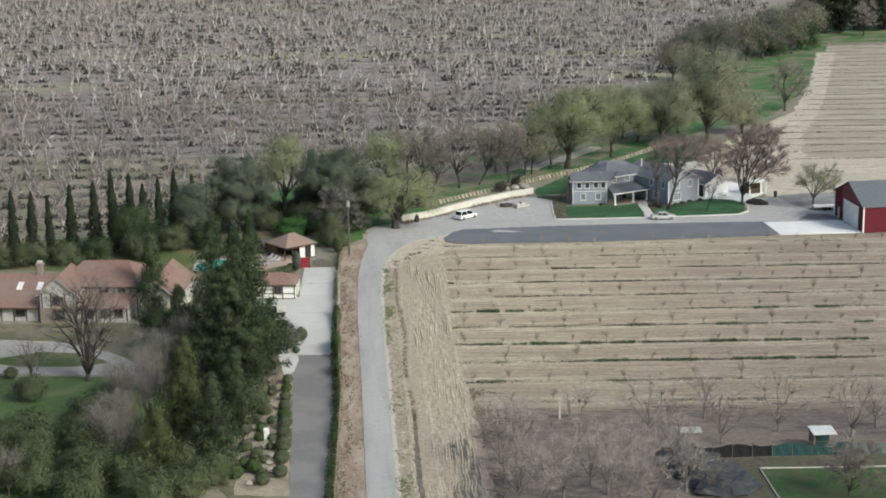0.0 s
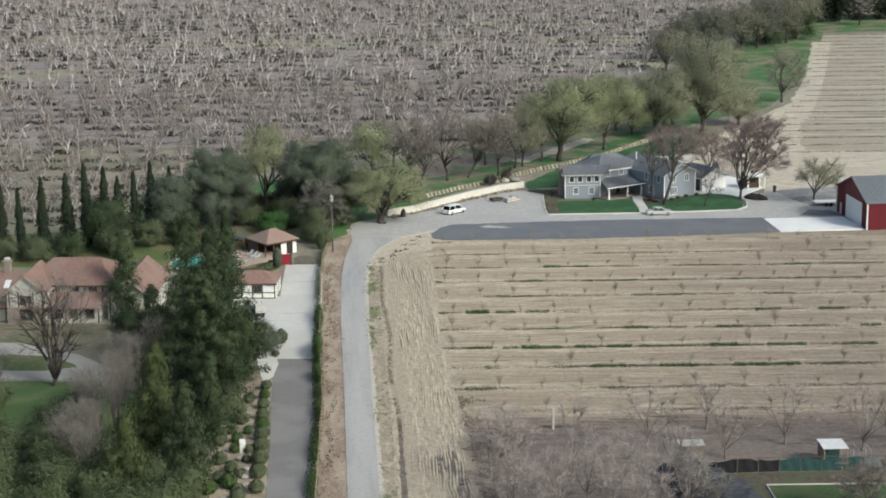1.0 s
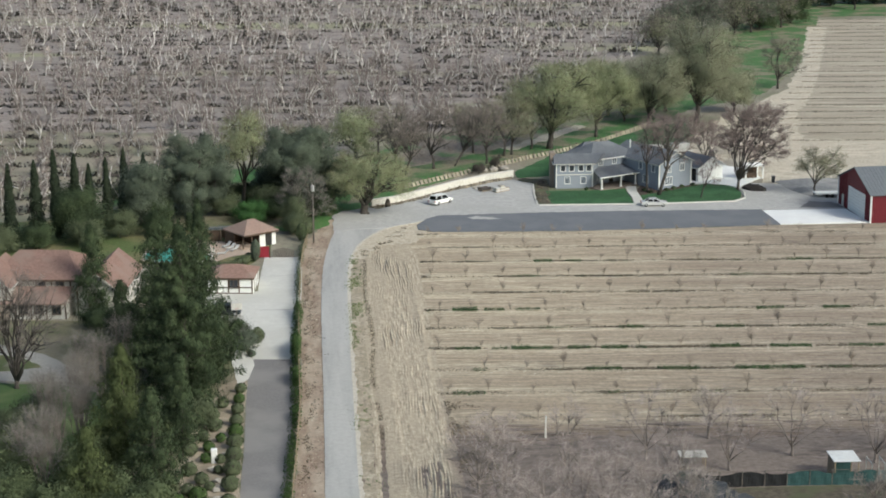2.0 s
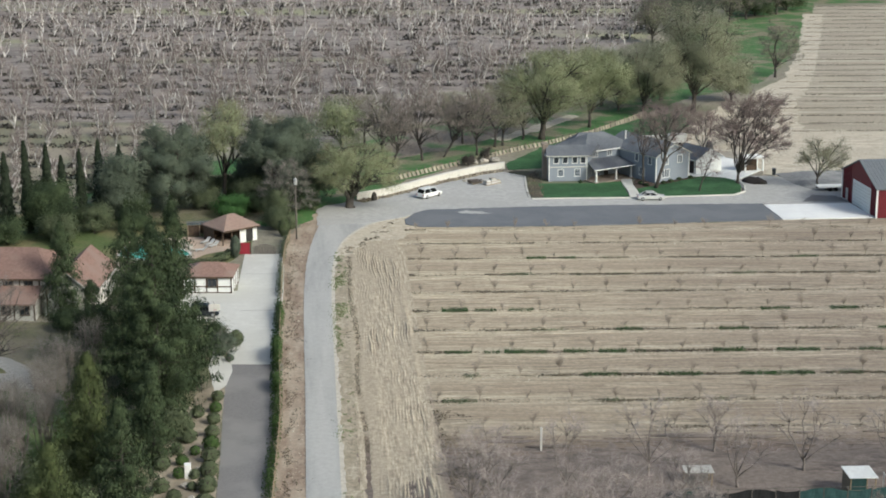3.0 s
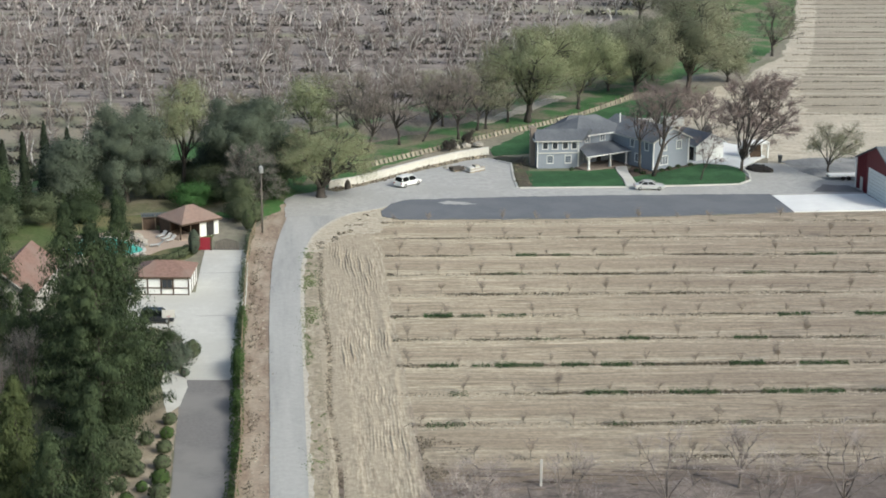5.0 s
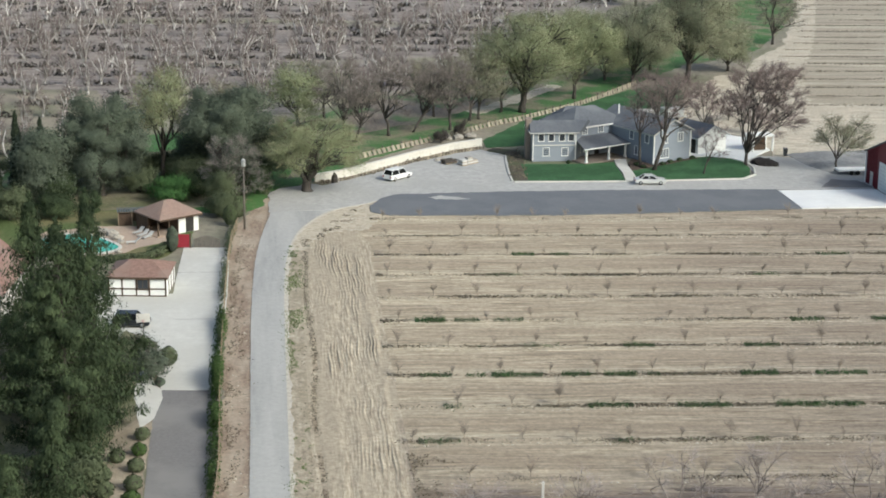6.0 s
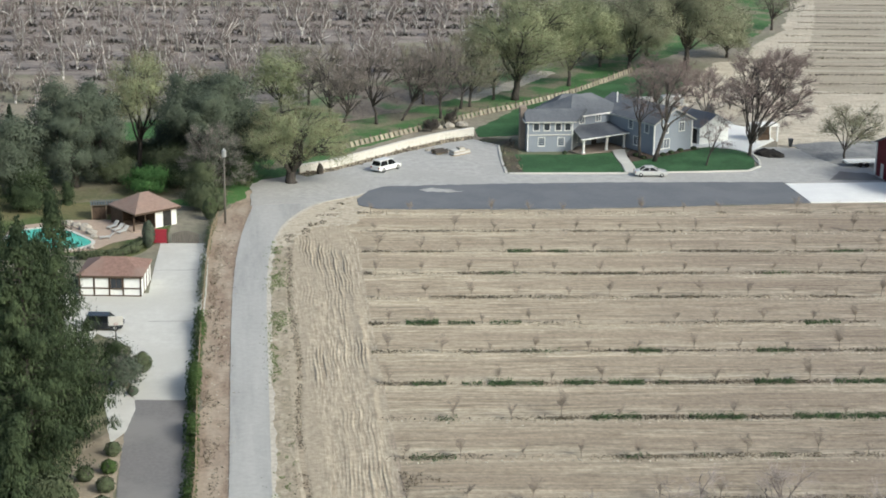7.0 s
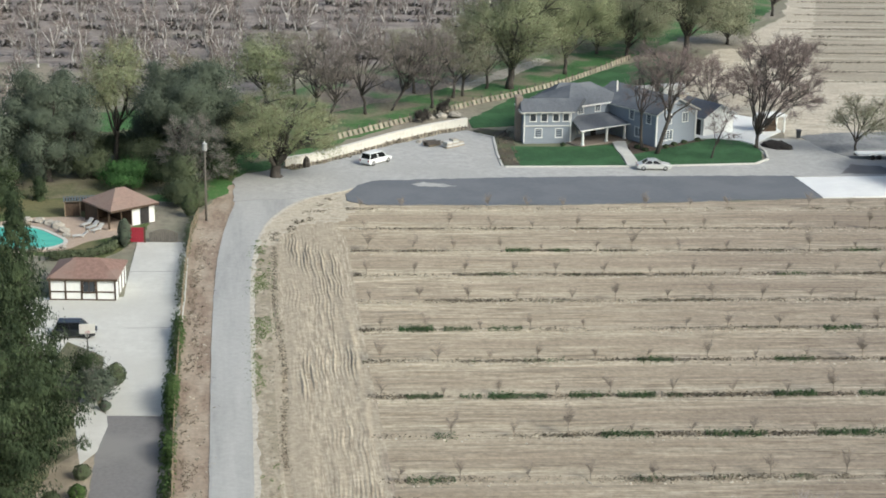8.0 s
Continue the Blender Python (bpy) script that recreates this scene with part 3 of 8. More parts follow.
ROAD_R = [(16, -60), (1.2, 40), (-6.0, 90), (-13.1, 141), (-18.2, 178), (-21.3, 202), (-22.0, 217), (-20.6, 225), (-18.4, 231), (-13.4, 235.5)]

ORCHARD_EDGE = [(-420, 262), (-190, 274), (-102, 284), (-70, 300), (-52, 296), (-36, 292), (-22, 312), (-8, 334), (4, 358), (16, 385), (30, 430), (48, 490), (66, 560), (92, 680), (150, 900)]
patch("orchard_floor", ORCHARD_EDGE + [(150, 1400), (-420, 1400)], 0.02, M["orchard"],
      "grey-brown bare soil under the old orchard", "soil", 1.5, 4.0)
patch("creek_grass", [(-31, 226), (-28.6, 236), (-26.5, 243), (-22, 250), (-15.5, 263), (-5, 281), (9, 298), (20, 315), (31, 334), (44, 357), (62, 378), (72, 410), (84, 455), (100, 548), (190, 560), (190, 600), (94, 606), (74, 545),
                      (58, 490), (38, 430), (22, 385), (8, 350), (-9, 328), (-26, 300), (-38, 285), (-52, 280), (-72, 276), (-70, 242), (-48, 234)],
      0.035, M["wild_grass"], "lush green grass with dry patches along the creek", "grass", 1.2, 2.0)
patch("creek_bank", [(-36, 270), (-22, 281), (-12, 290), (0, 305), (11, 325), (22, 345), (34, 372), (30, 384), (16, 368), (0, 340), (-14, 318), (-30, 294)],
      0.055, M["bank"], "brown creek bank with green patches under the trees", "soil", 1.6, 1.5, seed=8)
patch("creek_path", [(-1.0, 304.5), (1.6, 301.5), (5.6, 308.2), (9.0, 314.0), (13.0, 321.6), (17.6, 331.0), (15.0, 332.6), (10.4, 324.6), (6.4, 316.6), (2.6, 310.0)], 0.06, M["bare"], "pale sandy strip beside the creek", "track", 0.8, 0.7)
patch("far_field", [(52, 290), (58, 310), (63, 362), (74, 398), (81, 440), (90, 500), (99, 540), (420, 575), (420, 330), (80, 302)],
      0.03, M["far_field"], "pale tilled field with young tree rows", "field", 1.0, 3.0)
patch("bare_strip", [(51, 268), (50, 284), (53, 300), (61, 352), (67, 352), (64, 318), (82, 317), (300, 336), (300, 300), (90, 290), (70, 270)],
      0.05, M["bare"], "pale bare earth beside the yard", "soil", 1.2, 2.0)

patch("oak_litter", [(-66, 233), (-52, 229), (-40, 230), (-33, 233), (-31.5, 246), (-33, 262), (-46, 268), (-64, 262)], 0.05, M["dull_lawn"], "leaf litter and thin grass under the oaks", "soil", 1.8, 0.8)
patch("bare_yard", [(36, 287), (43, 290), (50, 284), (52, 292), (58, 312), (61, 346), (50, 347), (43, 326), (38, 306)],
      0.06, M["bare"], "pale bare earth behind the house", "soil", 1.2, 1.0)
# field with its tilled relief
FIELD = [(-19.5, 212), (-16.5, 229.5), (-10, 229.2), (15, 230.8), (50, 236.6), (140, 245), (140, 128), (60, 133), (30, 129), (6, 126), (0.5, 131), (-1, 120), (4, 80), (-5, 80), (-11.5, 120), (-12.5, 141), (-17.5, 178)]


def relief(name, x0, x1, y0, y1, step, outline, height, material, label, category, shear=0.0):
    """A grid of ground with real height, cut to an outline; shear leans its columns along the road."""
    sx, sy = step
    nx, ny = int((x1 - x0) / sx), int((y1 - y0) / sy)
    s, index = Shape(), {}
    for j in range(ny):
        for i in range(nx):
            yc = y0 + (j + 0.5) * sy
            if not inside(x0 + (i + 0.5) * sx + shear * (yc - y0), yc, outline):
                continue
            q = []
            for a, b in ((i, j), (i + 1, j), (i + 1, j + 1), (i, j + 1)):
                if (a, b) not in index:
                    y = y0 + b * sy
                    x = x0 + a * sx + shear * (y - y0)
                    index[a, b] = len(s.v)
                    s.v.append((x, y, height(x, y)))
                q.append(index[a, b])
            s.f.append(tuple(q))
    return tagged(part(name, s, material, smooth=True), label, category, kind="structure")


def tilled(x, y):
    v = y - 0.085 * x
    border = -5.6 - 0.138 * (y - 163)
    fade = max(0.0, 1 - (x - border + 1.6 * noise.noise((x * 0.4, y * 0.8, 2))) / 2.4)
    return 0.06 - 0.11 * min(1.0, fade) + 0.035 * math.sin(v * 2.6 + 1.2 * noise.noise((x * 0.05, v * 0.3, 0))) + 0.07 * noise.noise((x * 0.12, y * 0.7, 5)) * 0.6


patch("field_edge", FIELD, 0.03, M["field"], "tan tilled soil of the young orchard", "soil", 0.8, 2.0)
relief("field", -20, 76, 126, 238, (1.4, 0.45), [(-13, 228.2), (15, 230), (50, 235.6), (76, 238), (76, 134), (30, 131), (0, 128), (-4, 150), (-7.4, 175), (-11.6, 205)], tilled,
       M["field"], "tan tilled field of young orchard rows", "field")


def rut(x, y):
    """Wheel marks that wander along the headland, deep in places and worn flat in others, with a ditch on the road's side."""
    u = x + 0.138 * (y - 163)
    sway = 0.5 * noise.noise((y * 0.07, u * 0.1, 2)) + 0.10 * math.sin(y * 0.85 + 4.0 * noise.noise((y * 0.05, u * 0.12, 0))) * (0.7 + noise.noise((y * 0.08, 5, 2)))
    w = u + sway + 0.09 * noise.noise((x * 0.7, y * 0.35, 8))
    deep = max(0.05, min(1.1, 0.42 + 2.0 * noise.noise((u * 0.22, y * 0.09, 9)) - 0.75 * math.exp(-((y - 134) / 9) ** 2) + 0.4 * math.exp(-((y - 203) / 9) ** 2)))
    ditch = math.exp(-((u + 13.2 + 0.4 * noise.noise((y * 0.05, 3, 3))) / 0.32) ** 2)
    east = -5.4 + 0.7 * noise.noise((y * 0.12, 7, 1)) + 0.5 * noise.noise((y * 0.5, 2, 6))
    edge = max(0.0, min(1.0, (u + 12.6) / 1.4)) * max(0.0, min(1.0, (east - u) / 0.9)) * max(0.0, min(1.0, (219 - y) / 5))
    line = math.floor(w * 8.4 / math.pi)
    broken = max(0.1, min(1.25, 0.7 + 1.9 * noise.noise((line * 3.7, y * 0.16, 21))))
    marks = (0.165 * broken * abs(math.sin(w * 8.4)) - 0.09 + 0.025 * math.sin(w * 21.0 + 2.0 * noise.noise((x, y * 0.2, 4)))) * deep
    berm = 0.16 * math.exp(-((u - east + 0.6) / 0.3) ** 2) * max(0.0, 0.4 + noise.noise((y * 0.06, 1, 4)))
    lumps = 0.07 * noise.noise((u * 0.9, y * 0.12, 1)) + 0.035 * noise.noise((x * 2.2, y * 1.1, 3))
    return 0.07 + edge * (0.04 + marks + berm + lumps) + 0.03 * noise.noise((x * 1.1, y * 0.8, 5)) - 0.07 * ditch


RUTS = [(-19.2, 214), (-17.5, 219), (-13.5, 220.5), (-11.4, 214), (-10.2, 205), (-9.1, 196), (-6.4, 175), (-3.3, 152), (-0.6, 132), (1.9, 115), (6.8, 80), (-2.6, 80), (-7.6, 115), (-10.9, 141), (-15.2, 172), (-18.6, 198)]
patch("headland_soil", [(-6, 124), (-2.5, 131), (4, 132), (14, 131), (16, 60), (4, 60), (-3, 80), (-8, 115)], 0.045, M["old_soil"], "brown soil between the headland and the old trees", "soil", 1.0, 1.0)
relief("wheel_ruts", -9, 19, 78, 222, (0.09, 0.5), RUTS, rut, M["rut"], "pale earth churned into wavy wheel ruts", "soil", -0.138)
patch("turning_apron", [(-24, 207), (-24, 227), (-18.4, 233.5), (-12.6, 237), (-10.4, 230), (-11.6, 224), (-13.5, 219), (-17.5, 217.5), (-19.6, 210)],
      0.055, M["apron"], "pale crumbly earth on the inside of the bend", "soil", 1.6, 0.6)
patch("weedy_verge", [(-13.0, 141), (-18.0, 178), (-21.0, 202), (-20.8, 212), (-17, 212), (-17, 198), (-14.6, 172), (-11, 141), (-7.5, 115), (1, 60), (-2, 60), (-8.5, 108)],
      0.05, M["verge"], "weedy strip beside the road", "verge", 0.7, 0.8)
patch("old_orchard_soil", [(1.2, 129.5), (9, 128), (18, 131), (34, 133), (60, 137), (110, 140), (110, 60), (11, 60), (4.6, 100), (1.4, 117)],
      0.13, M["old_soil"], "dark brown soil under bare fruit trees", "soil", 4.0, 0.5)
laid = []


def crowded(x, y, length, width):
    """Whether a streak would touch one already laid; else it is noted."""
    for a, b, c, d in laid:
        if abs(x - a) < (length + c) / 2 + 0.3 and abs((y - b) - 0.085 * (x - a)) < width + d + 0.35:
            return True
    laid.append((x, y, length, width))
    return False


streaks, rs = Shape(), random.Random(21)
for _ in range(110):
    x, L, w = rs.uniform(2, 62), rs.uniform(2.0, 9.0), rs.uniform(0.15, 0.55)
    y = 130.2 + 0.085 * x + abs(rs.gauss(0, 2.6)) - 1.5
    if crowded(x, y, L, w):
        continue
    o = densify([(x - L / 2, y - 0.04 * L), (x - L / 5, y - w), (x + L / 4, y - w * 0.8), (x + L / 2, y + 0.04 * L), (x + L / 5, y + w), (x - L / 4, y + w * 0.8)], 0.5, 0.16, _)
    streaks.prism(o, "z", 0.0, 0.172)
tagged(part("soil_streaks", streaks, M["old_soil"]), "dark brown soil streaks dragged into the field", "soil", kind="structure")
patch("red_verge", [(-15.7, 141), (-21.1, 178), (-24.2, 202), (-25.4, 216), (-25.8, 231), (-27.4, 238), (-28.8, 237), (-29.6, 228), (-30.2, 222), (-30.4, 214), (-28.8, 202), (-25.6, 180), (-21.6, 155), (-19.6, 138), (-13.5, 95), (-2, 20), (3.2, 20), (-8.7, 90)],
      0.04, M["red_earth"], "reddish bare earth beside the road", "verge", 0.5, 0.8)

# paved surfaces
patch("road_shoulder", [(x + 0.45, y) for x, y in rounded(ROAD_R, 2)] + [(x - 0.8, y) for x, y in rounded(ROAD_R, 2)][::-1], 0.085, M["shoulder"], "pale crumbled road shoulder", "road shoulder", 0.35, 0.5, seed=3)
patch("orchard_margin", [(-200, 236), (-96, 236), (-66, 244), (-58, 262), (-60, 290), (-72, 318), (-110, 320), (-200, 304)], 0.03, M["margin"], "weedy greenish margin of the old orchard", "grass", 1.5, 2.0)
patch("road", rounded(ROAD_L, 2) + [(-22.4, 246.2), (-20.5, 245.0)] + rounded(ROAD_R, 2)[::-1], 0.10, M["road"], "narrow worn grey asphalt road", "road", 0.05, 0.6)
patch("gravel_lot", [(-28.3, 240), (-27.2, 243.2), (-22.6, 246.4), (-20.9, 245.2), (-18.1, 248.6), (-13.8, 254), (-7.8, 262.2), (-1.4, 269), (2.4, 272), (6.4, 268.6), (7.3, 263.5), (6.6, 260.5), (7.2, 256), (7.9, 250.0),
                     (28, 252.0), (43, 254.4), (45.6, 257.2), (45.6, 260), (45.2, 266.8), (47.5, 271), (53, 270.5), (62, 266), (64, 256), (62.2, 249.2), (47.8, 248.4), (30, 246.2), (8.5, 243.8), (-9.8, 240.6), (-13.4, 235), (-18.6, 231), (-27, 229)],
      0.13, M["gravel"], "grey gravel forecourt before the house", "gravel", 0.3, 0.8)
patch("new_asphalt", [(-12.9, 233.6), (-11.6, 238), (-9.8, 240.6), (8.4, 244.1), (28, 246.5), (47.6, 248.4), (49.7, 237.2), (30, 233.4), (15.5, 230.9), (0, 229.5), (-9.8, 228.7), (-12.4, 230.4)],
      0.16, M["new_asphalt"], "strip of smooth dark new asphalt", "asphalt", 0.4, 0.5)
slab = Shape().prism([(47.7, 247.4), (49.6, 237.1), (65.0, 239.2), (62.6, 249.4)], "z", -0.2, 0.20)
tagged(part("concrete_slab", slab, M["slab"]), "bright fresh concrete slab before the barn", "concrete", kind="structure")
patch("dark_gravel", [(52.5, 272.5), (58, 275.5), (66.7, 277.1), (66, 262), (62.6, 258.5), (58, 259.5), (55, 264.5)], 0.15, M["lot_dark"], "bluish dark gravel beside the barn", "gravel", 0.6, 0.6)
patch("dust_smear", [(-4.6, 239.2), (-3.0, 240.4), (0.2, 239.6), (1.6, 238.6), (-0.6, 238.0), (-3.0, 238.3)], 0.166, M["gravel"], "pale dust spilled on new asphalt", "dust", 0.5, 0.3)
patch("roadside_grass", [(-30.4, 229), (-31.2, 238), (-32.4, 250), (-33, 266), (-27.6, 262), (-27.0, 250), (-27.4, 243), (-28.6, 240.4), (-28.2, 233)], 0.06, M["verge_grass"], "fresh green grass beside the road", "grass", 0.5, 0.7)
patch("wet_gravel", [(54.5, 250.2), (57, 255.5), (61, 255), (62.6, 250.6)], 0.15, M["dark_asphalt"], "damp dark patch in the gravel", "gravel", 0.4, 0.7)
patch("concrete_drive", [(-28.2, 157.4), (-30.2, 164), (-31.5, 172), (-36, 176), (-36, 168), (-44, 170), (-44, 189), (-33.2, 190), (-34.2, 198), (-35.6, 210.2), (-29.6, 210.6), (-26.6, 190), (-23.0, 160), (-22.7, 157.7)],
      0.07, M["concrete"], "pale concrete driveway", "driveway", 0.05, 1.0)
patch("asphalt_drive", [(-28.4, 157.3), (-22.7, 157.6), (-20.1, 139), (-15.8, 101), (-4, 20), (-8.5, 20), (-20.1, 101), (-23.6, 125), (-25.9, 139), (-27.6, 150)],
      0.06, M["dark_asphalt"], "dark asphalt lower driveway", "driveway", 0.08, 0.8)
patch("drive_apron", [(-31.6, 165.6), (-29.2, 158.9), (-28.2, 157.4), (-27.6, 155.0), (-27.4, 149.5), (-28.2, 146.5), (-29.4, 151), (-31.0, 157)],
      0.09, M["concrete"], "pale concrete kerb apron", "driveway", 0.1, 0.7)

patch("wall_bed", [(-21.6, 246.2), (-17.4, 249.6), (-12.8, 255.6), (-7.2, 263.4), (-1.8, 269.6), (2.4, 273.0), (1.4, 274.2), (-2.6, 271.0), (-8.0, 264.8), (-13.6, 257.0), (-18.2, 251.0), (-22.4, 247.6)], 0.15, M["verge"], "strip of tan soil at the foot of the wall", "soil", 0.35, 0.6)
joint = Shape()
for a, b in (((-34.3, 198.8), (-29.0, 199.3)), ((-31.3, 180.2), (-25.4, 180.9))):
    joint.prism([(a[0], a[1] - 0.04), (b[0], b[1] - 0.04), (b[0], b[1] + 0.04), (a[0], a[1] + 0.04)], "z", 0.0, 0.076)
tagged(part("drive_joint", joint, M["dark_asphalt"]), "dark expansion joint across the concrete driveway", "joint", kind="structure")
# house lawns, path and beds
patch("planting_bed", [(6.9, 262.6), (8.0, 250.6), (10.2, 250.4), (9.6, 258), (9.4, 266), (8, 272), (4.5, 273.5), (3.4, 271.6), (6.6, 268.8)], 0.18, M["yard_soil"], "dark weedy bed beside the house", "soil", 0.2, 0.6)
patch("front_lawn", [(10.1, 250.5), (9.5, 256), (9.0, 261.9), (17.5, 262.6), (24.0, 264.4), (24.4, 259), (25.0, 251.9)], 0.19, M["lawn"], "even dark green front lawn", "lawn", 0.1, 0.6)
patch("side_lawn", [(26.4, 252.3), (26.0, 258), (28.5, 262), (31, 262.6), (36, 267.6), (39.4, 269.9), (43.0, 268.6), (44.6, 266.4), (45.3, 262), (44.9, 258.2), (43.4, 255.3), (34, 253.6)], 0.19, M["lawn"], "even dark green side lawn", "lawn", 0.12, 0.5)
patch("house_bed", [(26.2, 258.5), (26.3, 264), (27.0, 267.4), (30, 263), (36.3, 268.6), (38.0, 268.4), (33, 264.2), (30, 261.4)], 0.20, M["mulch"], "dark mulched bed at the house wall", "soil", 0.25, 0.6)
patch("back_lawn", [(3.4, 274), (2.6, 279), (9.5, 296), (20, 313), (32, 330), (40, 338), (41, 322), (32, 300), (20, 284), (9.6, 276)], 0.10, M["lawn"], "green lawn behind the house", "lawn", 0.5, 1.0)
path = Shape().prism([(24.0, 266.6), (26.0, 266.9), (26.0, 262), (26.5, 258), (27.0, 252.2), (25.1, 251.8), (24.9, 257), (24.2, 262)], "z", -0.1, 0.22)
tagged(part("front_path", path, M["concrete"]), "curving concrete path to the porch", "path", kind="structure")
patch("white_patio", [(36, 269.6), (39.6, 270.2), (43.4, 268.9), (45, 267), (48, 272), (50.5, 276), (49, 284), (42, 290), (36, 284)], 0.17, M["slab"], "bright concrete patio beside the garage", "patio", 0.1, 0.8)
kerb = Shape()
line = densify([(8.0, 249.7), (27, 251.6), (43.4, 254.6), (45.6, 257.6), (46.0, 262), (45.4, 266.5)], 0.8, 0.0, closed=False)
for a, b in zip(line[:-1], line[1:]):
    d = (Vector(b) - Vector(a)).normalized()
    n = Vector((-d.y, d.x)) * 0.16
    kerb.prism([(a[0] - n.x, a[1] - n.y), (b[0] - n.x, b[1] - n.y), (b[0] + n.x, b[1] + n.y), (a[0] + n.x, a[1] + n.y)], "z", 0.0, 0.30)
line = densify([(4.2, 269.6), (6.5, 267.6), (6.7, 262.6), (7.0, 257.0), (7.6, 250.4)], 0.8, 0.0, closed=False)
for a, b in zip(line[:-1], line[1:]):
    d = (Vector(b) - Vector(a)).normalized()
    n = Vector((-d.y, d.x)) * 0.14
    kerb.prism([(a[0] - n.x, a[1] - n.y), (b[0] - n.x, b[1] - n.y), (b[0] + n.x, b[1] + n.y), (a[0] + n.x, a[1] + n.y)], "z", 0.0, 0.28)
tagged(part("kerb", kerb, M["concrete"]), "pale concrete kerb along the lawns", "kerb", kind="structure")

# the tudor house's grounds
patch("villa_lawn", [(-120, 152), (-80, 146), (-50, 146), (-40, 140), (-34, 100), (-34, 40), (-120, 40)], 0.03, M["shade_lawn"], "shaded green lawn", "lawn", 0.8, 1.5)
patch("villa_garden", [(-110, 174), (-84, 172), (-52, 174), (-36, 182), (-30, 168), (-28, 152), (-26, 138), (-18.5, 98), (-26, 98), (-38, 128), (-46, 146), (-110, 152)], 0.04, M["dull_lawn"], "dull dry garden lawn", "soil", 0.6, 1.5)
patch("circle_drive", [(-100, 166), (-76, 164), (-66, 163.5), (-56, 158), (-49, 151), (-49, 146.8), (-62, 147), (-72, 148), (-100, 150)], 0.05, M["dappled_drive"], "pale circular driveway with dappled shade in its colour", "driveway", 0.2, 1.0)
patch("circle_island", [(-66, 158), (-58.5, 156.6), (-55, 152.6), (-60, 150.6), (-68, 150.6), (-74, 153)], 0.08, M["old_lawn"], "grassy island in the circular drive", "lawn", 0.4, 0.8)
patch("back_garden", [(-120, 206), (-92, 208), (-60, 206), (-38, 203), (-35.8, 212), (-36, 224), (-40, 236), (-64, 238), (-92, 230), (-120, 226)], 0.03, M["old_lawn"], "tired lawn round the pool", "lawn", 0.6, 1.2)
patch("pool_patio", [(-55, 207), (-49, 204.6), (-43.5, 206), (-41.4, 210), (-37.4, 213.4), (-38, 218), (-44.6, 220.4), (-50, 219.6), (-56, 216)], 0.08, M["patio"], "pinkish paved pool surround", "patio", 0.2, 0.8)
patch("garden_bed", [(-27.6, 150), (-26.0, 139), (-23.7, 125), (-20.2, 102), (-26.5, 102), (-30.5, 125), (-30.4, 146), (-28.2, 150.6)], 0.07, M["tan_gravel"], "tan gravel bed of a rock garden", "gravel", 0.3, 0.7)
patch("yard_lawn", [(33.9, 112.6), (48.1, 113.8), (64, 115), (64, 86), (37.6, 84)], 0.22, M["yard_lawn"], "small rough fenced lawn", "lawn", 0.15, 0.7)
patch("yard_soil", [(23.5, 115.0), (34.7, 116.7), (49.5, 118.2), (64.5, 119.6), (66, 84), (28, 84), (27, 100)], 0.19, M["yard_soil"], "dark weedy soil of the back yard", "soil", 0.4, 0.7)
patch("sandy_track", [(56, 352), (59.8, 366.5), (68.9, 386), (74, 410), (79.3, 436), (92, 518), (98.4, 518), (85.0, 436.7), (78.5, 400), (72.5, 371), (67, 352)], 0.045, M["bare"], "pale sandy track along the far field", "track", 1.0, 1.2)
# clumps growing in the weedy bed
bed, rs = Shape(), random.Random(31)
for _ in range(700):
    x, y = rs.uniform(7.0, 10.0), rs.uniform(251, 272)
    if noise.noise((x * 0.5, y * 0.4, 3)) > -0.05:
        bed.leaf((x, y, 0.2 + abs(rs.gauss(0, 0.18))), rs.uniform(0.12, 0.3))
tagged(part("bed_weeds", bed, M["dry_weed"]), "dry weeds in the bed beside the house", "weeds", "", "stuff")

# ---- buildings ----
def window(parent, x, z, w, h, m, frame_mat=None, sashes=1, glass=None):
    """A window in the wall plane y = 0 of m, facing -y: frame, sill and panes stand a little proud."""
    fr = Shape()
    t = 0.09
    for a in ((x - w / 2 - t, z - t, x - w / 2, z + h + t), (x + w / 2, z - t, x + w / 2 + t, z + h + t), (x - w / 2, z + h, x + w / 2, z + h + t)):
        fr.box(a[0], -0.08, a[1], a[2], 0.05, a[3])
    win = part("window", fr, frame_mat or M["white"], parent, m=m)
    part("sill", Shape().bevel_box(x - w / 2 - t * 1.3, -0.14, z - t, x + w / 2 + t * 1.3, 0.05, z, 0.02), frame_mat or M["white"], win)
    for k in range(sashes):
        a = x - w / 2 + w * k / sashes
        part("pane", Shape().box(a + 0.03, -0.02, z + 0.03, a + w / sashes - 0.03, 0.02, z + h - 0.03), glass or M["glass"], win)
        if k:
            part("mullion", Shape().box(a - 0.03, -0.06, z, a + 0.03, 0.03, z + h), frame_mat or M["white"], win)
    return win


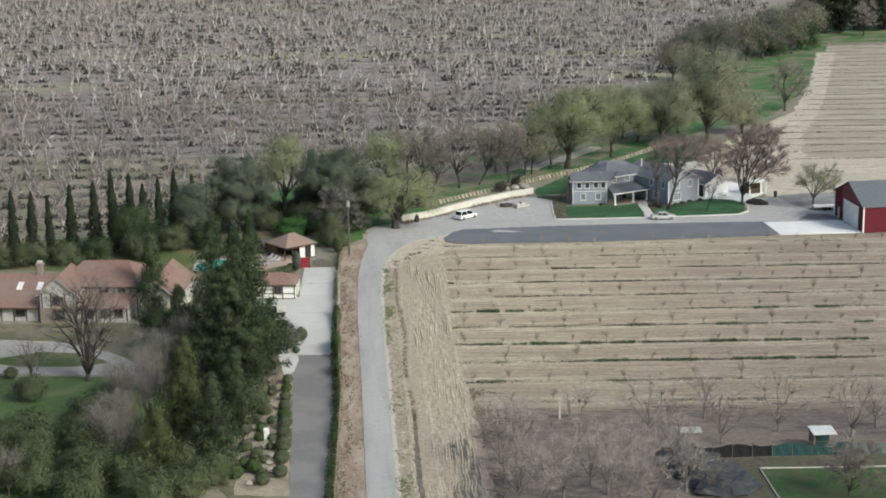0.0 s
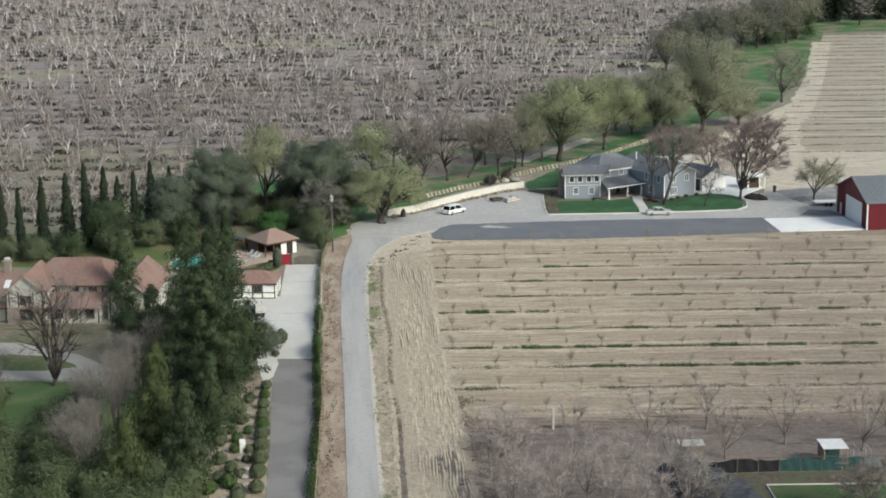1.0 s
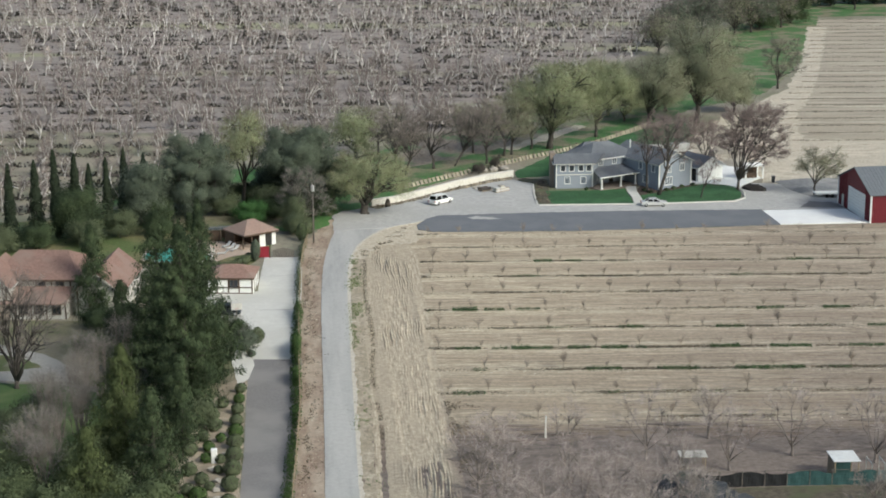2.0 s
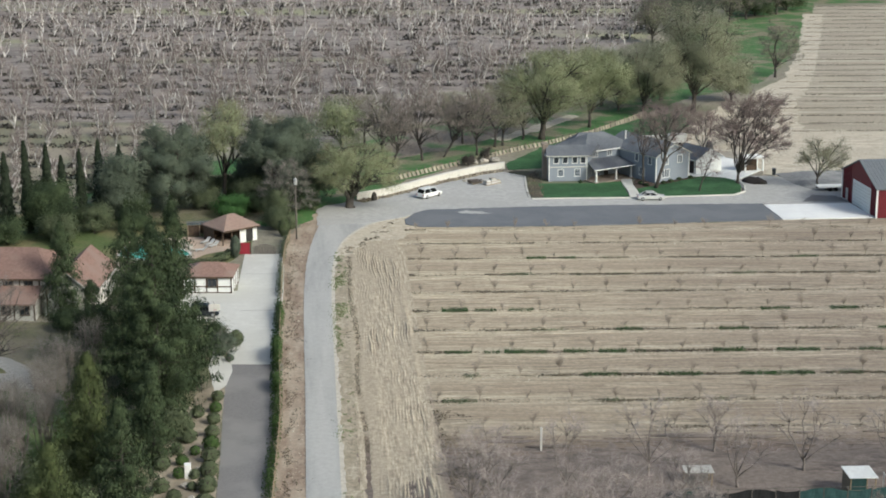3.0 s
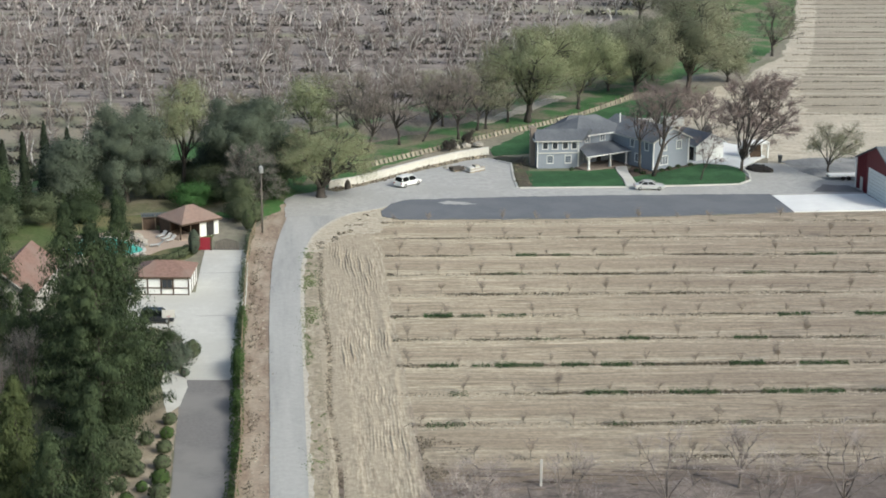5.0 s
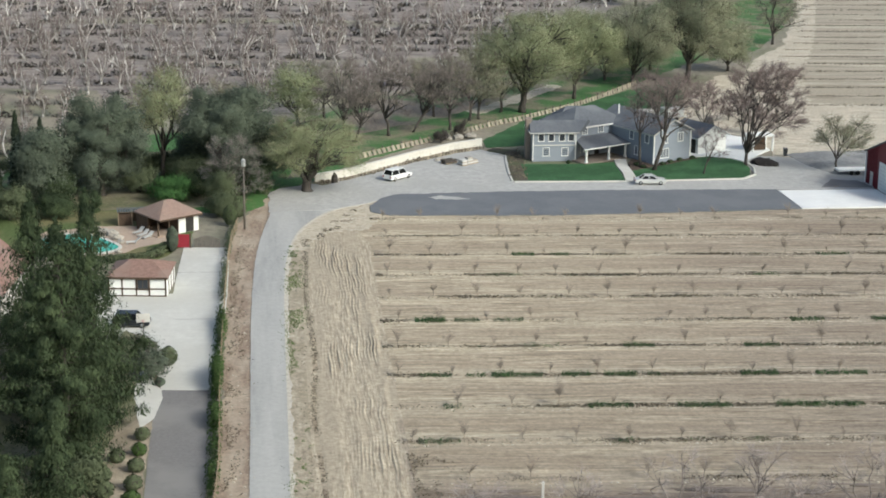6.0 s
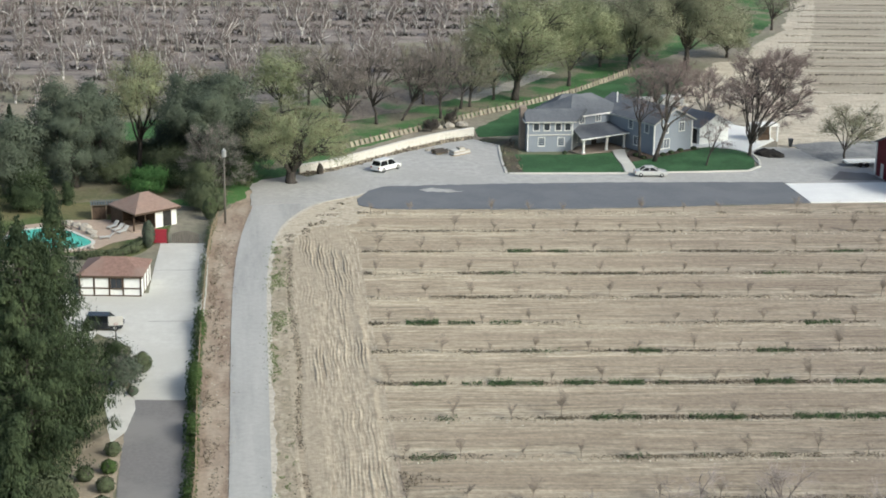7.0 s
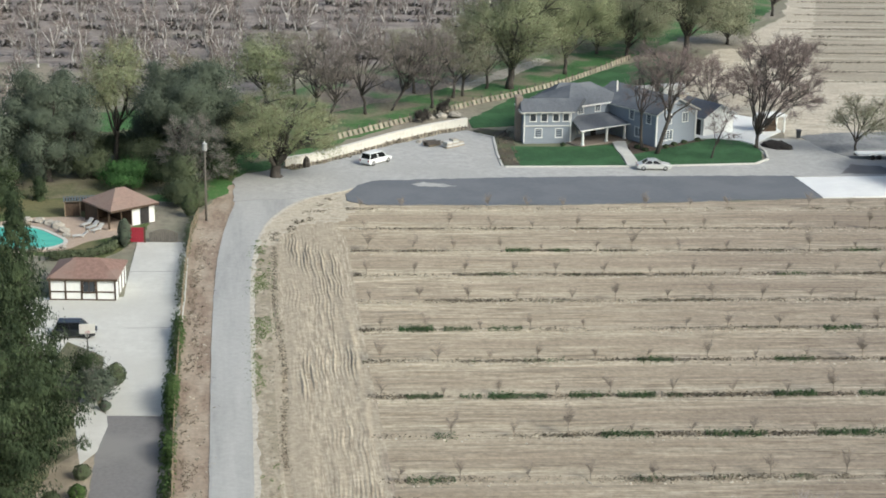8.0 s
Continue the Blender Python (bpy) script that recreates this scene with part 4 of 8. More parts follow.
def gable_roof(parent, x0, x1, y0, y1, z0, z1, m, material, over=0.45, thick=0.2, hip=0.0, trim=None, name="roof"):
    """A roof with its ridge along x; hip: how far its ridge stops short of each end. Eave boards are parts."""
    ym = (y0 + y1) / 2
    k = (z1 - z0) / (ym - y0)
    a, b, ya, yb = x0 - over, x1 + over, y0 - over, y1 + over
    ze = z0 - over * k
    ra, rb = (x0 + hip if hip else a), (x1 - hip if hip else b)
    s = Shape()
    top = [(a, ya, ze), (b, ya, ze), (b, yb, ze), (a, yb, ze), (ra, ym, z1), (rb, ym, z1)]
    p = [(x, y, z + thick) for x, y, z in top] + top
    s.add(p, [(0, 1, 5, 4), (2, 3, 4, 5), (1, 2, 5), (3, 0, 4), (7, 6, 10, 11), (9, 8, 11, 10), (8, 7, 11), (6, 9, 10),
              (0, 6, 7, 1), (1, 7, 8, 2), (2, 8, 9, 3), (3, 9, 6, 0)] if hip else
          [(0, 1, 5, 4), (2, 3, 4, 5), (7, 6, 10, 11), (9, 8, 11, 10), (0, 6, 7, 1), (2, 8, 9, 3),
           (1, 7, 11, 5), (2, 5, 11, 8), (0, 4, 10, 6), (3, 9, 10, 4)])
    roof = part(name, s, material, parent, m=m)
    if trim:
        for y in (ya, yb):
            part("eave_board", Shape().box(a, y - 0.06, ze - 0.08, b, y + 0.04, ze + thick * 0.8), trim, roof)
        if not hip:
            for x in (a, b):
                for y in (ya, yb):
                    e = Shape()
                    e.add([(x - 0.05, y, ze - 0.05), (x + 0.05, y, ze - 0.05), (x + 0.05, ym, z1 - 0.05), (x - 0.05, ym, z1 - 0.05),
                           (x - 0.05, y, ze + thick * 0.6), (x + 0.05, y, ze + thick * 0.6), (x + 0.05, ym, z1 + thick * 0.6), (x - 0.05, ym, z1 + thick * 0.6)],
                          [(0, 3, 2, 1), (4, 5, 6, 7), (0, 1, 5, 4), (1, 2, 6, 5), (2, 3, 7, 6), (3, 0, 4, 7)])
                    part("rake_board", e, trim, roof)
    return roof


def gable_walls(parent, x0, x1, y0, y1, z1, peak, m, material, base=0.0, name="wall"):
    """House walls under a gable roof whose ridge runs along x."""
    ym = (y0 + y1) / 2
    s = Shape().prism([(y0, base), (y1, base), (y1, z1), (ym, peak), (y0, z1)], "x", x0, x1)
    return part(name, s, material, parent, m=m)


def laps(parent, x0, x1, z0, z1, m, material, step=0.32):
    """Horizontal lap boards on a wall that faces -y: each one tilts proud of the next."""
    s = Shape()
    k = int((z1 - z0) / step)
    for i in range(k):
        z = z0 + i * step
        s.add([(x0, -0.035, z), (x1, -0.035, z), (x1, -0.008, z + step), (x0, -0.008, z + step), (x0, 0.01, z), (x1, 0.01, z)],
              [(0, 1, 2, 3), (0, 4, 5, 1)])
    ob = part("lap_siding", s, material, parent, m=m)
    return tagged(ob, kind="stuff")


# the blue-grey house: a straight block, an angled middle with a porch, and a gabled wing
house = thing("house", "two-storey blue-grey house with white trim and grey shingle roof", "house", pose(0.45, 0.3, 0.05))
HA = pose(10.4, 264.0, 0, 0, 0, 8.0)
HB = pose(19.0, 262.9, 0, 0, 0, 37.0)
part("wall", Shape().prism([(0, 0), (7.05, 0), (9.8, 5.4), (0, 5.4)], "z", 0, 4.8), M["siding"], house, m=HA)
laps(house, 0.1, 7.0, 0.3, 2.5, HA, M["siding"])
part("belt_roof", Shape().prism([(-0.12, 2.58), (0.05, 2.58), (0.05, 2.74), (-0.04, 2.72), (-0.12, 2.66)], "x", -0.15, 7.1), M["blind"], house, "white skirt band between the storeys", m=HA)
hip = [(-0.45, -0.45, 4.65), (7.5, -0.45, 4.65), (10.8, 5.85, 4.65), (-0.45, 5.85, 4.65), (-0.2, 2.7, 6.0), (9.4, 2.7, 6.0)]
hr = part("roof", Shape().add([(x, y, z + 0.2) for x, y, z in hip] + hip, [(0, 1, 5, 4), (2, 3, 4, 5), (1, 2, 5), (3, 0, 4), (7, 6, 10, 11), (9, 8, 11, 10), (8, 7, 11), (6, 9, 10),
          (0, 6, 7, 1), (1, 7, 8, 2), (2, 8, 9, 3), (3, 9, 6, 0)]), M["roof_grey"], house, m=HA)
part("eave_board", Shape().box(-0.5, -0.52, 4.64, 7.5, -0.42, 4.80), M["blind"], hr)
part("eave_board", Shape().box(-0.52, -0.42, 4.56, -0.42, 5.8, 4.82), M["white"], hr)
for x in (0.06, 6.95):
    part("corner_board", Shape().box(x - 0.08, -0.1, 0.2, x + 0.08, 0.1, 4.75), M["white"], house, m=HA)
for x in (1.35, 3.0, 4.75, 6.25):
    window(house, x, 3.35, 0.85, 1.1, HA, sashes=1)
for x in (2.2, 5.25):
    window(house, x, 0.95, 0.95, 1.25, HA, sashes=1)
# angled middle behind the porch: local x along the porch front, local y away
part("wall", Shape().box(0.6, 4.2, 0, 9.5, 12.0, 5.2), M["siding"], house, m=HB)
gable_roof(house, 0.6, 11.5, 4.2, 12.0, 5.2, 7.3, HB, M["roof_grey"], hip=3.6, trim=M["white"])
BW = HB @ pose(0, 4.2, 0)
laps(house, 0.7, 7.6, 3.7, 4.9, BW, M["siding"])
for x in (3.0, 6.3):
    window(house, x, 3.85, 0.95, 1.0, BW, sashes=2)
for x in (1.6, 3.4):
    window(house, x, 0.9, 1.0, 1.3, BW, sashes=2)
part("front_door", Shape().bevel_box(5.1, -0.06, 0.2, 6.1, 0.05, 2.3, 0.03), M["dark_inside"], house, "dark front door", m=BW)
porch = Shape().add([(-0.9, -0.6, 2.45), (8.6, -0.6, 2.45), (8.6, 4.2, 3.3), (0.9, 4.2, 3.3), (-0.9, -0.6, 2.62), (8.6, -0.6, 2.62), (8.6, 4.2, 3.5), (0.9, 4.2, 3.5)],
                    [(0, 3, 2, 1), (4, 5, 6, 7), (0, 1, 5, 4), (1, 2, 6, 5), (2, 3, 7, 6), (3, 0, 4, 7)])
pr = part("porch_roof", porch, M["roof_grey"], house, m=HB)
part("eave_board", Shape().box(-0.95, -0.68, 2.44, 8.6, -0.58, 2.62), M["white"], pr)
part("porch_floor", Shape().bevel_box(-0.6, -0.5, 0, 8.4, 4.25, 0.22, 0.03), M["brick"], house, "dull red porch floor", m=HB)
for x in (0.0, 4.6, 8.1):
    post = Shape().bevel_box(x - 0.14, -0.14, 0.2, x + 0.14, 0.14, 2.4, 0.02).bevel_box(x - 0.2, -0.2, 0.2, x + 0.2, 0.2, 0.5, 0.02)
    part("porch_post", post, M["white"], house, "white square porch post", m=HB)
# gabled wing, its ridge towards the road; local x away from the gable, local -y is its west wall
HW = pose(29.7, 263.3, 0, 0, 0, 127.0)


def wing(x0, x1, width, eave, peak, m, over=0.45):
    gable_walls(house, x0, x1, -width, 0, eave, peak, m, M["siding"])
    gable_roof(house, x0, x1, -width, 0, eave, peak, m, M["roof_grey"], over=over, trim=M["blind"])


wing(0, 14, 7.8, 5.0, 6.9, HW)
GF = pose(29.7, 263.3, 0, 0, 0, 37.0)
laps(house, 0.1, 7.7, 0.3, 4.8, GF, M["siding"])
for x in (2.3, 5.6):
    window(house, x, 3.3, 1.0, 1.35, GF, sashes=2)
for x in (2.3,):
    window(house, x, 0.9, 1.7, 1.4, GF, sashes=3)
WW = HW @ pose(7, 0, 0, 0, 0, 180)
laps(house, 0.2, 6.9, 0.3, 4.8, WW, M["siding"])
for x, z in ((1.6, 3.3), (5.3, 3.3)):
    window(house, x, z, 0.9, 1.35, WW, sashes=1)
window(house, 3.2, 0.9, 1.5, 1.35, WW, sashes=2)
for m in (GF, GF @ pose(7.8, 0, 0)):
    part("corner_board", Shape().box(-0.12, -0.1, 0.2, 0.12, 0.12, 4.75), M["white"], house, m=m)
# attached garage with a white gable
HG = pose(37.6, 271.2, 0, 0, 0, 127.0)
part("garage_wall", Shape().prism([(-6.2, 0), (0, 0), (0, 2.9), (-3.1, 4.5), (-6.2, 2.9)], "x", 0, 6.5), M["white"], house, "white garage gable wall", m=HG)
gable_roof(house, 0, 6.5, -6.2, 0, 2.9, 4.5, HG, M["roof_grey"], trim=M["white"], name="garage_roof")
part("garage_door", Shape().box(0.6, 0.0, 0.1, 3.2, 0.06, 2.6), M["dark_inside"], house, "dark grey garage door", m=HG)
# rear block with its own hip roof
HR = HA @ pose(4.6, 6.6, 0)
part("rear_wall", Shape().box(0, 0.02, 0, 7.2, 6.5, 4.7), M["siding"], house, m=HR)
gable_roof(house, 0, 7.2, 0, 6.5, 4.7, 6.9, HR, M["roof_grey"], over=0.4, hip=2.4, trim=M["white"], name="rear_roof")
# chimney and vent pipe
part("chimney", Shape().bevel_box(-0.5, 5.2, 0, 0.35, 6.6, 6.5, 0.05).bevel_box(-0.62, 5.08, 6.3, 0.47, 6.72, 6.65, 0.05), M["brick"], house, "grey-brown brick chimney", m=HA @ pose(-0.35, -3.2, 0))
part("vent_pipe", Shape().tube([(0, 0, 6.0), (0, 0, 7.8)], [0.12, 0.12], 8), M["white"], house, "white vent pipe", m=pose(24.6, 273.6, 0))

# the red barn
barn = thing("barn", "dark red metal barn with grey roof and tall white door", "barn", pose(65.1, 238.9, 0.05, 0, 0, 11.3))
BWID = 15.8
part("wall", Shape().prism([(0, 0), (BWID, 0), (BWID, 5.0), (BWID / 2, 8.2), (0, 5.0)], "x", 0, 22), M["barn_red"], barn)
ribs = Shape()
for k in range(52):
    y = 0.15 + k * 0.3
    z = 5.0 + 3.2 * (1 - abs(y - BWID / 2) / (BWID / 2))
    if not 3.0 < y < 11.6:
        ribs.box(-0.04, y, 0.1, 0.01, y + 0.07, z - 0.15)
for k in range(72):
    ribs.box(0.2 + k * 0.3, -0.04, 0.1, 0.27 + k * 0.3, 0.01, 4.9)
tagged(part("metal_ribs", ribs, M["barn_red"], barn), kind="stuff")
rf = gable_roof(barn, 0, 22, 0, BWID, 5.0, 8.2, pose(0, 0, 0), M["barn_roof"], over=0.4, thick=0.14)
seams = Shape()
for k in range(36):
    for a, b in ((-0.4, BWID / 2), (BWID + 0.4, BWID / 2)):
        x = -0.3 + k * 0.62
        za, zb = 5.0 - 0.4 * 0.405 + 0.14, 8.34
        seams.add([(x, a, za), (x + 0.05, a, za), (x + 0.05, b, zb), (x, b, zb), (x, a, za + 0.06), (x + 0.05, a, za + 0.06), (x + 0.05, b, zb + 0.06), (x, b, zb + 0.06)],
                  [(4, 5, 6, 7), (0, 4, 7, 3), (1, 2, 6, 5), (0, 1, 5, 4)])
tagged(part("roof_seams", seams, M["barn_roof"], rf), kind="stuff")
door = part("roll_door", Shape().box(-0.08, 2.6, 0.1, 0.05, 10.8, 4.4), M["white"], barn, "tall white roll-up door")
for k in range(1, 8):
    part("door_panel_joint", Shape().box(-0.11, 2.6, k * 0.54, -0.07, 10.8, k * 0.54 + 0.05), M["blind"], door)
for y in (0.0, BWID):
    part("corner_trim", Shape().box(-0.12, y - 0.16, 0, 0.14, y + 0.16, 4.9), M["white"], barn, "white corner trim")
part("side_door", Shape().box(-0.06, 13.0, 0.1, 0.04, 14.0, 2.2), M["blind"], barn, "pale side door")

# half-timbered garage by the drive
shed = thing("garage", "small half-timbered white garage with brown shingle hip roof", "garage", pose(-40.7, 188.5, 0.05, 0, 0, 2.0))
part("wall", Shape().box(0, 0, 0, 7.0, 6.4, 2.35), M["white"], shed)
gable_roof(shed, 0, 7.0, 0, 6.4, 2.35, 3.55, pose(0, 0, 0), M["roof_brown"], hip=2.2, trim=M["timber"], over=0.2)
for x in (0.08, 1.7, 3.4, 4.95, 6.9):
    part("timber_post", Shape().box(x - 0.09, -0.06, 0, x + 0.09, 0.02, 2.3), M["timber"], shed)
for z in (0.08, 0.95, 2.25):
    for a, b in ((0.17, 1.61), (1.79, 3.31), (3.49, 4.86), (5.04, 6.81)):
        if not (z == 0.95 and a == 3.49):
            part("timber_rail", Shape().box(a, -0.05, z - 0.08, b, 0.02, z + 0.08), M["timber"], shed)
for y in (1.6, 3.4, 5.2):
    part("timber_post", Shape().box(6.98, y - 0.09, 0, 7.06, y + 0.09, 2.3), M["timber"], shed)
window(shed, 4.18, 0.95, 1.25, 1.15, pose(0, -0.02, 0), M["timber"], 2)

# pool house with an open veranda
ph = thing("pool_house", "white pool house with brown shingle roof and open veranda", "pool house", Matrix.LocRotScale((-39.6, 214.6, 0.05), Euler((0, 0, radians(43.0))), Vector((0.93, 0.93, 0.97))))
gable_roof(ph, 0.3, 6.8, 0.2, 6.5, 2.55, 4.15, pose(0, 0, 0), M["roof_tan"], hip=2.6, over=0.4, trim=M["timber"])
part("wall", Shape().box(3.4, 0.3, 0, 6.8, 6.4, 2.5), M["white"], ph)
part("back_wall", Shape().box(0.0, 5.9, 0, 3.4, 6.4, 2.5), M["timber"], ph, "dark veranda wall")
part("side_screen", Shape().box(-0.05, 3.4, 0.1, 0.05, 5.8, 2.4), M["timber"], ph, "dark slatted screen")
part("inner_wall", Shape().box(3.3, 0.35, 0.1, 3.4, 5.9, 2.4), M["timber"], ph, "dark veranda wall")
for x, y in ((0, 0.4), (0, 3.2), (1.8, 0.4)):
    part("veranda_post", Shape().bevel_box(x - 0.1, y - 0.1, 0, x + 0.1, y + 0.1, 2.5, 0.02), M["timber"], ph)
# flat dark panel on the wall paints the shade of an open doorway
part("door", Shape().box(4.6, 0.22, 0.05, 5.9, 0.32, 2.15), M["dark_inside"], ph, "dark panel for the shade inside a doorway")
part("side_window", Shape().box(3.32, 1.4, 0.9, 3.42, 2.6, 2.0), M["glass"], ph)
part("floor", Shape().box(-0.4, 0.1, 0, 3.4, 6.0, 0.12), M["patio"], ph)
pg = thing("trellis", "weathered grey trellis beside the pool house", "trellis", Matrix.LocRotScale((-46.4, 220.2, 0.08), Euler((0, 0, radians(14))), Vector((0.8, 0.8, 0.85))))
for x in (0, 2.3, 4.6):
    for y in (0, 2.4):
        part("post", Shape().box(x - 0.07, y - 0.07, 0, x + 0.07, y + 0.07, 2.3), M["wood"], pg)
for k in range(13):
    part("slat", Shape().box(-0.2 + k * 0.42, -0.3, 2.3, 0.05 + k * 0.42, 2.7, 2.42), M["grey_cloth"], pg)
part("screen", Shape().box(-0.05, 2.36, 0.1, 4.65, 2.44, 2.2), M["timber"], pg, "dark back screen")
part("screen", Shape().box(0.1, -0.04, 0.05, 2.2, 0.04, 1.9), M["timber"], pg, "dark front screen")
for y in (0.0, 2.4):
    part("beam", Shape().box(-0.3, y - 0.06, 2.15, 5.0, y + 0.06, 2.3), M["wood"], pg)

# the tudor house
villa = thing("villa", "half-timbered white villa with brown-red shingle roofs", "house", pose(0, 0, 0.05))
VM = pose(-69.0, 177.2, 0, 0, 0, 2.0)
part("wall", Shape().box(0, 0, 0, 12.0, 11.5, 5.1), M["villa_wall"], villa, m=VM)
gable_roof(villa, 0, 12.0, 0, 11.5, 5.1, 7.6, VM, M["roof_brown"], hip=2.4, over=0.6, trim=M["timber"])
low = Shape().add([(0, -4.6, 2.45), (11.5, -4.6, 2.45), (11.5, 0.1, 3.75), (0, 0.1, 3.75), (0, -4.6, 2.62), (11.5, -4.6, 2.62), (11.5, 0.1, 3.95), (0, 0.1, 3.95)],
                  [(0, 3, 2, 1), (4, 5, 6, 7), (0, 1, 5, 4), (1, 2, 6, 5), (2, 3, 7, 6), (3, 0, 4, 7)])
part("porch_roof", low, M["roof_brown"], villa, m=VM)
part("porch_wall", Shape().box(0.3, -3.4, 0, 11.2, 0, 2.45), M["villa_wall"], villa, m=VM)
for x in (0.4, 2.2, 4.0, 6.2, 8.4, 11.1):
    part("timber_post", Shape().box(x - 0.1, -3.46, 0, x + 0.1, -3.38, 2.4), M["timber"], villa, m=VM)
    part("timber_post", Shape().box(x - 0.1, -0.06, 3.9, x + 0.1, 0.02, 5.0), M["timber"], villa, m=VM)
for x in (1.3, 3.1, 6.9, 9.6):
    window(villa, x, 3.95, 1.1, 0.95, VM, M["timber"], 2)
for x in (5.1, 7.3, 9.8):
    window(villa, x, 0.8, 1.2, 1.3, VM @ pose(0, -3.42, 0), M["timber"], 2)
VL = pose(-93, 174.6, 0, 0, 0, 0)
part("west_wall", Shape().box(0, 0, 0, 24.5, 13.0, 2.5), M["villa_wall"], villa, m=VL)
gable_roof(villa, 0, 24.5, 0, 13.0, 2.5, 5.9, VL, M["roof_brown"], over=0.7, hip=3.0, trim=M["timber"], name="west_roof")
for x in range(1, 24, 2):
    part("timber_post", Shape().box(x - 0.1, -0.06, 0, x + 0.1, 0.02, 2.4), M["timber"], villa, m=VL)
for x in (14.0, 18.0, 22.0):
    window(villa, x, 0.8, 1.4, 1.2, VL, M["timber"], 2)
for x in (16.6, 19.8):
    k = 3.4 / 6.5
    part("skylight", Shape().add([(x, 3.0, 2.5 + 3.0 * k + 0.26), (x + 0.9, 3.0, 2.5 + 3.0 * k + 0.26), (x + 0.9, 4.6, 2.5 + 4.6 * k + 0.26), (x, 4.6, 2.5 + 4.6 * k + 0.26),
                                  (x, 3.0, 2.5 + 3.0 * k), (x + 0.9, 3.0, 2.5 + 3.0 * k), (x + 0.9, 4.6, 2.5 + 4.6 * k), (x, 4.6, 2.5 + 4.6 * k)],
                                 [(0, 1, 2, 3), (0, 4, 5, 1), (1, 5, 6, 2), (2, 6, 7, 3), (3, 7, 4, 0)]), M["lamp_clear"], villa, "pale skylight", m=VL)
VE = pose(-57.0, 181.0, 0, 0, 0, 92.0)
gable_walls(villa, -5.0, 9.0, -6.4, 0, 3.6, 6.2, VE, M["villa_wall"], name="east_wall")
gable_roof(villa, -5.0, 9.0, -6.4, 0, 3.6, 6.2, VE, M["roof_brown"], over=0.5, trim=M["villa_wall"], name="east_roof")
VG = pose(-57.0, 176.0, 0, 0, 0, 2.0)
for x in (0.5, 2.2, 4.0, 5.8):
    part("timber_post", Shape().box(x - 0.1, -0.06, 0, x + 0.1, 0.02, 3.9), M["timber"], villa, m=VG)
chim = part("chimney", Shape().bevel_box(-0.5, -0.45, 0, 0.5, 0.45, 7.8, 0.06).bevel_box(-0.62, -0.57, 7.4, 0.62, 0.57, 7.85, 0.06), M["brick"], villa, "grey chimney with a white cap", m=pose(-73.4, 181.0, 0))
part("cap", Shape().bevel_box(-0.4, -0.35, 7.85, 0.4, 0.35, 8.2, 0.08), M["villa_wall"], chim)
VC = pose(-65.6, 173.4, 0, 0, 0, 92.0)
gable_walls(villa, 0, 9.0, 0, 5.6, 4.9, 7.3, VC, M["villa_wall"], name="front_wall")
gable_roof(villa, 0, 9.0, 0, 5.6, 4.9, 7.3, VC, M["roof_brown"], over=0.45, trim=M["villa_wall"], name="front_roof")
VF = pose(-71.2, 173.2, 0, 0, 0, 2.0)
part("brick_front", Shape().box(-0.05, -0.12, 0, 5.65, 0.05, 2.5), M["brick"], villa, "brown brick lower wall", m=VF)
for x in (0.3, 1.7, 3.9, 5.3):
    part("timber_post", Shape().box(x - 0.1, -0.06, 2.5, x + 0.1, 0.02, 4.9), M["timber"], villa, m=VF)
window(villa, 2.8, 3.0, 1.6, 1.2, VF, M["timber"], 2)
window(villa, 2.8, 0.7, 1.8, 1.3, VF @ pose(0, -0.12, 0), M["timber"], 2)


# ---- trees ----
def bow(p, q, rng, sag=0.12, n=4):
    """Points of a bent limb between two places."""
    p, q = Vector(p), Vector(q)
    d = (q - p).length
    o = Vector((rng.uniform(-1, 1), rng.uniform(-1, 1), rng.uniform(-0.2, 1.0))) * d * sag
    out = []
    for i in range(n + 1):
        k = i / n
        w = Vector((rng.uniform(-1, 1), rng.uniform(-1, 1), rng.uniform(-1, 1))) * d * 0.03 * (0 < i < n)
        out.append(p.lerp(q, k) + o * 4 * k * (1 - k) + w)
    return out


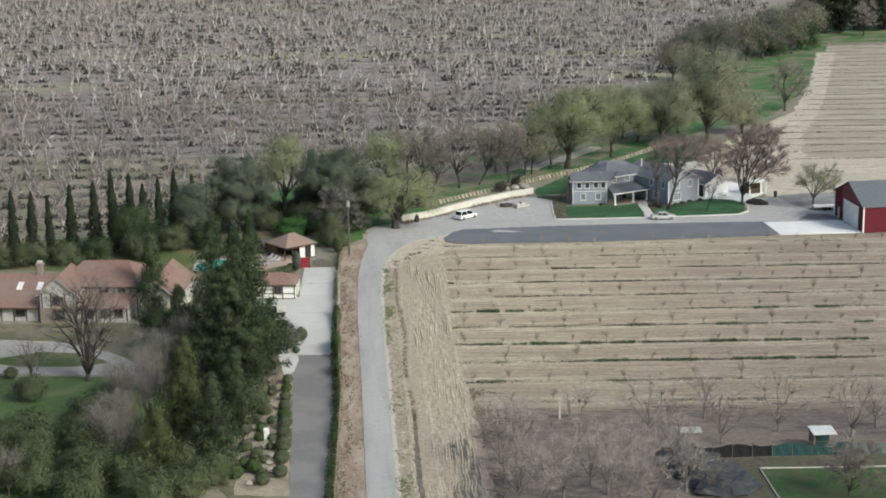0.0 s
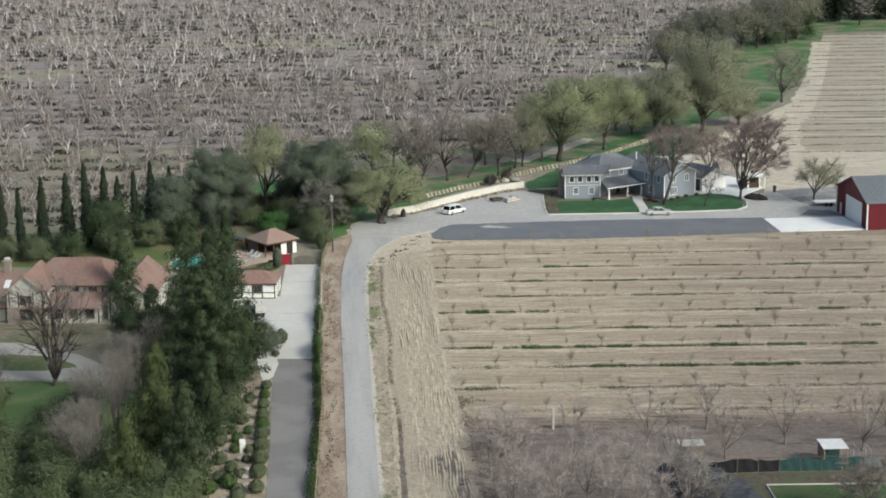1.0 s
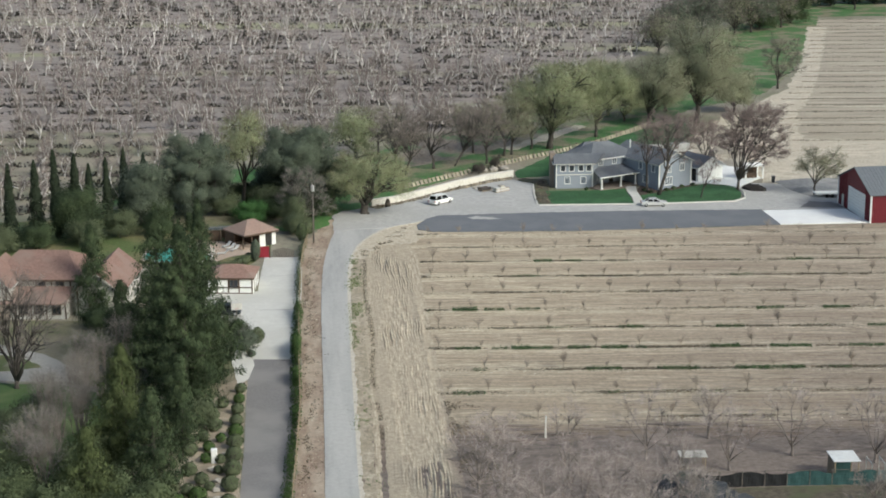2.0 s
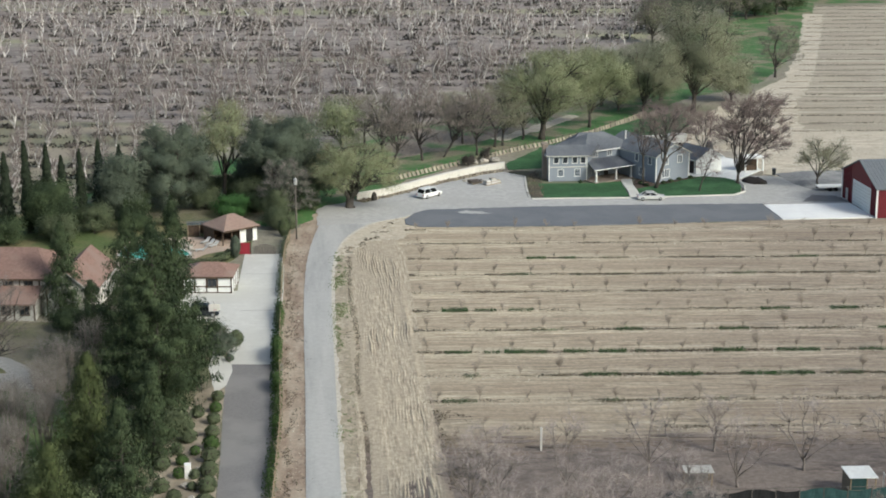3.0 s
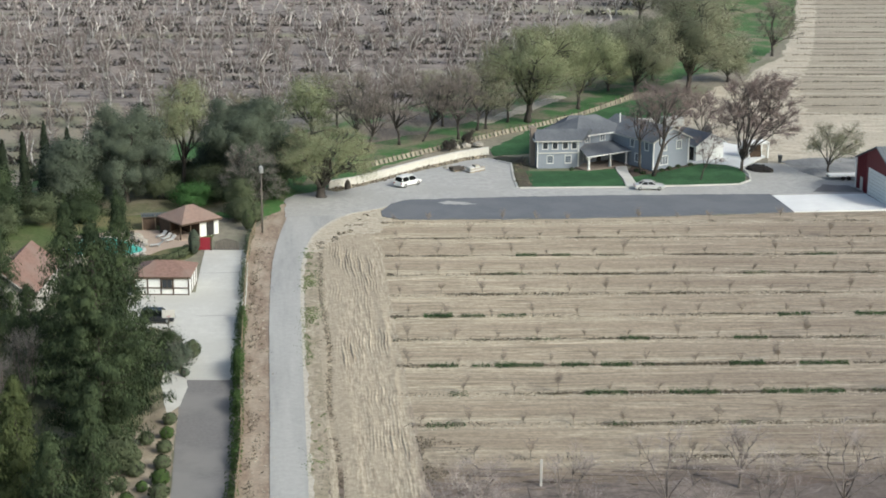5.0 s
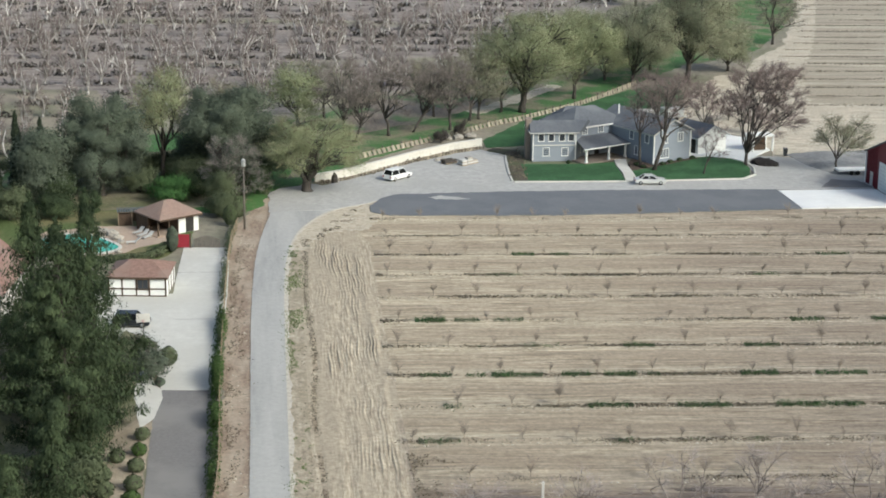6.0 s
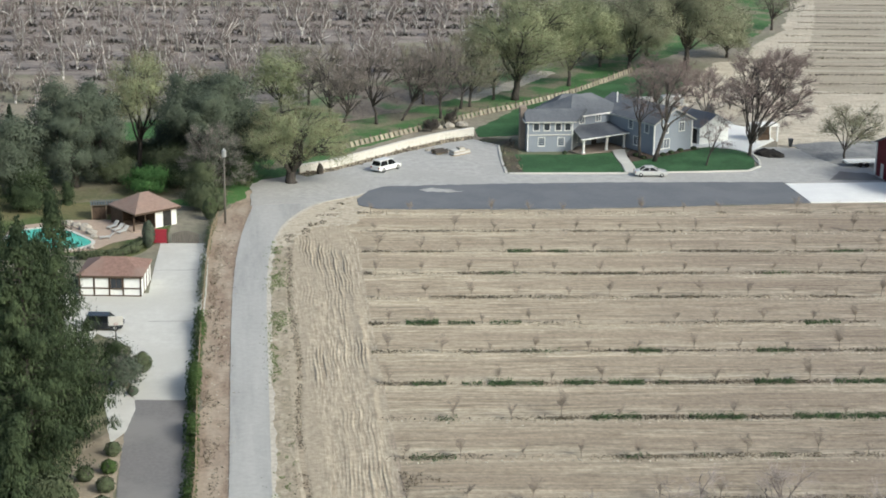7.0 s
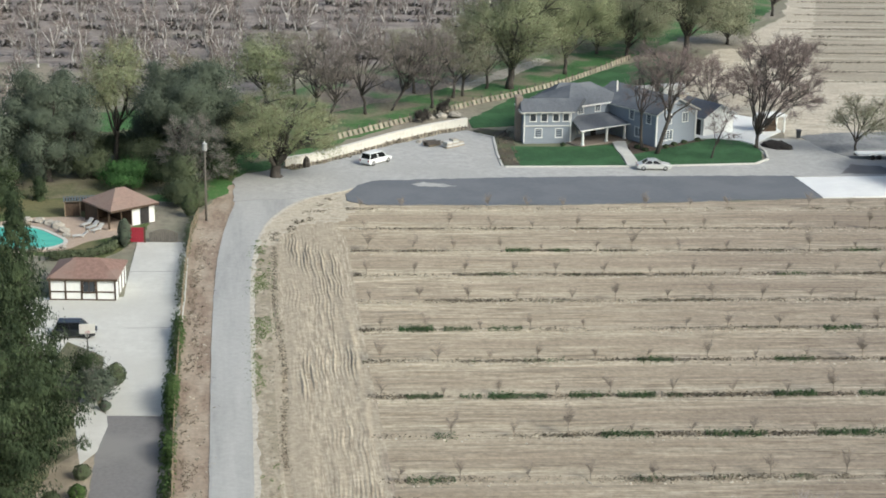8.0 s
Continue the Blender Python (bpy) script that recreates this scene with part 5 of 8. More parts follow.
def skeleton_tree(rng, H, W, trunk_h, r, limbs=6, subs=5, lean=(0, 0), off=(0, 0), vase=0.0, n=6, low=None):
    """Trunk, limbs and branches; each limb ends in a lobe of the crown. Gives the wood and the branch tips."""
    wood = Shape()
    top = Vector((lean[0], lean[1], trunk_h))
    tr = bow((0, 0, -0.15), top, rng, 0.06, 4)
    wood.tube(tr, [r * (1.35, 1.0, 0.92, 0.86, 0.8)[i] for i in range(5)], 8)
    low = trunk_h * 0.8 if low is None else low
    c = Vector((off[0], off[1], (low + H) / 2))
    rx, rz = W / 2, (H - low) / 2
    tips = []
    for i in range(limbs):
        a = 2.4 * i + rng.uniform(-0.35, 0.35)
        el = min(0.72, -0.5 + vase + 1.25 * (i + rng.uniform(-0.4, 0.4)) / max(1, limbs - 1))
        k = math.sqrt(max(0.02, 1 - el * el)) * rng.uniform(0.42, 0.72)
        t = c + Vector((math.cos(a) * rx * k, math.sin(a) * rx * k, rz * el))
        lb = bow(tr[3 + (i % 2)], t, rng, 0.10, 5)
        rr = r * rng.uniform(0.42, 0.6)
        wood.tube(lb, [rr * (1 - 0.13 * j) for j in range(6)], n)
        lobe = rng.uniform(0.34, 0.5)
        for j in range(subs):
            u = Vector((rng.gauss(0, 1), rng.gauss(0, 1), rng.gauss(0.25, 0.9))).normalized() * rng.uniform(0.55, 1.0)
            q = t + Vector((u.x * rx * lobe, u.y * rx * lobe, u.z * min(rz, rx) * lobe))
            q.z = max(q.z, low * 0.7 + 0.2)
            sb = bow(lb[rng.choice((3, 4, 4, 5))], q, rng, 0.10, 3)
            wood.tube(sb, [rr * 0.42, rr * 0.3, rr * 0.2, rr * 0.08], 4)
            tips.append((sb[2], sb[3]))
    return wood, tips


def leafy(shape, tips, rng, count, spread, size, flat=0.2):
    mid = sum((b for _, b in tips), Vector()) / len(tips)
    for a, b in tips:
        s = spread * rng.uniform(0.7, 1.25)
        away = (b - mid).normalized() * 0.7 + Vector((0, 0, 0.35))
        for _ in range(int(count * rng.uniform(0.6, 1.3))):
            o = Vector((rng.gauss(0, s), rng.gauss(0, s), rng.gauss(0, s * 0.75)))
            p = a.lerp(b, rng.uniform(0.4, 1.1)) + o
            if p.z > 0.3:
                shape.leaf(p, size * rng.uniform(0.6, 1.3), rng, flat, o / s * 0.6 + away)
    return shape


def twiggy(shape, tips, rng, count, length, width, up=0.5):
    for a, b in tips:
        d = (b - a).normalized()
        for _ in range(int(count * rng.uniform(0.7, 1.3))):
            p = a.lerp(b, rng.uniform(0.0, 1.0))
            v = (d + Vector((rng.gauss(0, 0.75), rng.gauss(0, 0.75), rng.gauss(up * 0.5, 0.5)))).normalized()
            q = p + v * length * rng.uniform(0.5, 1.2)
            shape.twig(p, q, width, rng)
            for _ in range(2):
                o = p.lerp(q, rng.uniform(0.3, 0.8))
                w = (v + Vector((rng.gauss(0, 0.6), rng.gauss(0, 0.6), rng.gauss(up * 0.4, 0.4)))).normalized()
                shape.twig(o, o + w * length * rng.uniform(0.3, 0.6), width * 0.7, rng)
    return shape


def broad_tree(x, y, H, W, trunk_h, r, seed, label, crown, category="tree", limbs=7, subs=6, leaves=70, spread=0.9, size=0.45, twigs=0, twig_mat=None,
               lean=(0, 0), off=(0, 0), low=None, name="tree", vase=0.0, group="", twig_len=1.4, twig_w=0.022, base=0.05, bark="bark"):
    rng = random.Random(seed)
    t = thing(name, label, category, pose(x, y, base), group)
    leaves, size, twigs, twig_w = leaves * 3.4, size * 0.64, twigs * 1.15, twig_w * 1.05
    wood, tips = skeleton_tree(rng, H, W, trunk_h, r, limbs, subs, lean, off, vase, 6, low)
    part("trunk", wood, M[bark], t, smooth=True)
    if leaves:
        part("crown", leafy(Shape(), tips, rng, leaves, spread, size), M[crown], t)
    if twigs:
        part("twig_mass" if leaves else "crown", twiggy(Shape(), tips, rng, twigs, twig_len, twig_w), M[twig_mat or crown], t)
    return t


def conifer(x, y, H, W, seed, label, density=1.0, name="conifer", material="conifer", bare=0.03, tuft=84, needle=0.72, taper=0.78):
    """A dense conifer: trunk, whorls of boughs and needle tufts along them."""
    rng = random.Random(seed)
    t = thing(name, label, "tree", pose(x, y, 0.05))
    wood, crown = Shape(), Shape()
    wood.tube([(0, 0, -0.1), (0.1, 0, H * 0.5), (0, 0.1, H * 0.98)], [W * 0.045, W * 0.03, 0.03], 7)
    z = H * bare
    while z < H * 0.985:
        k = z / H
        R = W / 2 * (min(1.0, 0.84 + 0.7 * k) if k < 0.24 else (1 - (k - 0.24) / 0.76) ** taper) * rng.uniform(0.8, 1.12)
        m = 4 + int(5 * (1 - k))
        a0 = rng.uniform(0, 6.28)
        for i in range(m):
            a = a0 + 6.28 * i / m + rng.uniform(-0.3, 0.3)
            lump = noise.noise((1.5 * math.cos(a), 1.5 * math.sin(a), 0.33 * z + seed * 7.3))
            L = max(0.25, R * rng.uniform(0.7, 1.1) * (0.95 + 0.55 * lump))
            full = density * max(0.15, min(1.25, 1.0 + 1.8 * lump))
            up = rng.uniform(0.12, 0.4)
            d = Vector((math.cos(a), math.sin(a), up))
            p0 = Vector((0, 0, z))
            wood.tube([p0, p0 + d * L * 0.9], [0.05, 0.015], 3)
            steps = max(1, int(L / 0.85))
            for j in range(steps):
                c = p0 + d * L * ((j + 0.75) / steps)
                s = 0.42 * rng.uniform(0.7, 1.25) * (0.55 + 0.45 * min(1, L / 2))
                for _ in range(int(tuft * full * (0.2 + 0.8 * (j + 1) / steps))):
                    q = c + Vector((rng.gauss(0, s), rng.gauss(0, s), rng.gauss(0.05, s * 0.8)))
                    crown.leaf(q, rng.uniform(0.2, 0.46) * needle, rng, -1.6, (q - c) / s * 0.7 + Vector((d.x, d.y, 0.45)) * 0.7)
        z += rng.uniform(0.5, 0.8) * (0.6 + 0.6 * (1 - k))
    for _ in range(60):
        crown.leaf((rng.gauss(0, 0.1), rng.gauss(0, 0.1), H * rng.uniform(0.95, 1.02)), 0.3, rng, 0.0, (rng.gauss(0, 1), rng.gauss(0, 1), 0.5))
    part("trunk", wood, M["bark"], t)
    part("crown", crown, M[material], t)
    return t


def cypress(H, W, seed):
    rng = random.Random(seed)
    t = thing("cypress", "tall slender dark green Italian cypress", "tree", group="row of cypresses")
    wood, crown = Shape(), Shape()
    wood.tube([(0, 0, -0.1), (0, 0, H * 0.95)], [0.2, 0.03], 6)
    for _ in range(int(1500 * H / 13)):
        k = rng.random() ** 0.8
        R = W / 2 * (min(1, 0.55 + 3 * k) if k < 0.15 else (1 - (k - 0.15) / 0.85) ** 0.62) * (1 + 0.15 * math.sin(k * 23 + seed))
        a = rng.uniform(0, 6.28)
        rr = R * math.sqrt(rng.uniform(0.35, 1.0))
        crown.leaf((rr * math.cos(a), rr * math.sin(a), 0.15 + k * H), rng.uniform(0.35, 0.65), rng, -2.0, (math.cos(a), math.sin(a), 0.3 + rng.gauss(0, 0.3)))
    part("trunk", wood, M["bark"], t)
    part("crown", crown, M["cypress"], t)
    return t


# cypress row behind the villa
SITES = [(-88.9, 214.4, 13.9), (-86.1, 216.2, 13.1), (-82.7, 216.3, 12.4), (-79.0, 217.2, 14.4), (-75.6, 220.8, 14.3), (-72.4, 221.7, 16.0),
         (-70.0, 224.5, 14.9), (-67.5, 224.5, 13.0), (-65.5, 228.2, 13.4), (-64.0, 233.9, 14.0), (-61.0, 236.5, 12.5), (-92.5, 213.5, 13.4), (-96, 212.6, 13.0)]
forms = [cypress(13.5, 2.2, 3), cypress(13.5, 2.5, 8), cypress(13.5, 1.9, 12)]
for i, (x, y, h) in enumerate(SITES):
    ob = forms[i] if i < 3 else copy_thing(forms[i % 3], pose(0, 0, 0))
    ob.matrix_basis = Matrix.LocRotScale((x, y, 0.03), Euler((0.01 * math.sin(i * 2.1), 0.02 * math.sin(i), i * 1.3)), Vector((h / 12.4, h / 12.4, h / 14.8)))

# tall conifers beside the drive
conifer(-32.5, 136.0, 23.4, 11.8, 11, "tall dense dark green conifer beside the drive", 1.0)
conifer(-38.3, 148.6, 22.4, 10.4, 12, "tall dense dark green conifer in a clump", 0.8, taper=0.98)
conifer(-37.0, 157.5, 15.5, 8.6, 13, "dense dark green conifer behind the clump", 0.9)
conifer(-32.5, 146.8, 23.4, 9.8, 14, "dense dark green conifer at the drive's edge", 0.8, taper=0.98)
conifer(-35.6, 119.0, 13.7, 7.6, 15, "yellowish green young conifer in the garden", 1.0, material="olive_conifer")
conifer(-54.3, 176.5, 13.0, 6.2, 16, "narrow dark conifer before the villa", 0.8)
conifer(-46.0, 160.0, 9.6, 7.0, 17, "dark conifer behind bare bushes", 0.8)
conifer(-44.3, 186.0, 6.6, 4.0, 26, "small olive green conifer behind the garage", 0.9, material="olive_conifer")
conifer(-30.6, 125.0, 9.0, 6.0, 22, "dense green conifer at the rock garden", 0.9)
conifer(-31.0, 113.0, 11.0, 6.8, 23, "dense green conifer at the rock garden", 0.9)
conifer(-35.6, 104.5, 9.6, 7.0, 24, "yellowish green conifer in the garden", 0.9, material="olive_conifer")
conifer(-51.4, 227.7, 3.0, 2.2, 21, "small conical conifer on the lawn", 0.9)
for i, (x, y, h, w) in enumerate([(94.5, 578, 25, 11), (100.7, 580, 26, 11), (108.9, 582, 27, 11), (118, 588, 25, 12), (126, 590, 26, 12), (136, 590, 25, 12), (146, 592, 24, 12)]):
    conifer(x, y, h, w, 30 + i, "dark blue-green conifer in the far shelter belt", 0.8, tuft=22, needle=2.0, material="cypress")

# evergreen oaks and spring trees along the creek
broad_tree(-52.4, 237.0, 14.2, 14.5, 2.6, 0.42, 41, "broad dark evergreen oak behind the garden", "oak", limbs=14, subs=9, leaves=215, spread=0.74, size=0.33, name="oak_tree", low=0.4)
broad_tree(-35.4, 244.0, 14.6, 15.0, 4.6, 0.42, 42, "broad dark evergreen oak near the road", "oak", limbs=14, subs=9, leaves=215, spread=0.74, size=0.33, name="oak_tree", off=(0.4, 0), low=4.8)
broad_tree(-60.0, 231.6, 10.5, 8.5, 2.0, 0.3, 43, "dark evergreen tree beside the cypress row", "oak", limbs=11, subs=9, leaves=95, spread=0.9, size=0.40, name="oak_tree", low=0.4)
broad_tree(-69.0, 221.0, 8.2, 9.0, 1.0, 0.3, 44, "dark green broad shrubby tree before the cypresses", "conifer", limbs=11, subs=9, leaves=95, spread=0.9, size=0.40, name="oak_tree", low=0.4)
broad_tree(-40.5, 251.0, 6.0, 7.0, 1.2, 0.25, 45, "dark evergreen understorey tree", "oak", limbs=11, subs=9, leaves=95, spread=0.9, size=0.40, name="oak_tree", low=0.4)
broad_tree(-29.5, 247.0, 8.0, 7.0, 1.4, 0.25, 46, "dark evergreen understorey tree beside the creek", "oak", limbs=7, subs=6, leaves=60, spread=0.9, size=0.45, name="oak_tree", low=0.4)
broad_tree(-44.8, 244.9, 16.8, 11.0, 5.2, 0.34, 47, "slim tree with fresh yellow-green spring leaves", "willow", low=5.6, limbs=12, subs=9, leaves=50, spread=0.85, size=0.26, twigs=12, twig_mat="willow_twig", vase=0.12)
broad_tree(-29.3, 283.0, 11.5, 11.5, 3.4, 0.25, 48, "spreading tree with fresh yellow-green leaves", "willow", limbs=8, subs=6, leaves=52, spread=0.9, size=0.36, twigs=6, twig_mat="willow_twig")
broad_tree(-22.9, 241.8, 10.6, 17.5, 2.0, 0.75, 49, "wide low willow with fresh green leaves by the road", "willow", low=2.6, limbs=15, subs=10, leaves=80, spread=0.8, size=0.24, twigs=14, twig_mat="willow_twig", name="willow_tree", vase=0.1)
broad_tree(-32.6, 235.5, 9.4, 9.6, 1.0, 0.16, 50, "grey-green bushy tree beside the pole", "oak", limbs=14, subs=8, leaves=9, spread=0.7, size=0.28, twigs=20, twig_mat="bush_twig", twig_len=1.2)
BARE = [(-21.0, 280.1, 12.3, 7.4, 0.2, 0.0), (-18.7, 275.5, 10.6, 6.4, 1.2, 0.7), (-13.5, 282.1, 12.0, 7.6, -0.8, 0.5), (-9.5, 285.4, 11.6, 7.0, 2.4, 2.6), (-3.2, 287.7, 12.1, 8.0, 0.0, -0.3)]
for i, (x, y, h, w, lean, off) in enumerate(BARE):
    broad_tree(x, y, h * 1.03, w * 1.55, 3.8, 0.24, 60 + i, "leafless brown tree with dark trunk beside the creek", "twig", limbs=12, subs=8, leaves=0, twigs=17, lean=(lean, 0), off=(off, 0), group="bare creek trees")
for i, (x, y, h, w, lean, off) in enumerate([(-0.1, 295.9, 11.8, 8.0, 0.3, 0.9), (1.6, 297.5, 12.6, 7.4, 0.2, 0.8), (-6.5, 299, 10.5, 8, 0, 0), (-26, 296, 10, 8, 0, 0), (5.5, 304, 12, 8, 0, 0), (-38, 272, 10.5, 8, 0, 0)]):
    broad_tree(x, y, h, w * 1.55, 3.2, 0.24, 70 + i, "olive tree just coming into leaf beside the creek", "willow_far", limbs=10, subs=7, leaves=20, spread=1.0, size=0.26, twigs=14, twig_mat="bud_twig", lean=(lean, 0), off=(off, 0), group="budding creek trees")
broad_tree(9.4, 304.5, 18.0, 24.0, 4.0, 0.62, 80, "large spreading willow in yellow-green spring leaf", "willow", low=4.6, limbs=17, subs=11, leaves=100, spread=1.25, size=0.26, twigs=12, twig_mat="willow_twig", off=(1.4, 0), lean=(0.6, 0), name="willow_tree")
broad_tree(19.4, 318.2, 16.4, 16.0, 3.6, 0.34, 81, "tall willow in yellow-green spring leaf", "willow", low=4.0, limbs=13, subs=9, leaves=100, spread=1.15, size=0.26, twigs=12, twig_mat="willow_twig", off=(1.8, 0), name="willow_tree")
broad_tree(26.3, 338.7, 13.0, 14.0, 1.5, 0.3, 82, "budding tree in olive green leaf", "willow_far", limbs=13, subs=9, leaves=80, spread=1.15, size=0.29, twigs=11, twig_mat="bud_twig", off=(1.5, 0), low=1.5)
broad_tree(31.5, 333.0, 16.5, 15.5, 3.0, 0.4, 83, "broad olive-green tree behind the house", "willow_far", low=2.6, limbs=14, subs=10, leaves=85, spread=1.2, size=0.29, twigs=11, twig_mat="bud_twig", off=(1.5, 0))
broad_tree(42.7, 337.4, 23.0, 21.0, 5.0, 0.55, 84, "very large olive-green tree behind the house", "willow_far", low=2.5, limbs=18, subs=12, leaves=95, spread=1.45, size=0.31, twigs=10, twig_mat="bud_twig", off=(0.8, 0))
broad_tree(22.7, 345.0, 12.5, 15.0, 2.0, 0.35, 85, "brown budding tree at the orchard's edge", "willow_far", limbs=9, subs=7, leaves=30, spread=1.1, size=0.45, twigs=10, twig_mat="bud_twig")
broad_tree(52.5, 352.0, 9.5, 12.0, 1.5, 0.3, 86, "low olive-green thicket at the field's corner", "willow_far", limbs=9, subs=8, leaves=50, spread=1.0, size=0.45, twigs=6, twig_mat="bud_twig")
broad_tree(36.5, 352.0, 13.0, 12.0, 2.6, 0.35, 87, "brown budding tree beside the creek", "willow_far", limbs=9, subs=7, leaves=30, spread=1.1, size=0.45, twigs=10, twig_mat="bud_twig")
broad_tree(67.0, 388.1, 13.6, 12.0, 2.8, 0.3, 88, "budding grey-olive tree alone in the green meadow", "willow_far", limbs=10, subs=8, leaves=16, spread=1.0, size=0.3, twigs=14, twig_mat="twig", off=(1.6, 0))
FAR = [(61.2, 502, 15.2, 19), (72.3, 503, 15.4, 18), (66.5, 497, 14.0, 17), (55.0, 486, 14.5, 16), (83.3, 516.6, 14.8, 12), (52.3, 510, 11, 15), (90, 545, 15, 14), (45, 470, 13, 14), (40, 448, 12, 13), (78, 530, 14, 15), (95, 560, 13, 12)]
for i, (x, y, h, w) in enumerate(FAR):
    broad_tree(x, y, h, w, 2.4, 0.35, 90 + i, "far grey-green tree of the creek thicket", "oak" if i % 2 else "willow_far", limbs=11, subs=9, leaves=16 if i % 2 else 10, spread=1.4, size=0.5, twigs=16, twig_mat="twig", twig_len=1.8, twig_w=0.035, group="far creek thicket")
broad_tree(88, 528, 9, 14, 1.0, 0.3, 101, "dark green bush of the far thicket", "conifer", limbs=9, subs=7, leaves=50, spread=1.2, size=0.6, low=0.4)
broad_tree(76, 512, 8, 16, 1.0, 0.3, 102, "dark green bush of the far thicket", "conifer", limbs=9, subs=7, leaves=50, spread=1.2, size=0.6, low=0.4)
broad_tree(115.7, 570.0, 12.5, 12.5, 2.5, 0.3, 103, "pale grey leafless tree before dark conifers", "grey_twig", limbs=9, subs=7, leaves=0, twigs=14, twig_len=1.8, twig_w=0.035)

# trees about the house
broad_tree(44.9, 264.7, 16.6, 17.0, 2.4, 0.27, 110, "large leafless tree with reddish twigs on the lawn", "red_twig", limbs=16, subs=12, leaves=0, twigs=27, off=(2.4, 0), vase=0.15, twig_len=1.5, twig_w=0.019)
broad_tree(29.9, 259.6, 15.4, 9.5, 6.0, 0.3, 111, "slender leaning leafless tree before the house", "red_twig", limbs=9, subs=7, leaves=0, twigs=9, lean=(1.6, 0.4), off=(2.0, 0.5))
broad_tree(28.0, 261.4, 14.0, 7.0, 7.0, 0.2, 112, "thin upright leafless tree by the house wall", "red_twig", limbs=9, subs=6, leaves=0, twigs=13, lean=(-0.4, 0.2), base=0.1)
broad_tree(37.5, 257.5, 8.0, 5.0, 2.6, 0.13, 113, "small leafless tree on the side lawn", "red_twig", limbs=6, subs=4, leaves=0, twigs=9, lean=(0.9, 0), off=(1.2, 0), base=0.12)
broad_tree(58.8, 261.5, 8.8, 9.5, 2.4, 0.2, 114, "small tree with a few olive leaves beside the yard", "willow_far", limbs=10, subs=7, leaves=14, spread=0.7, size=0.26, twigs=14, twig_mat="bud_twig", off=(0.8, 0))
broad_tree(40.5, 285.5, 9.0, 9.0, 2.0, 0.2, 115, "leafless reddish tree behind the garage", "red_twig", limbs=8, subs=6, leaves=0, twigs=14)
broad_tree(33.0, 292.0, 11.0, 9.0, 2.5, 0.22, 116, "leafless reddish tree behind the house", "red_twig", limbs=8, subs=6, leaves=0, twigs=14)

# bare trees and bushes of the villa's garden
broad_tree(-55.6, 144.4, 14.2, 15.0, 1.0, 0.33, 120, "vase-shaped leafless tree beside the circular drive", "twig", limbs=16, subs=9, leaves=0, twigs=17, vase=0.2, twig_w=0.014, bark="bark")
broad_tree(-62.0, 139.6, 7.8, 5.6, 2.2, 0.14, 121, "small leafless tree on the lawn", "twig", limbs=8, subs=5, leaves=0, twigs=9, twig_w=0.014)
BUSH = [(-42.6, 127.5, 9.2, 5.0), (-44.6, 133.5, 8.4, 4.6), (-41.0, 121.5, 8.6, 4.4), (-46.0, 141.0, 8.2, 4.6), (-43.0, 137.5, 9.4, 4.4), (-42.5, 146.0, 9.0, 4.4), (-44.2, 123.5, 8.4, 4.4), (-47.0, 128.0, 7.6, 4.4), (-42.6, 115.5, 7.6, 4.2), (-45.0, 118.0, 6.4, 4.4), (-52.5, 101.0, 4.6, 5.0), (-57.0, 100.0, 4.2, 5.0), (-41.6, 108.5, 7.0, 4.6), (-44.6, 112.0, 7.2, 5.0)]
for i, (x, y, h, w) in enumerate(BUSH):
    broad_tree(x, y, h, w, 0.9, 0.09, 130 + i, "tall bare grey multi-stemmed bush", "bush_twig", "bush", limbs=18, subs=7, leaves=0, twigs=3, vase=0.6, twig_len=1.5, twig_w=0.013, bark="grey_branch", name="bare_bush", group="bare grey bushes")
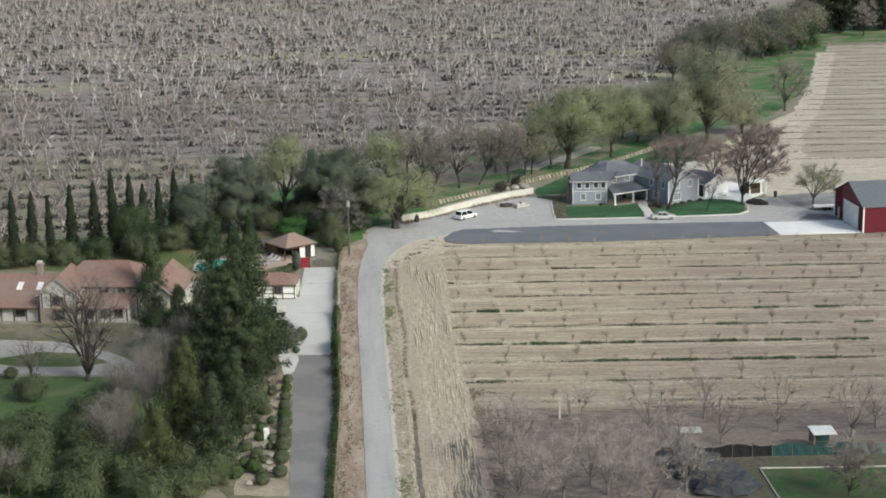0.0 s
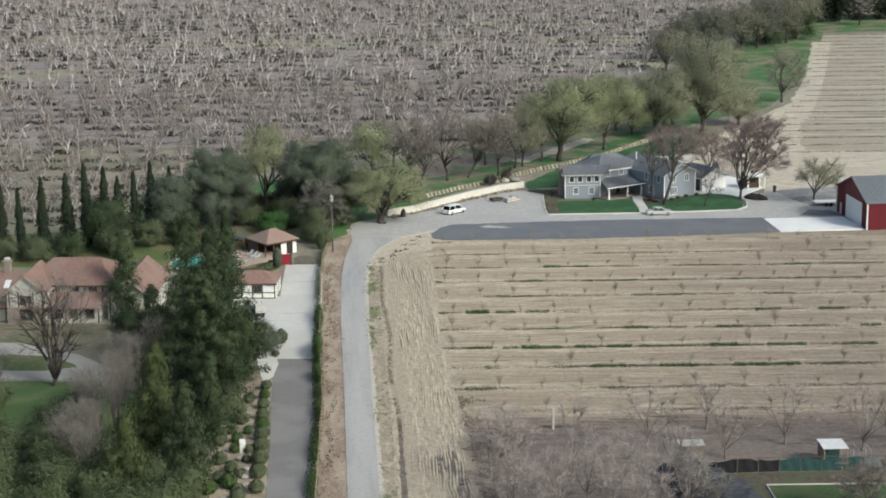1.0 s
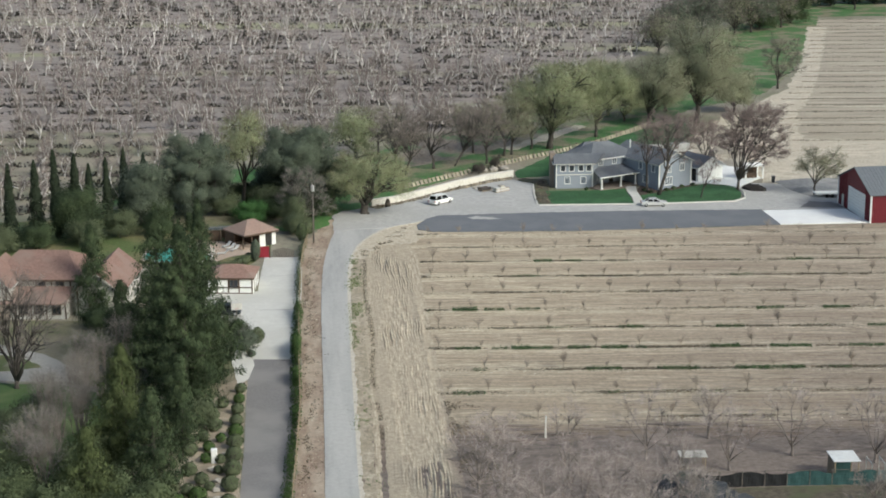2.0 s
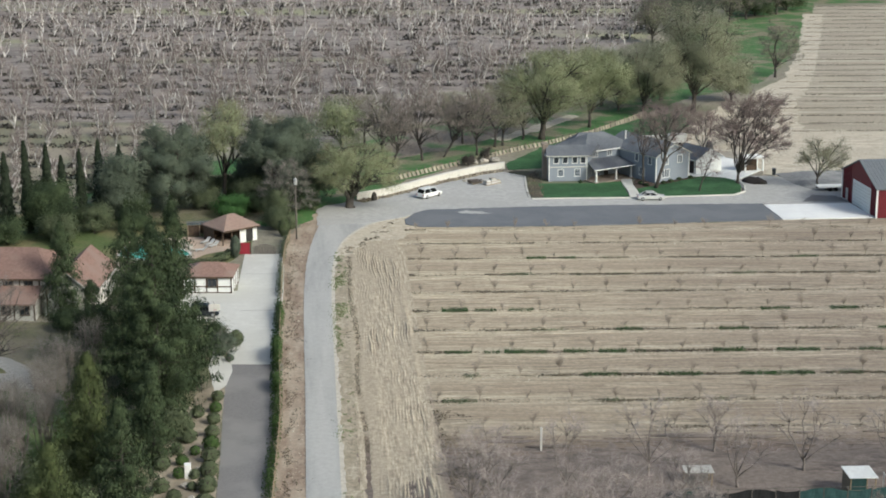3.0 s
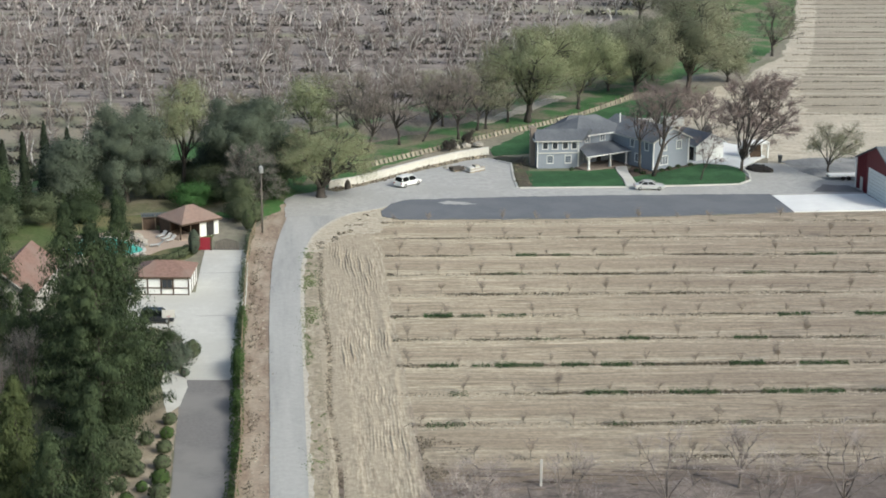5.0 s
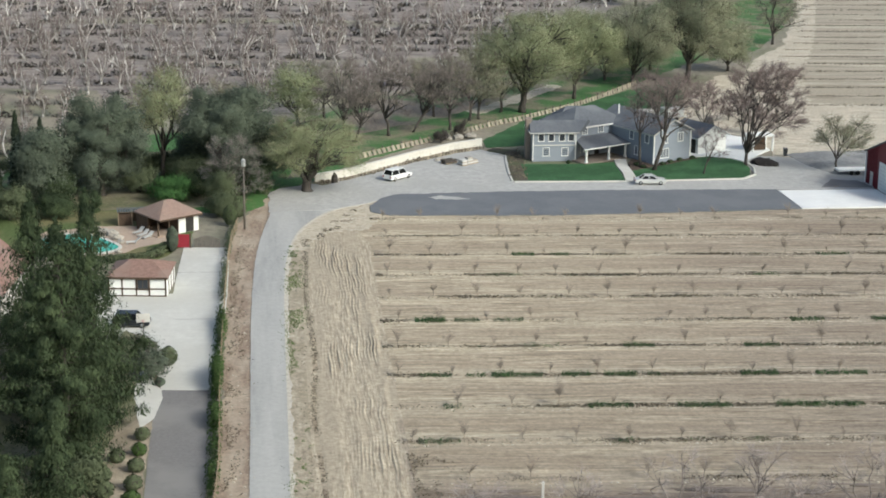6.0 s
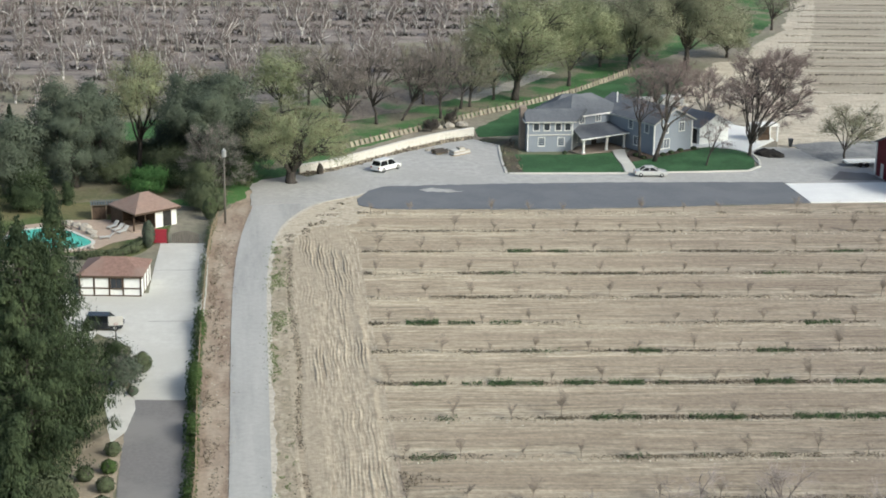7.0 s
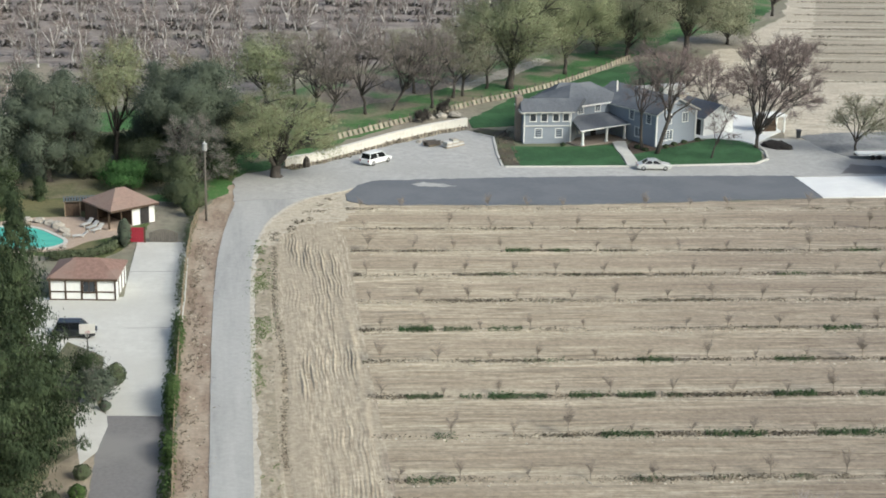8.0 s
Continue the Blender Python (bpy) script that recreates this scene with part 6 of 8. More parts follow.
GREEN = [(-52, 170, 2.6, 4), (-47, 166, 3.4, 5), (-44.5, 152, 4.0, 5.5), (-49.5, 158, 2.6, 4.6), (-58, 231, 5.0, 7), (-34.4, 231.5, 5.0, 5), (-40.5, 241, 5, 7), (-33, 226.5, 3.0, 4), (-30.5, 240, 4.4, 6), (-36, 249, 5, 8), (-57, 246, 6, 9), (-64, 240, 6, 9), (-49.0, 116.0, 4.8, 6.0), (-45.0, 106.0, 4.4, 6.0), (-38.5, 102.5, 4.4, 6.0), (-52.0, 108.0, 4.0, 6.0), (-57.0, 113.0, 4.0, 6.0), (-34.0, 107.0, 4.0, 5.0), (-61.5, 115.0, 4.2, 7), (-43.5, 99.0, 4.0, 6.0), (-29.4, 105.0, 3.8, 5.0), (-31.5, 100.5, 4.0, 5.6), (-60.8, 135.2, 3.0, 3.6), (-30.2, 131.0, 3.2, 4.0), (-35.0, 96.5, 4.4, 6.5), (-91, 208, 3.6, 7), (-85, 210, 4.0, 7), (-79, 212, 3.6, 7), (-74, 214, 4.2, 7), (-66, 216, 4.4, 7), (-62, 222, 4.6, 7), (-97, 207, 3.6, 7), (-56.0, 224, 3.2, 5), (-56, 118, 4.2, 6.5), (-53, 112, 4.6, 6.5), (-46.5, 111.5, 4.6, 6.0), (-43.5, 104.5, 4.4, 6.0), (-50, 101.5, 4.2, 6.5), (-58, 106.5, 4.0, 6.5), (-47.5, 122.0, 4.0, 5.0), (-55, 103.0, 4.0, 6.0), (-48.5, 131.0, 3.4, 5.0), (-50.0, 126.5, 3.6, 5.5), (-39.5, 113.0, 4.6, 5.5), (-38.0, 118.5, 4.2, 5.0), (-47.5, 239.5, 3.4, 5.5), (-45.6, 249.5, 3.6, 7.0), (-41.2, 247.0, 3.8, 6.0), (-38.4, 238.0, 3.6, 5.0), (-50.0, 247.0, 4.0, 6.5), (-43.0, 252.5, 3.4, 6.5), (-36.8, 240.0, 4.0, 5.0), (-33.5, 246.0, 4.2, 6.0)]
for i, (x, y, h, w) in enumerate(GREEN):
    broad_tree(x, y, h, w, 0.5, 0.1, 150 + i, "rounded green evergreen bush", "near_bush" if y < 125 else "shrub" if i % 4 else "conifer", "bush", limbs=9, subs=6, leaves=54, spread=0.6, size=0.32, name="evergreen_bush", group="evergreen bushes")

# bare fruit trees at the near edge of the field
FRUIT = [(6.3, 106.2, 9.6, 6.6), (12.8, 118.1, 8.0, 5.4), (14.1, 106.5, 7.6, 6.0), (21.3, 123.8, 7.9, 7.6), (23.6, 114.6, 6.2, 5.6), (28.6, 130.9, 5.8, 4.4), (30.1, 121.2, 7.4, 5.8), (37.5, 126.1, 7.6, 7.8), (46.2, 124.4, 8.0, 6.4),
         (49.8, 128.4, 6.0, 5.0), (3.4, 113.5, 7.4, 6.0), (11.0, 102.0, 7.4, 5.6), (16.0, 104.0, 6.8, 5.4), (20.5, 106.0, 6.6, 5.6), (6.0, 101.0, 6.6, 5.2), (21.0, 99.5, 6.0, 5.4), (18.0, 111.5, 6.4, 5.6), (9.0, 97.5, 7.0, 6.0), (17.5, 98.0, 6.6, 6.0), (54.5, 122.8, 7.4, 6.0), (4.8, 121.0, 6.2, 4.6), (25.0, 105.0, 6.4, 5.6)]
for i, (x, y, h, w) in enumerate(FRUIT):
    broad_tree(x, y, h, w * 1.3, 1.4, 0.16, 180 + i, "leafless brown-grey fruit tree in bare soil", "fruit_twig", limbs=7, subs=6, leaves=0, twigs=8, vase=0.3, name="fruit_tree", group="bare fruit trees", bark="fruit_bark", twig_len=1.25, twig_w=0.0125, base=0.1)


# ---- the old orchard ----
def orchard_form(seed, fine=1.0, sides=5):
    """An old orchard tree: a few pale, crooked, leaning limbs and a thin haze of brown twigs."""
    rng = random.Random(seed)
    wood, tw = Shape(), Shape()
    girth = 0.78 if sides < 5 else 1.0
    wood.tube([(0, 0, -0.1), (rng.uniform(-0.1, 0.1), 0, 0.7)], [0.26, 0.22], 6)
    for i in range(rng.choice((2, 3, 3, 4))):
        a = rng.uniform(0, 6.28)
        p = Vector((0, 0, 0.6))
        pts, d = [p], Vector((math.cos(a) * 0.5, math.sin(a) * 0.4, 1.0)).normalized()
        for j in range(5):
            d = (d + Vector((rng.gauss(0, 0.45), rng.gauss(0, 0.3), rng.gauss(0.42, 0.22)))).normalized()
            p = p + d * rng.uniform(0.7, 1.3)
            pts.append(p.copy())
        wood.tube(pts, [r * girth for r in (0.2, 0.18, 0.155, 0.13, 0.1, 0.05)], sides)
        if rng.random() < 0.6:
            o = pts[2]
            q = o + Vector((rng.gauss(0, 1.0), rng.gauss(0, 0.6), rng.uniform(0.8, 1.8)))
            wood.tube([o, o.lerp(q, 0.5) + Vector((0.15, 0, 0.1)), q], [0.13 * girth, 0.1 * girth, 0.05], min(4, sides))
        for j in range(int(58 * fine)):
            k = rng.uniform(1.0, 4.99)
            o = pts[int(k)].lerp(pts[int(k) + 1], k % 1)
            v = Vector((rng.gauss(0, 0.8), rng.gauss(0, 0.8), rng.uniform(-0.1, 0.9))).normalized()
            q = o + v * rng.uniform(0.9, 2.3)
            tw.twig(o, q, 0.036 / math.sqrt(fine))
            for _ in range(2):
                e = o.lerp(q, rng.uniform(0.3, 0.9))
                w = (v + Vector((rng.gauss(0, 0.7), rng.gauss(0, 0.7), rng.gauss(0.1, 0.5)))).normalized()
                tw.twig(e, e + w * rng.uniform(0.5, 1.2), 0.028 / math.sqrt(fine))
    return wood, tw


def brush_form(seed, n=58):
    rng = random.Random(seed)
    s = Shape()
    for _ in range(n):
        s.leaf((rng.gauss(0, 1.3), rng.gauss(0, 0.45), abs(rng.gauss(0.25, 0.34))), rng.uniform(0.3, 0.75), rng)
    return s


wood_forms = [orchard_form(200 + i, 1.0) for i in range(9)]
far_forms = [orchard_form(220 + i, 0.22, 3) for i in range(7)]
brushes = [brush_form(240 + i) for i in range(5)]
wood_mesh = [w.mesh("trunk", M["pale_bark"], True) for w, _ in wood_forms]
twig_mesh = [t.mesh("crown", M["orchard_twig"]) for _, t in wood_forms]
ORCHARD = [(-420, 222), (-100, 226), (-72, 246), (-66, 262), (-64, 292)] + ORCHARD_EDGE[4:] + [(150, 1400), (-420, 1400)]
rng = random.Random(77)
sites = []
for k in range(-6, 48):
    y0 = 299 + 10.3 * k
    x = -60 - 0.42 * (y0 - 300) - 70 + rng.uniform(0, 3)
    while x < 150:
        px_, py_ = x + rng.gauss(0, 0.7), y0 + 0.085 * x + rng.gauss(0, 0.5)
        x += 5.8
        if rng.random() < 0.12 or not inside(px_, py_, ORCHARD) or py_ > 790 or px_ > -20 + 0.26 * (py_ - 300) + 18:
            continue
        sites.append((px_, py_, rng.uniform(0, 6.28), rng.uniform(0.7, 1.08)))
sites.sort(key=lambda q: q[1] + abs(q[0] + 40) * 0.2)
for i, (x, y, a, sc) in enumerate(sites[:300]):
    t = thing("orchard_tree", "old leafless orchard tree with pale crooked limbs", "tree",
              Matrix.LocRotScale((x, y, 0.02), Euler((0, 0, a)), Vector((sc, sc, sc))), "old orchard trees")
    for name, me in (("trunk", wood_mesh[i % 9]), ("crown", twig_mesh[i % 9])):
        new(name, me).parent = t


def scatter(name, forms, places, material, label, category):
    """One joined mesh of many turned and scaled copies of a few forms."""
    v, loops, count, base = [], [], [], 0
    arr = [s.arrays() for s in forms]
    for i, (x, y, z, a, sc) in enumerate(places):
        p, q, n = arr[i % len(arr)]
        c, s_ = math.cos(a), math.sin(a)
        r = np.array([[c, s_, 0], [-s_, c, 0], [0, 0, 1]]) * sc
        v.append(p @ r + (x, y, z))
        loops.append(q + base)
        count.append(n)
        base += len(p)
    me = build_mesh(name, np.concatenate(v), np.concatenate(loops), np.concatenate(count))
    me.materials.append(material)
    return tagged(new(name, me), label, category, kind="stuff")


rest = [(x, y, 0.02, a, sc) for x, y, a, sc in sites[300:]]
scatter("orchard_limbs", [w for w, _ in far_forms], rest, M["pale_bark"], "pale crooked limbs of the distant old orchard", "orchard")
scatter("orchard_twigs", [t for _, t in far_forms], rest, M["orchard_twig"], "brown-grey twigs of the distant old orchard", "orchard")
# low dark leaf clumps darken the ground at most tree feet
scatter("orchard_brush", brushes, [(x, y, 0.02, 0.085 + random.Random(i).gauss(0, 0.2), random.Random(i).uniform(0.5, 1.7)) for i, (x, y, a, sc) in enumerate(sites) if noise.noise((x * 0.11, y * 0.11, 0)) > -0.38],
        M["brush"], "low dark leaf clumps at the feet of orchard trees", "undergrowth")


# ---- the young orchard: saplings and weedy rows ----
def sapling(seed):
    rng = random.Random(seed)
    t = thing("sapling", "leafless young orchard tree in a tilled row", "sapling", group="young orchard trees")
    wood, tw = Shape(), Shape()
    h = rng.uniform(0.8, 1.1)
    wood.tube([(0, 0, -0.1), (rng.uniform(-0.05, 0.05), 0, h * 0.5), (0, 0, h)], [0.04, 0.032, 0.026], 5)
    for _ in range(rng.choice((5, 6, 7))):
        a = rng.uniform(0, 6.28)
        q = Vector((math.cos(a) * rng.uniform(0.2, 0.8), math.sin(a) * rng.uniform(0.2, 0.8), h * rng.uniform(0.9, 1.3) + rng.uniform(0.2, 1.0)))
        p = Vector((0, 0, h * rng.uniform(0.45, 1.0)))
        tw.twig(p, q, 0.022)
        for _ in range(26):
            o = p.lerp(q, rng.uniform(0.1, 1))
            v = Vector((rng.gauss(0, 0.7), rng.gauss(0, 0.7), rng.uniform(-0.1, 1))).normalized()
            tw.twig(o, o + v * rng.uniform(0.25, 0.75), 0.0125, rng)
    part("trunk", wood, M["sapling"], t)
    part("crown", tw, M["sapling"], t)
    return t


rng = random.Random(5)
young = [sapling(300 + i) for i in range(6)]
first = [True] * 6
SAP = []
for k in range(-1, 10):
    y0 = 218.4 - 9.15 * k
    x0, x1 = -10.6 + 0.95 * k, 66 - 1.6 * k
    x = x0 + 1.0
    while x < x1:
        if rng.random() > 0.10:
            SAP.append((x + rng.gauss(0, 0.3), y0 + 0.085 * x + rng.gauss(0, 0.15)))
        x += 5.2
for i, (x, y) in enumerate(SAP):
    m = Matrix.LocRotScale((x, y, 0.08), Euler((0, 0, rng.uniform(0, 6.28))), Vector((1, 1, 1)) * rng.uniform(0.75, 1.3))
    if first[i % 6]:
        first[i % 6] = False
        young[i % 6].matrix_basis = m
    else:
        copy_thing(young[i % 6], m)
# stretches of fresh green along each row: from x, to x, how lush
LUSH = {1: [(7.4, 10.4, 0.9), (12.2, 15.0, 0.7), (47.5, 52.0, 0.5)], 2: [(4.5, 8.5, 0.3), (38.0, 41.0, 0.3)], 4: [(-4.0, -0.6, 1.5), (0.6, 3.4, 0.7), (5.0, 8.6, 0.5), (39.5, 43.4, 0.8), (49.0, 53.0, 0.9)],
        5: [(8.6, 12.6, 0.3), (19.6, 23.0, 0.9), (33.0, 37.0, 0.7), (54, 57, 0.5)], 6: [(-2.7, 0.8, 0.7), (2.7, 4.6, 0.6), (5.2, 7.4, 1.3), (7.4, 10.4, 0.7), (12.6, 15.6, 0.9), (17.2, 20.6, 0.9), (21.4, 23.0, 0.4), (31.6, 35.4, 1.0), (39.6, 45.0, 0.9), (50, 55, 0.7)],
        7: [(0.6, 2.6, 0.3), (14.8, 19.4, 0.7), (24.0, 29.4, 0.9), (34.2, 43.0, 1.0), (46, 49, 0.5)], 8: [(-1.4, 2.2, 0.5), (17, 19, 0.3), (30, 32, 0.3)]}
for k in range(-1, 10):
    y0 = 218.4 - 9.15 * k
    weeds, dry, clods = Shape(), Shape(), Shape()
    x = -11.4 + 0.95 * k
    while x < 74:
        y = y0 + 0.085 * x + 0.25 * noise.noise((x * 0.08, k * 2.0, 5))
        lush = max([v for a, b, v in LUSH.get(k, []) if a <= x <= b] or [0.0])
        dryness = noise.noise((x * 0.13, k * 5.1, 8.0)) + 0.45 * noise.noise((x * 0.7, k * 2.3, 1.0))
        if k < 0 or k > 8:
            dryness -= 0.3
        # at least six leaves a step keep a thin dark line unbroken
        for _ in range(int(max(6.0 if 0 <= k <= 8 else 0.0, min(64.0, 30 + 84 * dryness)))):
            dry.leaf((x + rng.uniform(0, 0.5), y + rng.gauss(0.1, 0.31), 0.04 + abs(rng.gauss(0, 0.06))), rng.uniform(0.07, 0.2), rng)
        for _ in range(int(120 * lush * rng.uniform(0.6, 1.3))):
            weeds.leaf((x + rng.uniform(0, 0.5), y + rng.gauss(0.05, 0.4), 0.06 + abs(rng.gauss(0, 0.10 + 0.16 * max(0.0, lush - 0.8)))), rng.uniform(0.07, 0.16), rng)
        if lush == 0 and dryness > 0.1 and noise.noise((x * 0.3, k * 3.7, 4)) > 0.1:
            for _ in range(5):
                weeds.leaf((x + rng.uniform(0, 0.5), y + rng.gauss(0, 0.3), 0.05 + abs(rng.gauss(0, 0.07))), rng.uniform(0.1, 0.2), rng)
        if rng.random() < 0.9:
            for _ in range(rng.choice((1, 1, 2))):
                clods.ball((x + rng.uniform(0, 0.5), y - 0.75 + rng.gauss(0, 0.35), 0.07), rng.uniform(0.05, 0.16), 0.6, 0.35, rng, 3, 5)
        x += 0.5
    tagged(part("row_weeds", weeds, M["weed"]), "green weeds growing along a tree row", "weeds", "weedy rows", "stuff")
    tagged(part("dry_row_weeds", dry, M["stubble"]), "dry brown stubble and a thin dark line along a tree row", "weeds", "weedy rows", "stuff")
    tagged(part("row_clods", clods, M["clod"]), "pale clods of earth along a tree row", "clods", "clods", "stuff")
# rows of the far field
dry = Shape()
for k in range(28):
    y0 = 312 + 9.15 * k
    x = 56.5 + max(0.0, (y0 - 352)) * 0.22
    while x < 190:
        y = y0 + 0.085 * (x - 20)
        if inside(x, y, [(58, 310), (63, 362), (74, 398), (81, 440), (90, 500), (99, 540), (300, 565), (300, 330), (80, 304)]) and noise.noise((x * 0.1, k * 4.3, 2)) > -0.5:
            for _ in range(int(14 + 16 * noise.noise((x * 0.3, k * 2.2, 6)))):
                dry.leaf((x + rng.uniform(0, 1), y + rng.gauss(0, 0.36), 0.05 + abs(rng.gauss(0, 0.08))), rng.uniform(0.12, 0.3), rng)
        x += 1.0
tagged(part("far_row_stubble", dry, M["stubble"]), "dry stubble along the far field's rows", "weeds", "", "stuff")
# weeds of the verge and hedge line
w = Shape()
for _ in range(15000):
    y = rng.uniform(95, 212)
    k = (y - 141) / 61
    x = -12.0 - 8.2 * k + rng.gauss(0, 0.7)
    fresh = 0.35 * math.exp(-((y - 178) / 11) ** 2) + 0.2 * math.exp(-((y - 198) / 5) ** 2)
    if noise.noise((x * 0.25, y * 0.1, 6)) + 0.5 * noise.noise((x * 1.2, y * 0.9, 4)) + fresh > 0.22:
        w.leaf((x, y, 0.06 + abs(rng.gauss(0, 0.05))), rng.uniform(0.07, 0.17), rng, 0.6)
tagged(part("verge_weeds", w, M["verge_leaf"]), "green weeds on the road's verge", "weeds", "", "stuff")


d_ = Shape()
for _ in range(6000):
    y = rng.uniform(84, 214)
    stray = rng.random() < 0.35
    x = -13.2 - 0.138 * (y - 163) - 0.4 * noise.noise((y * 0.05, 3, 3)) + (rng.uniform(-2.2, 0.4) if stray else rng.gauss(0, 0.2))
    if noise.noise((x * 0.2, y * 0.15, 12)) + 0.7 * noise.noise((x * 0.9, y * 0.6, 2)) > (0.12 if stray else -0.3 + 0.45 * max(0.0, min(1.0, (150 - y) / 12))):
        d_.leaf((x, y, 0.05 + abs(rng.gauss(0.0, 0.05))), rng.uniform(0.06, 0.17), rng, 0.6)
tagged(part("ditch_stubble", d_, M["dry_weed"]), "dry brown stubble along the ditch", "weeds", "", "stuff")


# tufts and clods on the reddish verge below the fence
tuft, lump = Shape(), Shape()
for p, d in along(((-13.8, 96), (-18.6, 138), (-21.4, 156), (-23.6, 171), (-26.0, 188), (-28.0, 203), (-29.2, 216)), 0.12):
    x = p.x + abs(rng.gauss(0, 0.9))
    if noise.noise((x * 0.5, p.y * 0.25, 9)) > -0.05:
        for _ in range(5):
            tuft.leaf((x + rng.gauss(0, 0.15), p.y + rng.gauss(0, 0.15), 0.06 + abs(rng.gauss(0, 0.08))), rng.uniform(0.07, 0.2), rng, 0.3)
    if rng.random() < 0.25:
        lump.ball((p.x + rng.uniform(0.2, 3.0), p.y, 0.06), rng.uniform(0.04, 0.14), 0.6, 0.35, rng, 3, 5)
tagged(part("verge_tufts", tuft, M["dry_weed"]), "dry tufts on the reddish bank below the fence", "weeds", "", "stuff")
tagged(part("verge_clods", lump, M["clod"]), "pale clods on the reddish bank", "clods", "clods", "stuff")
# dry grass where the headland meets the old trees
tuft = Shape()
for _ in range(5200):
    y = rng.uniform(84, 142)
    x = -4.3 - 0.138 * (y - 163) + abs(rng.gauss(0, 2.4)) - 0.8
    if noise.noise((x * 0.35, y * 0.2, 15)) + 0.6 * noise.noise((x * 1.3, y * 0.9, 5)) > 0.02:
        tuft.leaf((x, y, 0.14 + abs(rng.gauss(0, 0.08))), rng.uniform(0.08, 0.24), rng, 0.3)
tagged(part("headland_grass", tuft, M["dry_weed"]), "dry brown grass along the headland", "grass", "", "stuff")
# dry tufts on the inside of the bend
tuft = Shape()
for _ in range(900):
    k = rng.random()
    x, y = -21.6 + 6.0 * k + rng.gauss(0, 0.5), 213 + 20 * k * (0.55 + 0.45 * k) + rng.gauss(0, 0.9)
    if noise.noise((x * 0.6, y * 0.5, 7)) > 0.08:
        tuft.leaf((x + 1.4, y, 0.07 + abs(rng.gauss(0, 0.07))), rng.uniform(0.1, 0.26), rng, 0.4)
tagged(part("bend_tufts", tuft, M["dry_weed"]), "dry brown tufts on the inside of the bend", "weeds", "", "stuff")

# ---- hedge, fences, wall ----
hedge = thing("hedge", "uneven green hedge along the driveway fence", "hedge", pose(0, 0, 0.03))
HL = [(-15.2, 100), (-19.6, 138), (-22.4, 156), (-24.4, 170), (-25.4, 179)]
leaves = Shape()
for p, d in along(HL, 0.22):
    n = Vector((-d.y, d.x))
    lush = max(0.2, min(1.3, 0.8 + 1.6 * noise.noise((p.x * 0.3, p.y * 0.16, 0)))) * (1.15 if p.y > 146 else 0.4)
    for _ in range(int(40 * lush)):
        h = rng.uniform(0.0, 1.9) * (0.3 + 0.7 * lush) + rng.gauss(0, 0.14)
        q = p + n * max(-0.7, min(0.7, rng.gauss(0, 0.34)))
        leaves.leaf((q.x, q.y, 0.1 + max(0.0, min(h, 2.7))), rng.uniform(0.16, 0.36), rng, 0.0, (q.x - p.x, q.y - p.y, 0.5))
part("foliage", leaves, M["hedge"], hedge)
for p, d in along(HL, 6.0):
    part("stem", Shape().tube([(p.x, p.y, 0), (p.x + rng.uniform(-0.2, 0.2), p.y, 1.2)], [0.05, 0.02], 5), M["bark"], hedge)
fence = thing("board_fence", "weathered wooden fence along the driveway", "fence", pose(0, 0, 0.03))
FL = [(-14.6, 100), (-19.1, 138), (-22.0, 156), (-24.2, 171), (-26.6, 188), (-28.6, 203), (-29.8, 214), (-30.0, 219)]
for i, (p, d) in enumerate(along(FL, 2.4)):
    a = math.atan2(d.y, d.x)
    part("post", Shape().bevel_box(-0.06, -0.06, -0.1, 0.06, 0.06, 1.5, 0.01), M["wood"], fence, m=pose(p.x, p.y, 0) @ pose(0, 0, 0, 0, 0, math.degrees(a)))
    for z in (0.35, 0.75, 1.15):
        part("rail", Shape().box(0.0, -0.03, z, 2.4, 0.03, z + 0.16), M["wood"], fence, m=pose(p.x, p.y, 0) @ pose(0, 0.07, 0, 0, 0, math.degrees(a)))
scr = Shape()
for p, d in along(FL[3:], 0.3):
    for _ in range(22):
        if noise.noise((p.x * 0.4, p.y * 0.25, 4)) > -0.3:
            o = max(-0.5, min(0.5, rng.gauss(0, 0.25)))
            scr.leaf((p.x - 0.3 + o, p.y + rng.gauss(0, 0.3), min(2.0, abs(rng.gauss(0.7, 0.7)))), rng.uniform(0.12, 0.28), rng, 0.0, (o, 0.0, 0.5))
tagged(part("fence_scrub", scr, M["shrub"]), "ivy and scrub climbing along the fence", "scrub", "", "stuff")

# pale garden wall above the lot
WL = [(-22.4, 247.6), (-18.2, 251.0), (-13.6, 257.0), (-8.0, 264.8), (-2.6, 271.0), (2.4, 275.2)]
gw = thing("garden_wall", "long pale plastered low wall beside the lot", "wall", pose(0, 0, 0.03))
for a, b in zip(WL[:-1], WL[1:]):
    d = Vector(b) - Vector(a)
    L, ang = d.length, math.degrees(math.atan2(d.y, d.x))
    part("wall_panel", Shape().box(0, -0.2, -0.1, L + 0.05, 0.2, 1.15), M["wall_stone"], gw, m=pose(a[0], a[1], 0, 0, 0, ang))
    part("coping", Shape().bevel_box(-0.05, -0.32, 1.15, L + 0.05, 0.32, 1.32, 0.04), M["wall_stone"], gw, m=pose(a[0], a[1], 0, 0, 0, ang))
bed = Shape()
for p, d in along([(x + 1.0, y - 1.1) for x, y in WL], 0.5):
    for _ in range(10):
        if noise.noise((p.x * 0.6, p.y * 0.6, 3)) > -0.15:
            bed.leaf((p.x + rng.gauss(0, 0.35), p.y + rng.gauss(0, 0.35), 0.13 + abs(rng.gauss(0.1, 0.2))), rng.uniform(0.15, 0.35), rng)
